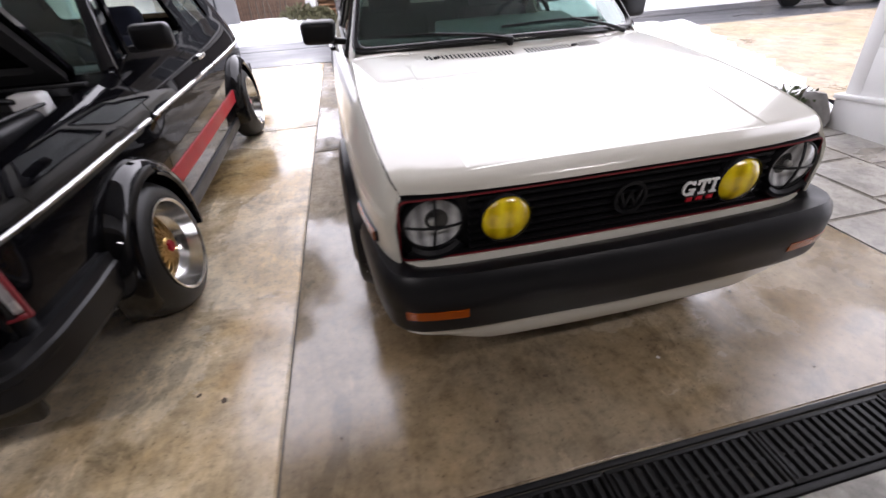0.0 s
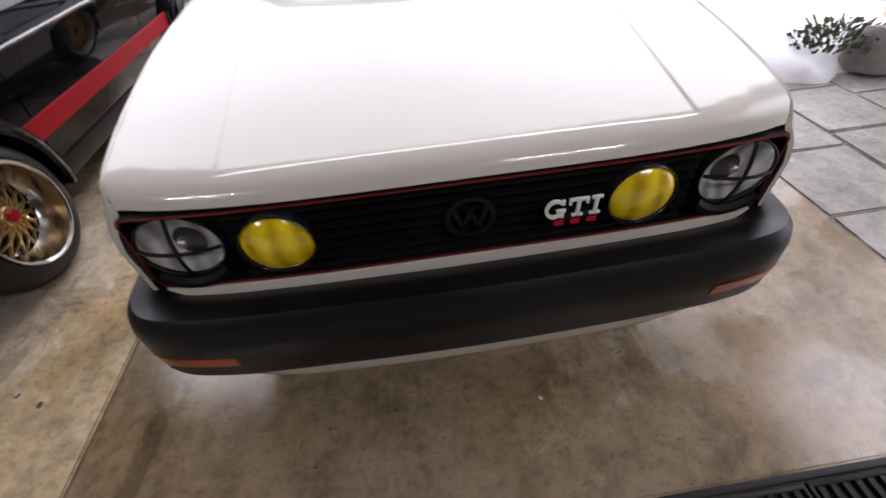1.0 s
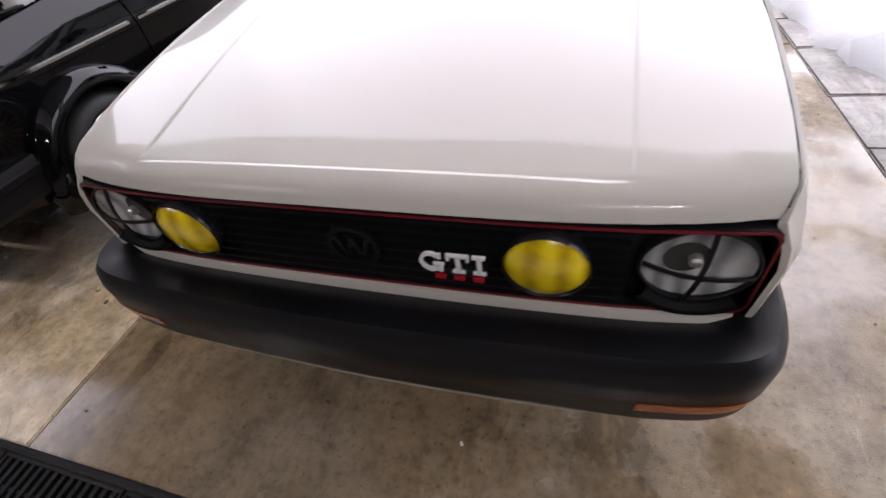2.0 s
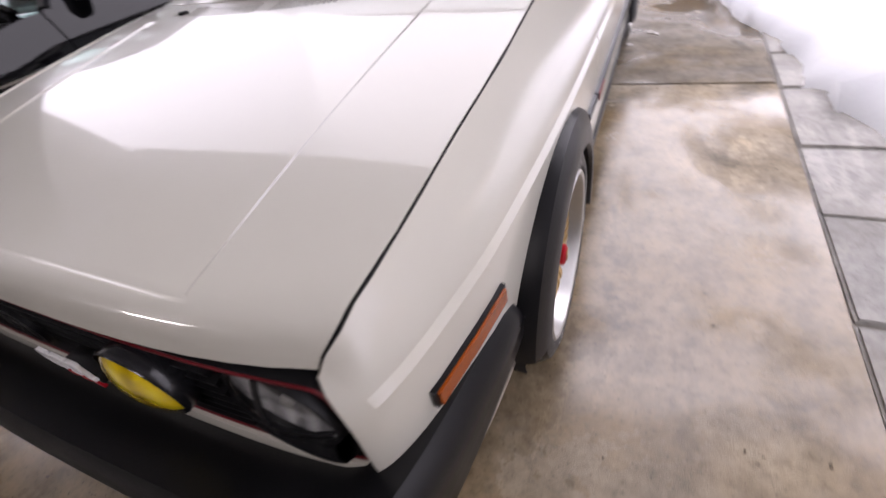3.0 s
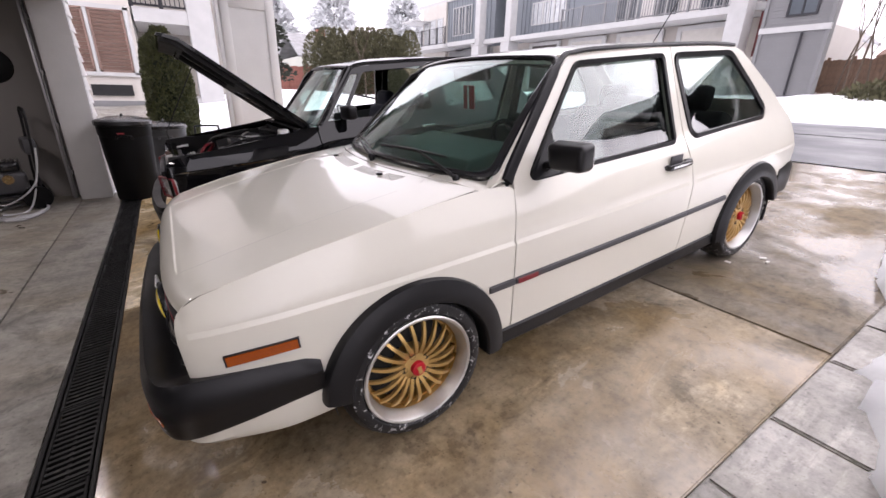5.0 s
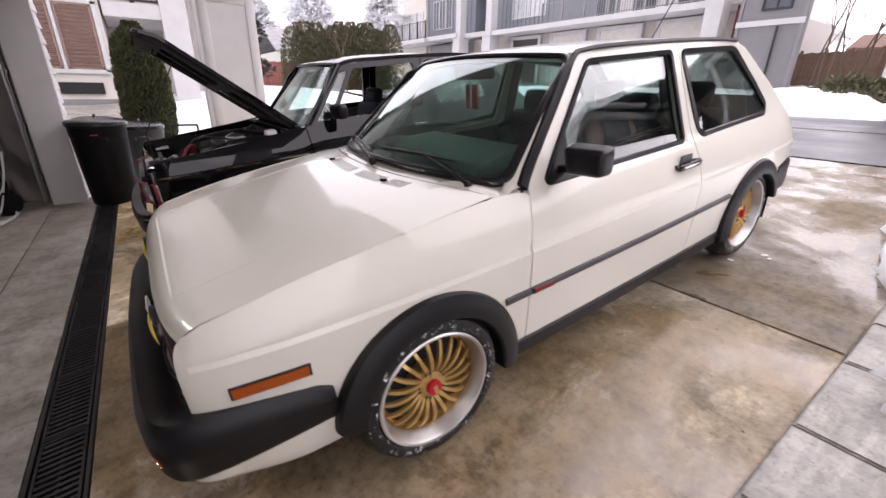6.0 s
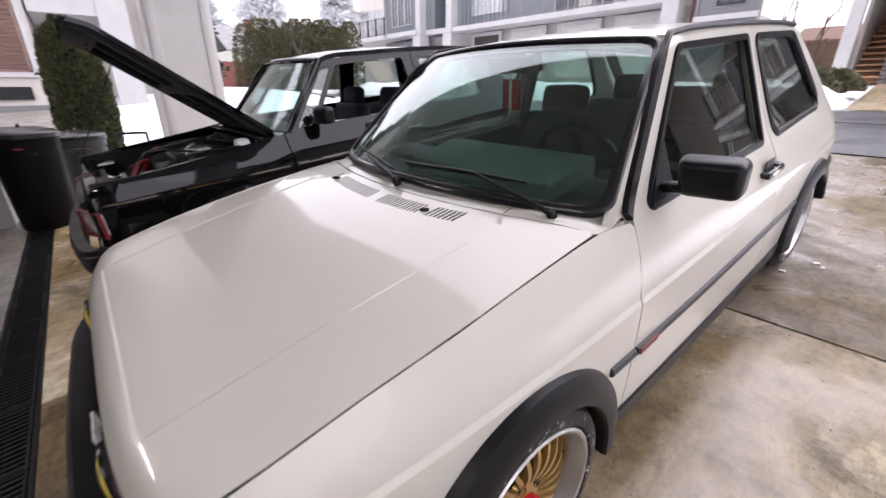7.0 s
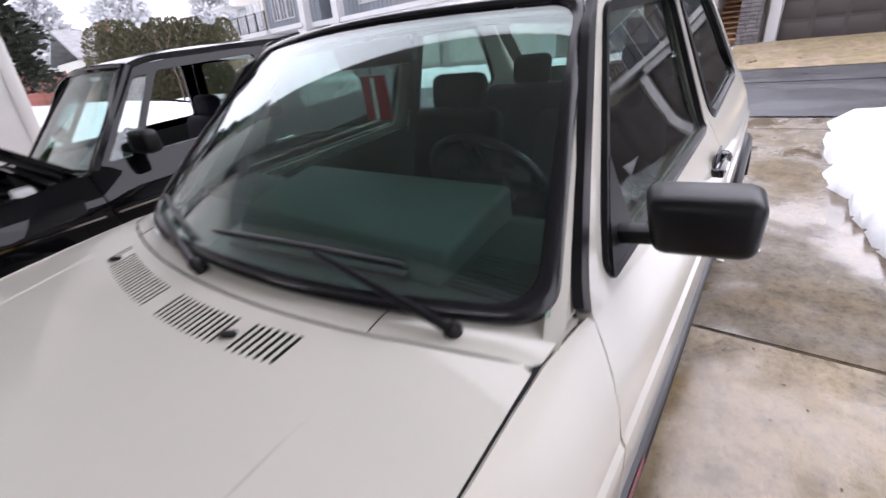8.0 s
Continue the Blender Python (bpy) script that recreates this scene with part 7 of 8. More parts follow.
def neighbour_house():
    h = empty("neighbour_house", pose(0, 0, 0), "cream house with brown louvred shutters and a porch", "house")
    part("wall", box(6.0, 6.0, 6.4, (-16.0, -4.0, 0.3)), CREAM, h, smooth=False)
    part("porch_wall", box(3.0, 3.2, 6.4, (-17.4, 0.55, 0.3)), BEIGE, h, smooth=False)
    part("base_course", box(0.06, 6.1, 0.5, (-12.98, -4.0, 0.35)), GREY_SIDING, h, smooth=False)
    part("porch_beam", box(3.0, 1.9, 0.35, (-14.5, 0.0, 2.86)), HOUSE_TRIM, h, smooth=False)
    part("porch_floor", box(3.0, 1.9, 0.22, (-14.5, 0.0, 0.72)), HOUSE_TRIM, h, smooth=False)
    part("porch_post", box(0.50, 0.62, 5.8, (-13.2, 0.62, 0.5), 0.01), HOUSE_TRIM, h, smooth=False)
    part("upper_wall", box(3.0, 1.9, 2.8, (-15.8, 0.0, 3.2)), CREAM, h, smooth=False)
    railing(h, (-13.1, -0.95, 0), (-13.1, 0.4, 0), 3.21, 0.95, 12, RAIL_DARK, 3)
    surround = part("window", join(box(0.09, 1.80, 0.10, (-12.97, -1.96, 1.47)), box(0.09, 1.80, 0.10, (-12.97, -1.96, 3.08)), box(0.09, 0.10, 1.62, (-12.97, -1.11, 1.52)), box(0.09, 0.10, 1.62, (-12.97, -2.81, 1.52)), box(0.08, 0.07, 1.55, (-12.97, -1.96, 1.55))), HOUSE_TRIM, h, smooth=False)
    for y0 in (-2.74, -1.91):
        part("shutter", join(box(0.05, 0.73, 0.05, (-12.95, y0 + 0.365, 1.57)), box(0.05, 0.73, 0.05, (-12.95, y0 + 0.365, 3.03)), box(0.05, 0.05, 1.48, (-12.95, y0 + 0.025, 1.57)), box(0.05, 0.05, 1.48, (-12.95, y0 + 0.705, 1.57))), SHUTTER, surround, "brown louvred shutter")
        for k in range(15):
            part("louvre", moved(box(0.012, 0.63, 0.085, (0, 0, -0.04)), (-12.95, y0 + 0.365, 1.67 + 0.093 * k), pose(0, 0, 0, 0, 28, 0)), SHUTTER, surround, smooth=False)
    part("vent", box(0.05, 0.9, 0.28, (-12.96, -1.75, 0.98)), DARK, h, smooth=False)
    for k in range(4):
        part("step", box(0.28, 0.9, 0.17, (-12.85 - 0.26 * k, -0.65, 0.50 + 0.13 * k)), HOUSE_TRIM, h, smooth=False)
    part("roof", box(9.5, 9.0, 0.3, (-16.4, -2.2, 6.6), 0.02), ROOF_GREY, h, smooth=False)


def terrace():
    """The long block across the street with its balconies."""
    h = empty("apartment_terrace", pose(0, 0, 0), "long misty terrace with white balconies and blue-grey walls", "building")
    y = 22.0
    part("lower_wall", box(33.0, 10, 3.7, (-24.0, y + 6.6, 1.3)), BEIGE, h, smooth=False)
    part("upper_wall", box(17.6, 8, 4.2, (-17.2, y + 5.6, 5.0)), BLUE_GREY, h, smooth=False)
    part("upper_wall", box(7.4, 8, 4.2, (-32.2, y + 5.6, 5.0)), BLUE_GREY, h, smooth=False)
    # The wall between the posts is near black: the recess's shade as colour.
    part("recess_wall", box(3.0, 7, 4.2, (-27.1, y + 7.4, 5.0)), surface("recess_shade", (0.06, 0.06, 0.065), 0.7), h, smooth=False)
    part("corner_wall", box(4.4, 8, 5.2, (-37.9, y + 5.4, 4.0)), CREAM, h, smooth=False)
    part("corner_eave", box(2.6, 2.6, 0.16, (-39.9, y + 0.8, 7.75), 0.02), HOUSE_TRIM, h, smooth=False)
    part("pale_wall", box(7.0, 9, 5.2, (-11.0, y + 5.3, 5.0)), lapped("pale_grey_render", (0.55, 0.53, 0.51)), h, smooth=False)
    part("balcony_slab", box(16.6, 2.2, 0.30, (-16.0, y + 0.9, 4.95), 0.02), HOUSE_TRIM, h, smooth=False)
    part("balcony_slab", box(4.6, 2.2, 0.34, (-31.0, y + 0.9, 5.12), 0.02), HOUSE_TRIM, h, smooth=False)
    part("balcony_slab", box(7.2, 2.2, 0.34, (-36.5, y + 0.5, 5.02), 0.02), HOUSE_TRIM, h, smooth=False)
    # Extra sheet in siding grey, added to darken the wall below the slab as shade.
    part("under_balcony", box(6.2, 0.3, 3.4, (-31.6, y + 1.40, 1.5)), GREY_SIDING, h, "grey wall piece coloured for the shade under the balcony", smooth=False)
    part("parapet", box(34.0, 8.2, 0.3, (-24.0, y + 5.6, 9.2)), HOUSE_TRIM, h, smooth=False)
    railing(h, (-39.9, y - 0.4, 0), (-33.0, y - 0.4, 0), 5.36, 1.35, 34, RAIL_DARK, 6)
    railing(h, (-19.6, y - 0.05, 0), (-8.0, y - 0.05, 0), 5.26, 1.10, 76, RAIL_MISTY, 8)
    for x in (-28.6, -24.85):
        part("post", box(0.62, 0.62, 4.4, (x, y + 0.2, 4.9), 0.02), HOUSE_TRIM, h, smooth=False)
        part("post_plinth", box(0.95, 0.95, 1.1, (x, y + 0.2, 3.85), 0.03), HOUSE_TRIM, h, smooth=False)
        part("plinth_cap", box(1.06, 1.06, 0.10, (x, y + 0.2, 4.93), 0.02), HOUSE_TRIM, h, smooth=False)
        part("lower_post", box(0.70, 0.70, 2.5, (x, y + 0.2, 1.4), 0.02), HOUSE_TRIM, h, smooth=False)
    part("recess_beam", box(3.4, 0.30, 0.34, (-26.7, y + 0.5, 5.06), 0.01), HOUSE_TRIM, h, smooth=False)
    for x in (-34.2, -33.2, -32.2, -30.4):
        house_window(h, x, y + 1.58, 6.3, 0.80, 2.2)
    for x in (-23.55, -22.45, -21.35):
        house_window(h, x, y + 1.58, 6.15, 0.95, 1.35, glass=BLIND)
    for x in (-16.0, -13.0, -10.5):
        house_window(h, x, y + (1.58 if x < -14 else 0.78), 5.4, 1.3, 2.2, glass=HOUSE_GLASS)
    for x in (-36.7, -38.0, -39.2):
        house_window(h, x, y + 1.38, 5.6, 0.95, 2.3, glass=BLIND)
    for x in np.arange(-35.4, -28.8, 0.42):
        part("wall_batten", box(0.05, 0.05, 3.7, (x, y + 1.58, 5.46)), BLUE_GREY, h, smooth=False)
    for x in np.arange(-25.2, -19.8, 0.42):
        part("wall_batten", box(0.05, 0.05, 3.7, (x, y + 1.58, 5.26)), BLUE_GREY, h, smooth=False)
    for x in (-22.4, -18.6, -14.8, -11.0):
        part("garage_opening", box(2.5, 0.2, 2.9, (x, y + 1.55, 1.75)), BROWN_DOOR if x < -20 else PALE_DOOR, h, smooth=False)
        part("garage_trim", join(box(0.24, 0.14, 3.1, (x - 1.37, y + 1.46, 1.75)), box(0.24, 0.14, 3.1, (x + 1.37, y + 1.46, 1.75)), box(2.5, 0.14, 0.22, (x, y + 1.46, 4.65))), HOUSE_TRIM, h, smooth=False)
    # white entrance with a dark red door, then the grey lap-sided corner block
    part("entrance_pier", box(0.75, 0.75, 6.5, (-8.55, y - 0.6, 1.5), 0.02), HOUSE_TRIM, h, smooth=False)
    part("entrance_door", box(1.0, 0.12, 2.4, (-7.55, y + 0.2, 3.0)), surface("dark_red_door", (0.14, 0.03, 0.03), 0.4), h, smooth=False)
    part("entrance_floor", box(2.2, 2.4, 0.3, (-7.6, y - 0.2, 2.7)), BEIGE, h, smooth=False)
    c = empty("siding_house", pose(0, 0, 0), "grey lap-sided house corner with a blue shutter", "house")
    part("core", box(2.15, 0.5, 6.8, (-5.88, 20.31, 1.4)), GREY_SIDING, c, smooth=False)
    lap_wall(c, -6.95, -4.80, 20.03, 1.5, 3.75, GREY_SIDING, 0.115)
    lap_wall(c, -6.95, -4.80, 20.03, 3.95, 8.0, GREY_SIDING, 0.115)
    part("belt_board", box(2.3, 0.10, 0.20, (-5.88, 20.0, 3.75)), HOUSE_TRIM, c, smooth=False)
    for x in (-6.95, -4.80):
        part("corner_board", box(0.12, 0.12, 6.6, (x, 20.02, 1.5)), GREY_SIDING, c, smooth=False)
    part("down_pipe", tube([(-5.55, 19.94, 1.5), (-5.55, 19.94, 3.7)], 0.04, 8), RAIL_DARK, c)
    w = house_window(c, -5.75, 20.0, 4.35, 0.85, 1.7, glass=surface("blue_shutter", (0.06, 0.075, 0.09), 0.4), trim=RAIL_DARK)
    part("roof", box(2.9, 1.6, 0.25, (-5.88, 20.5, 8.1), 0.02), ROOF_DARK, c, smooth=False)


def house_across():
    h = empty("house_across", pose(0, 0, 0), "house across the street with a brown garage door", "house")
    y, z = 18.55, 1.36
    part("wall", join(box(10.6, 5.2, 3.3, (4.7, y + 5.2, z + 2.45)), box(4.3, 7, 2.5, (7.8, y + 4.3, z)), box(0.6, 6.5, 2.5, (0.10, y + 4.0, z))), lapped("warm_taupe_wall", (0.22, 0.195, 0.165)), h, smooth=False)
    door = part("garage_door", box(4.9, 0.08, 2.3, (2.92, y + 0.25, z)), BROWN_DOOR, h, "dark brown panelled garage door", smooth=False)
    for k in range(4):
        for j in range(6):
            part("door_panel", box(0.70, 0.03, 0.46, (0.87 + 0.82 * j, y + 0.20, z + 0.06 + 0.565 * k), 0.01), BROWN_DOOR, door)
    second = part("garage_door", box(3.6, 0.08, 2.25, (7.85, y + 0.77, z)), BROWN_DOOR, h, "dark brown panelled garage door", smooth=False)
    for k in range(4):
        for j in range(4):
            part("door_panel", box(0.76, 0.03, 0.46, (6.55 + 0.87 * j, y + 0.725, z + 0.06 + 0.555 * k), 0.01), BROWN_DOOR, second)
    part("door_trim", join(box(0.30, 0.16, 2.5, (0.28, y, z)), box(0.30, 0.16, 2.5, (5.52, y, z)), box(5.54, 0.16, 0.22, (2.9, y, z + 2.3))), HOUSE_TRIM, h, smooth=False)
    pier = part("stone_pier", box(0.62, 0.5, 3.2, (-0.32, y - 0.05, z - 0.05)), GREY_BRICK, h, "grey stacked-stone pier", smooth=False)
    r = random.Random(3)
    for k in range(26):
        x0 = -0.64
        while x0 < -0.03:
            w = min(r.uniform(0.16, 0.34), -0.02 - x0)
            part("stone", box(max(0.06, w - 0.012), 0.05, 0.108, (x0 + w / 2, y - 0.31 - r.uniform(0, 0.02), z + 0.12 * k), 0.006, 1), GREY_BRICK, pier)
            x0 += w
    for k in range(13):
        part("stair_tread", box(0.68, 0.30, 0.05, (-0.98, y - 0.15 + 0.27 * k, z + 0.16 + 0.18 * k), 0.006), DECK_WOOD, h)
        part("stair_riser", box(0.66, 0.025, 0.15, (-0.98, y - 0.02 + 0.27 * k, z + 0.015 + 0.18 * k)), DECK_WOOD, h, smooth=False)
    part("stair_wall", box(0.10, 4.0, 5.0, (-1.38, y + 1.9, z)), BEIGE, h, smooth=False)
    part("white_post", box(0.34, 0.34, 5.4, (-1.62, y - 0.25, z), 0.01), HOUSE_TRIM, h, smooth=False)
    house_window(h, -1.0, y + 3.6, z + 2.5, 0.6, 1.3)
    part("balcony_slab", box(7.7, 2.9, 0.20, (3.2, y + 1.2, z + 2.57), 0.02), HOUSE_TRIM, h, smooth=False)
    railing(h, (-0.5, y - 0.15, 0), (6.9, y - 0.15, 0), z + 2.82, 1.0, 44, RAIL_DARK, 6)
    for x in (-0.4, 3.2, 6.8):
        part("balcony_post", box(0.15, 0.15, 3.1, (x, y + 0.1, z + 2.8), 0.01), HOUSE_TRIM, h, smooth=False)
    part("balcony_beam", box(7.7, 0.22, 0.20, (3.2, y + 0.1, z + 5.82), 0.01), HOUSE_TRIM, h, smooth=False)
    for x in (1.0, 3.4, 5.8):
        house_window(h, x, y + 2.58, z + 2.95, 1.7, 2.1)
    part("stair_back", box(0.8, 0.1, 5.0, (-1.0, y + 3.8, z)), CREAM, h, smooth=False)
    gable_roof(h, -0.6, 10.0, y, y + 7.8, z + 6.25, 1.6, ROOF_DARK, "x")


def far_house(name, x0, x1, y0, y1, z0, z1, rise, wall_mat, roof_mat, label, along="x", chimney=None):
    h = empty(name, pose(0, 0, 0), label, "house")
    part("wall", box(x1 - x0, y1 - y0, z1 - z0, ((x0 + x1) / 2, (y0 + y1) / 2, z0)), wall_mat, h, smooth=False)
    roof = gable_roof(h, x0, x1, y0, y1, z1 + 0.05, rise, roof_mat, along)
    if chimney:
        part("chimney", box(0.6, 0.7, 1.5, chimney), BRICK_RED, roof, smooth=False)
        part("chimney_cap", box(0.72, 0.82, 0.12, (chimney[0], chimney[1], chimney[2] + 1.5)), ROOF_DARK, roof, smooth=False)
    return h


def tall_house():
    h = empty("taupe_house", pose(0, 0, 0), "three-storey taupe house with paired windows and dark roof", "house")
    part("wall", box(9.5, 13.2, 6.3, (15.3, 21.2, 1.35)), TAUPE, h, smooth=False)
    for zz in (3.95, 5.9):
        for yy in (16.0, 18.5, 21.0, 23.5, 26.0):
            for dy in (-0.5, 0.5):
                house_window(h, 10.53, yy + dy, zz, 0.85, 1.35, face="x", glass=TEAL_PANE, trim=RAIL_DARK)
        for xx in (12.2, 15.0, 18.0):
            for dx in (-0.5, 0.5):
                house_window(h, xx + dx, 14.57, zz, 0.85, 1.35, glass=TEAL_PANE, trim=RAIL_DARK)
    part("belt_board", join(box(9.6, 0.06, 0.22, (15.3, 14.58, 3.55)), box(0.06, 13.3, 0.22, (10.53, 21.2, 3.55))), HOUSE_TRIM, h, smooth=False)
    part("gutter", join(box(10.3, 0.14, 0.14, (15.3, 14.16, 7.56)), box(0.14, 14.1, 0.14, (10.12, 21.2, 7.56))), HOUSE_TRIM, h, smooth=False)
    part("garage_door", box(4.6, 0.08, 2.2, (14.0, 14.57, 1.4)), BROWN_DOOR, h, smooth=False)
    gable_roof(h, 10.55, 20.05, 14.6, 27.8, 7.70, 1.3, ROOF_DARK, "x")


neighbour_house()
terrace()
house_across()
tall_house()
far_house("bungalow", -44, -37, 9.9, 17.4, 1.0, 3.9, 2.0, lapped("pale_green_wall", (0.45, 0.46, 0.40)), ROOF_GREY, "low bungalow with a grey roof and brick chimney", "y", (-39.6, 12.4, 4.8))
far_house("white_house", -15.6, -11.7, 44, 52, 1.5, 6.0, 1.8, CREAM, ROOF_GREY, "distant white house with a grey gable roof", "y")
far_house("shed", -5.4, -2.4, 30.5, 34, 1.6, 3.5, 0.8, FENCE_BROWN, surface("rust_roof", (0.20, 0.12, 0.09), 0.8), "brown shed behind the fence", "x")
right_house = far_house("side_house", 15.5, 24, 2.6, 13.9, 0.4, 6.2, 2.6, TAUPE, ROOF_DARK, "two-storey taupe house with a dark roof", "y")
for yy in (4.6, 6.2, 7.8, 11.0, 12.6):
    for zz in (1.6, 4.0):

        m = part("window", moved(join(box(1.14, 0.09, 0.07, (0, 0, -0.07)), box(1.14, 0.09, 0.07, (0, 0, 1.4)), box(0.07, 0.09, 1.4, (-0.535, 0, 0)), box(0.07, 0.09, 1.4, (0.535, 0, 0)), box(0.05, 0.08, 1.4, (0, 0, 0))), (15.46, yy, zz), pose(0, 0, 0, 0, 0, -90)), HOUSE_TRIM, right_house, smooth=False)
        part("glass", moved(box(1.0, 0.03, 1.4), (15.46, yy, zz), pose(0, 0, 0, 0, 0, -90)), TEAL_PANE, m, smooth=False)


def fence(x0, y0, x1, y1, z, h, n, material, label):
    f = empty("fence", pose(0, 0, 0), label, "fence")
    a, b = Vector((x0, y0, 0)), Vector((x1, y1, 0))
    d = (b - a).length / n
    turn = pose(0, 0, 0, 0, 0, math.degrees(math.atan2(y1 - y0, x1 - x0)))
    data = None
    for k in range(n):
        p = a.lerp(b, (k + 0.5) / n)
        if data is None:
            ob = part("board", box(d * 0.95, 0.03, h), material, f, smooth=False)
            data = ob.data
        else:
            ob = new("board", data)
            ob.parent = f
        ob.matrix_local = Matrix.Translation((p.x, p.y, z + 0.02 * ((k * 7) % 3))) @ turn
    for k in range(0, n + 1, max(1, n // 6)):
        p = a.lerp(b, k / n)
        part("post", box(0.12, 0.12, h + 0.15, (p.x, p.y, z)), material, f, smooth=False)
    return f


fence(-9.3, 29.0, -2.0, 27.0, 1.70, 1.55, 40, FENCE_BROWN, "brown board fence behind the snow")
fence(-33.0, 5.0, -27.0, 12.5, 1.0, 1.75, 40, FENCE_RED, "red-brown board fence beyond the snow")


def hedge_row(x0, y0, x1, y1, n, z, h, r, seed, label):
    t = empty("hedge", pose(0, 0, 0), label, "hedge")
    rg = random.Random(seed)
    for k in range(n):
        x, y = x0 + (x1 - x0) * k / (n - 1), y0 + (y1 - y0) * k / (n - 1)
        hh = h * rg.uniform(0.90, 1.06)
        rr = r * rg.uniform(0.85, 1.15)

        def place(q):
            a, s = q.uniform(0, 6.283), q.random()
            rad = rr * (1 - s**5 * 0.75) * (1 - 0.35 * q.random() ** 2)
            return Vector((x + rad * math.cos(a), y + rad * math.sin(a), z + s * hh)), Vector((math.cos(a), math.sin(a), 0.8)).normalized()

        leaf_part("bush", leaf_cloud(2600, place, 0.15, seed + k), GREEN_DARK, t)
    return t


hedge_row(-29.6, 8.9, -26.2, 14.4, 18, 1.0, 4.0, 0.85, 40, "tall uneven evergreen hedge in the mist")


def bare_tree(x, y, z, h, seed, spread=0.5, material=None, label="bare leafless young tree", r0=0.05):
    t = empty("bare_tree", pose(x, y, z), label, "tree")
    rg = random.Random(seed)
    bms = []

    def grow(p, d, length, r, depth):
        pts = [p]
        for _ in range(4):
            d = (d + Vector((rg.uniform(-0.15, 0.15), rg.uniform(-0.15, 0.15), 0.04))).normalized()
            pts.append(pts[-1] + d * length / 4)
        bms.append(tube(pts, lambda i: max(0.004, r * (1 - 0.14 * i)), 5))
        if depth:
            for k in range(3):
                q = pts[2 + k % 3] if depth > 1 else pts[1 + k]
                nd = (d + Vector((rg.uniform(-1, 1), rg.uniform(-1, 1), rg.uniform(0.0, 0.5))) * spread).normalized()
                grow(q, nd, length * 0.62, r * 0.5, depth - 1)

    grow(Vector((0, 0, -0.1)), Vector((0, 0, 1)), h * 0.62, r0, 3)
    part("trunk", bms[0], material or BARK, t)
    part("branch_work", join(*bms[1:]), material or BARK, t)
    return t


bare_tree(-22.0, 9.3, 0.9, 3.9, 3, 0.7)
for k, (x, y, h) in enumerate(((-4.0, 20.6, 4.6), (-3.5, 21.2, 5.4), (-3.1, 20.4, 4.4), (-4.5, 21.5, 5.0))):
    bare_tree(x, y, 1.35, h, 50 + k, 0.35, r0=0.04)
for x in (-3.75, -2.8):
    tagged(part("stake", tube([(x, 20.5, 1.2), (x + 0.1, 20.5, 3.6)], 0.035, 6), BARK), "wooden stake beside the young trees", "stake", "tree stakes")


def evergreen(x, y, z, h, r, seed, material, label, count=5000, leaf=0.55):
    t = empty("evergreen_tree", pose(x, y, z), label, "tree")
    part("trunk", tube([(0, 0, -0.2), (0.1, 0, h * 0.5), (0, 0, h * 0.97)], lambda i: 0.3 - 0.13 * i, 8), BARK, t)

    def place(q):
        s = q.random() ** 0.8
        tier = 0.72 + 0.28 * abs(math.sin(s * 17 + 1))
        a = q.uniform(0, 6.283)
        rad = r * (1 - s) ** 0.8 * tier * math.sqrt(q.random()) * (1 + 0.35 * noise.noise(Vector((math.cos(a) * 1.5, math.sin(a) * 1.5, s * 6 + seed))))
        return Vector((rad * math.cos(a), rad * math.sin(a), h * (0.08 + 0.92 * s))), Vector((math.cos(a), math.sin(a), -0.2)).normalized()

    leaf_part("crown", leaf_cloud(count, place, leaf, seed), material, t)
    return t


# Mist haze is put into this foliage colour; the far trees stay pale.
MIST_GREEN = surface("mist_paled_foliage", (0.62, 0.63, 0.64), 0.9, var=0.06, scale=0.5, bump=0)
evergreen(-19.0, 2.45, 0.9, 9.0, 2.0, 60, surface("dark_needles", (0.030, 0.036, 0.024), 0.8, var=0.4, scale=4, bump=0), "dark evergreen tree beyond the column", 26000, 0.22)
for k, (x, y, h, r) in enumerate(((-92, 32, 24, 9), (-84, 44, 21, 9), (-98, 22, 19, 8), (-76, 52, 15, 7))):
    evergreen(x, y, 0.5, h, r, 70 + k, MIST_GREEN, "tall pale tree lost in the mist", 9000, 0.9)


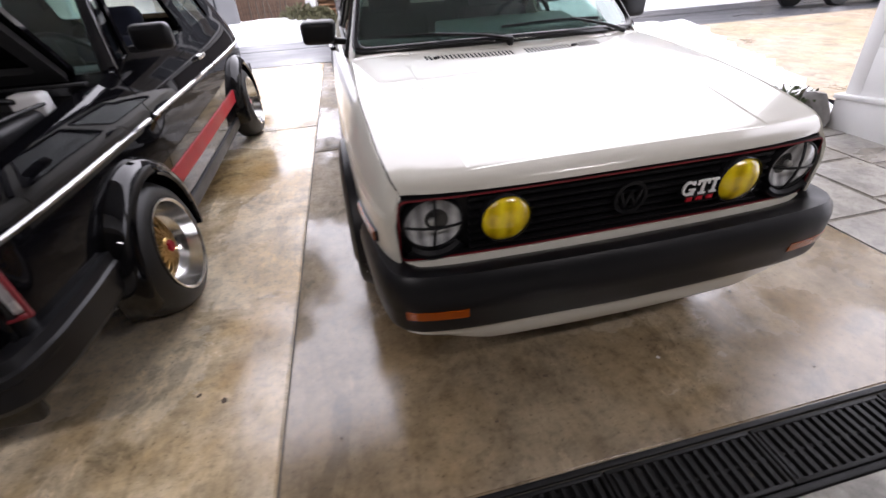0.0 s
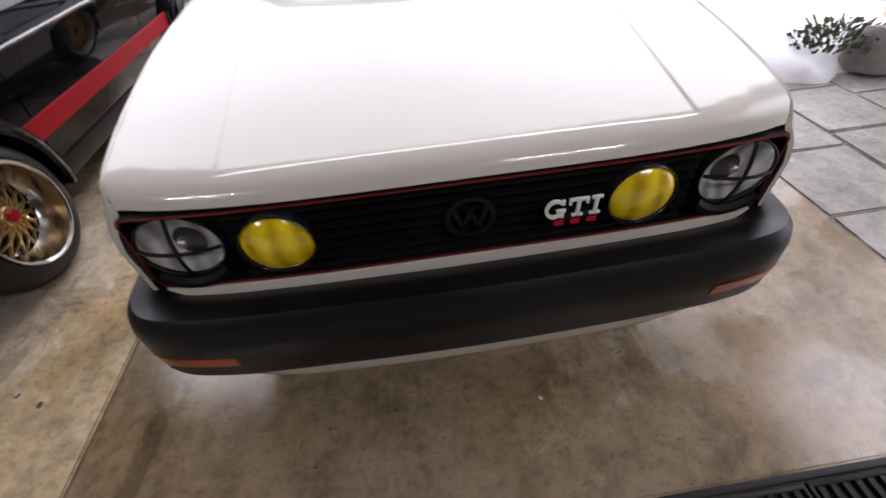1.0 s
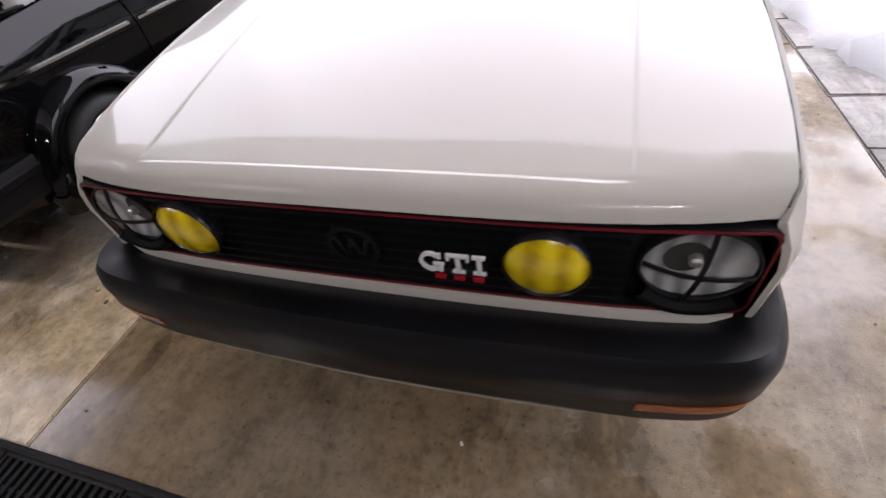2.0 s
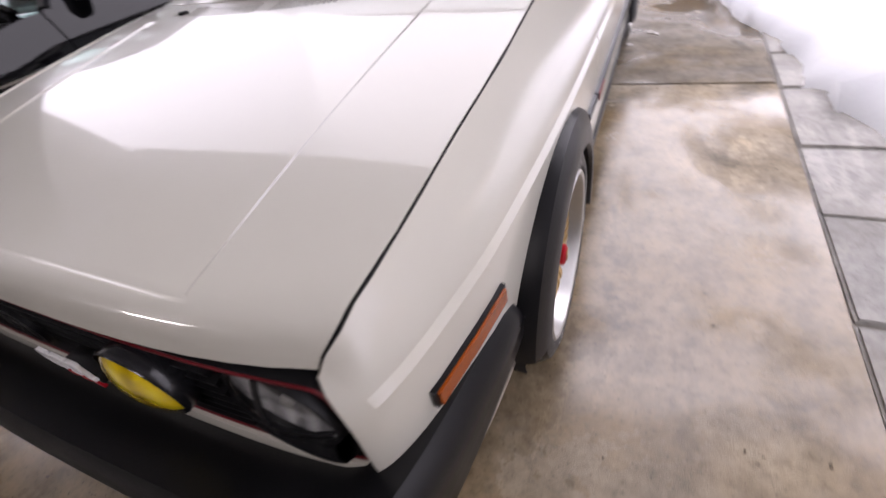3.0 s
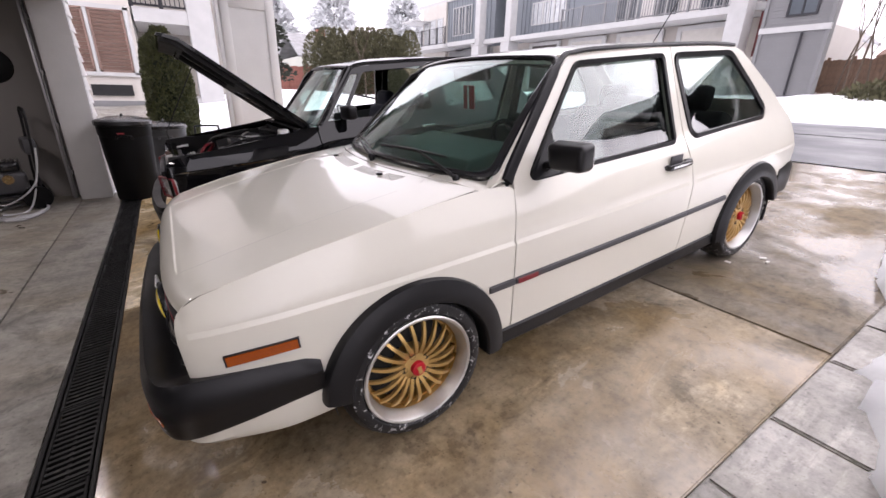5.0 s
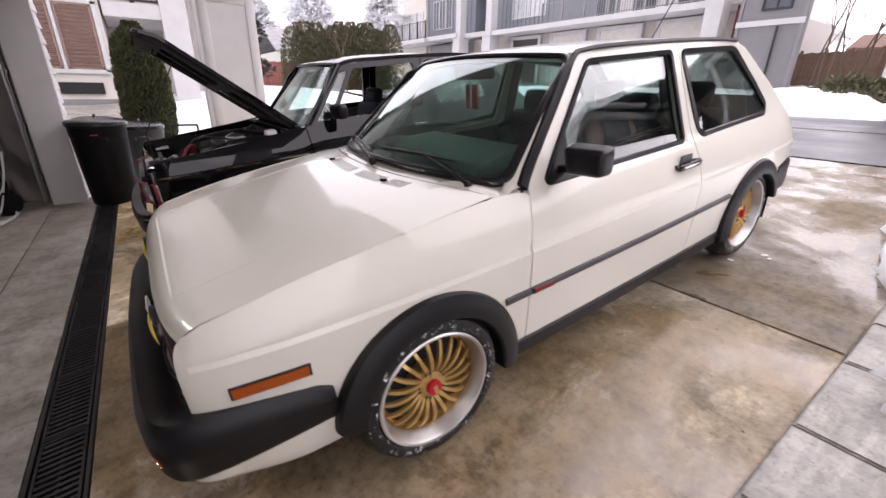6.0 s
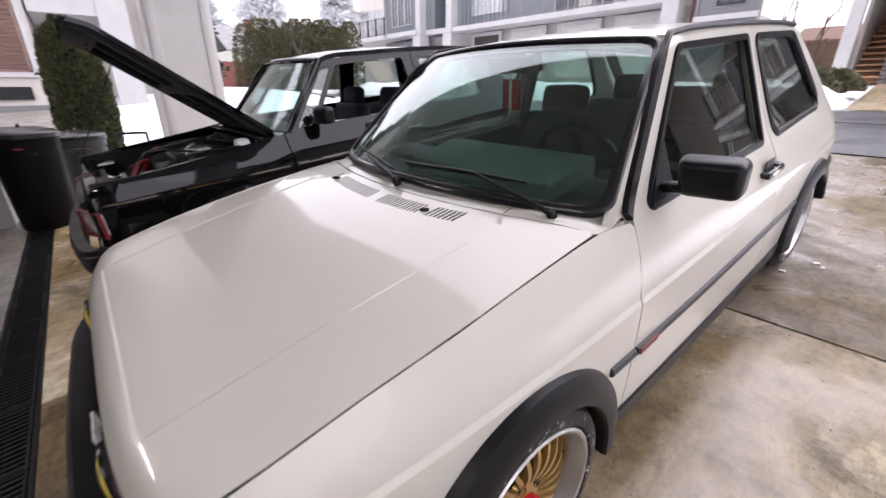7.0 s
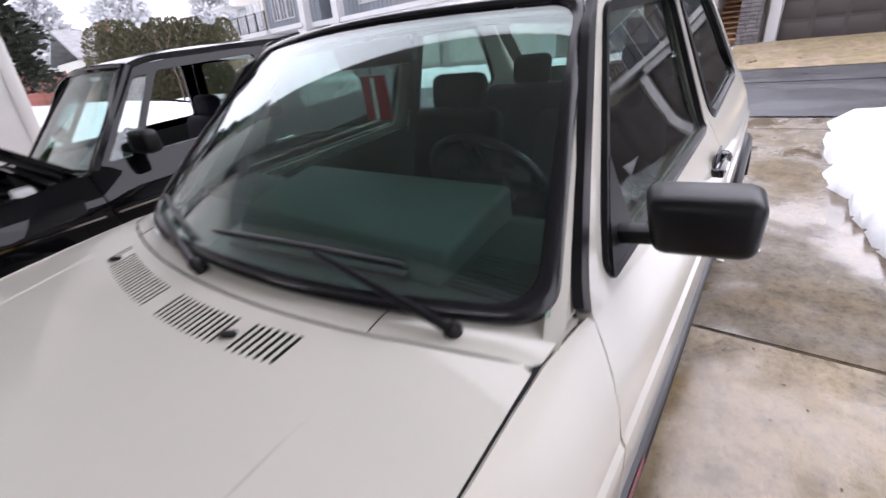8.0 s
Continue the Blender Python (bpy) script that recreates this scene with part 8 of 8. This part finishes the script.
def low_bush(x, y, z, r, h, seed):
    t = empty("bush", pose(x, y, z), "low dark green bush rising from the snow", "bush")

    def place(q):
        a, b = q.uniform(0, 6.283), q.random()
        rad = r * math.sqrt(q.random())
        return Vector((rad * math.cos(a), 0.6 * rad * math.sin(a), h * (1 - (rad / r) ** 2) * b)), Vector((math.cos(a), math.sin(a), 1)).normalized()

    leaf_part("leaves", leaf_cloud(2500, place, 0.14, seed), GREEN_DARK, t)


low_bush(-1.9, 15.3, 1.10, 0.95, 0.72, 81)
low_bush(-1.2, 15.6, 1.15, 0.6, 0.55, 82)


def parked_car(m):
    c = empty("parked_car", m, "dark parked car on the driveway next door", "car")
    body = panel([(-2.0, 0.30), (-1.95, 0.75), (-1.1, 0.92), (-0.5, 1.40), (1.1, 1.42), (1.8, 0.98), (2.05, 0.90), (2.05, 0.30), (1.65, 0.30)] + arc(1.3, 0.30, 0.36, 0, 180, 14) + [(0.9, 0.30), (-0.9, 0.30)] + arc(-1.3, 0.30, 0.36, 0, 180, 14) + [(-1.7, 0.30)], lambda y, z: (0.85 - 0.25 * max(0, z - 0.92), y, z), (-1.7, 0, 0), step=0.2)
    part("body", body, BLACK_PAINT, c)
    for s in (-1, 1):
        for y in (-1.3, 1.3):
            w = part("wheel", moved(lathe([(0.0, 0.0), (0.19, 0.0), (0.20, 0.015), (0.30, 0.01), (0.325, -0.03), (0.325, -0.17), (0.25, -0.19), (0.0, -0.19)], 32), (0.0, 0.0, 0.0), Matrix.Diagonal((s, 1, 1, 1))), RUBBER_DRY, c)
            w.location = (s * 0.86, y, 0.325)
            part("rim", moved(lathe([(0.0, 0.012), (0.05, 0.01), (0.17, 0.004), (0.20, 0.016)], 24), (0, 0, 0), Matrix.Diagonal((s, 1, 1, 1))), POLISHED, w)


parked_car(pose(12.45, 7.9, ground_height(11.6, 7.2) + 0.02, 0, 0, 78))

# lapped boards on the house front beside the opening, thick edge down
k = 0
while k * 0.165 < 5.4:
    board = moved(box(0.46, 0.018, 0.185, (0, 0, 0), 0.002), (-5.245, -1.452, GARAGE_Z + 0.02 + 0.165 * k), pose(0, 0, 0, 8, 0, 0))
    part("siding_board", board, WHITE_WALL, lap_front)
    k += 1
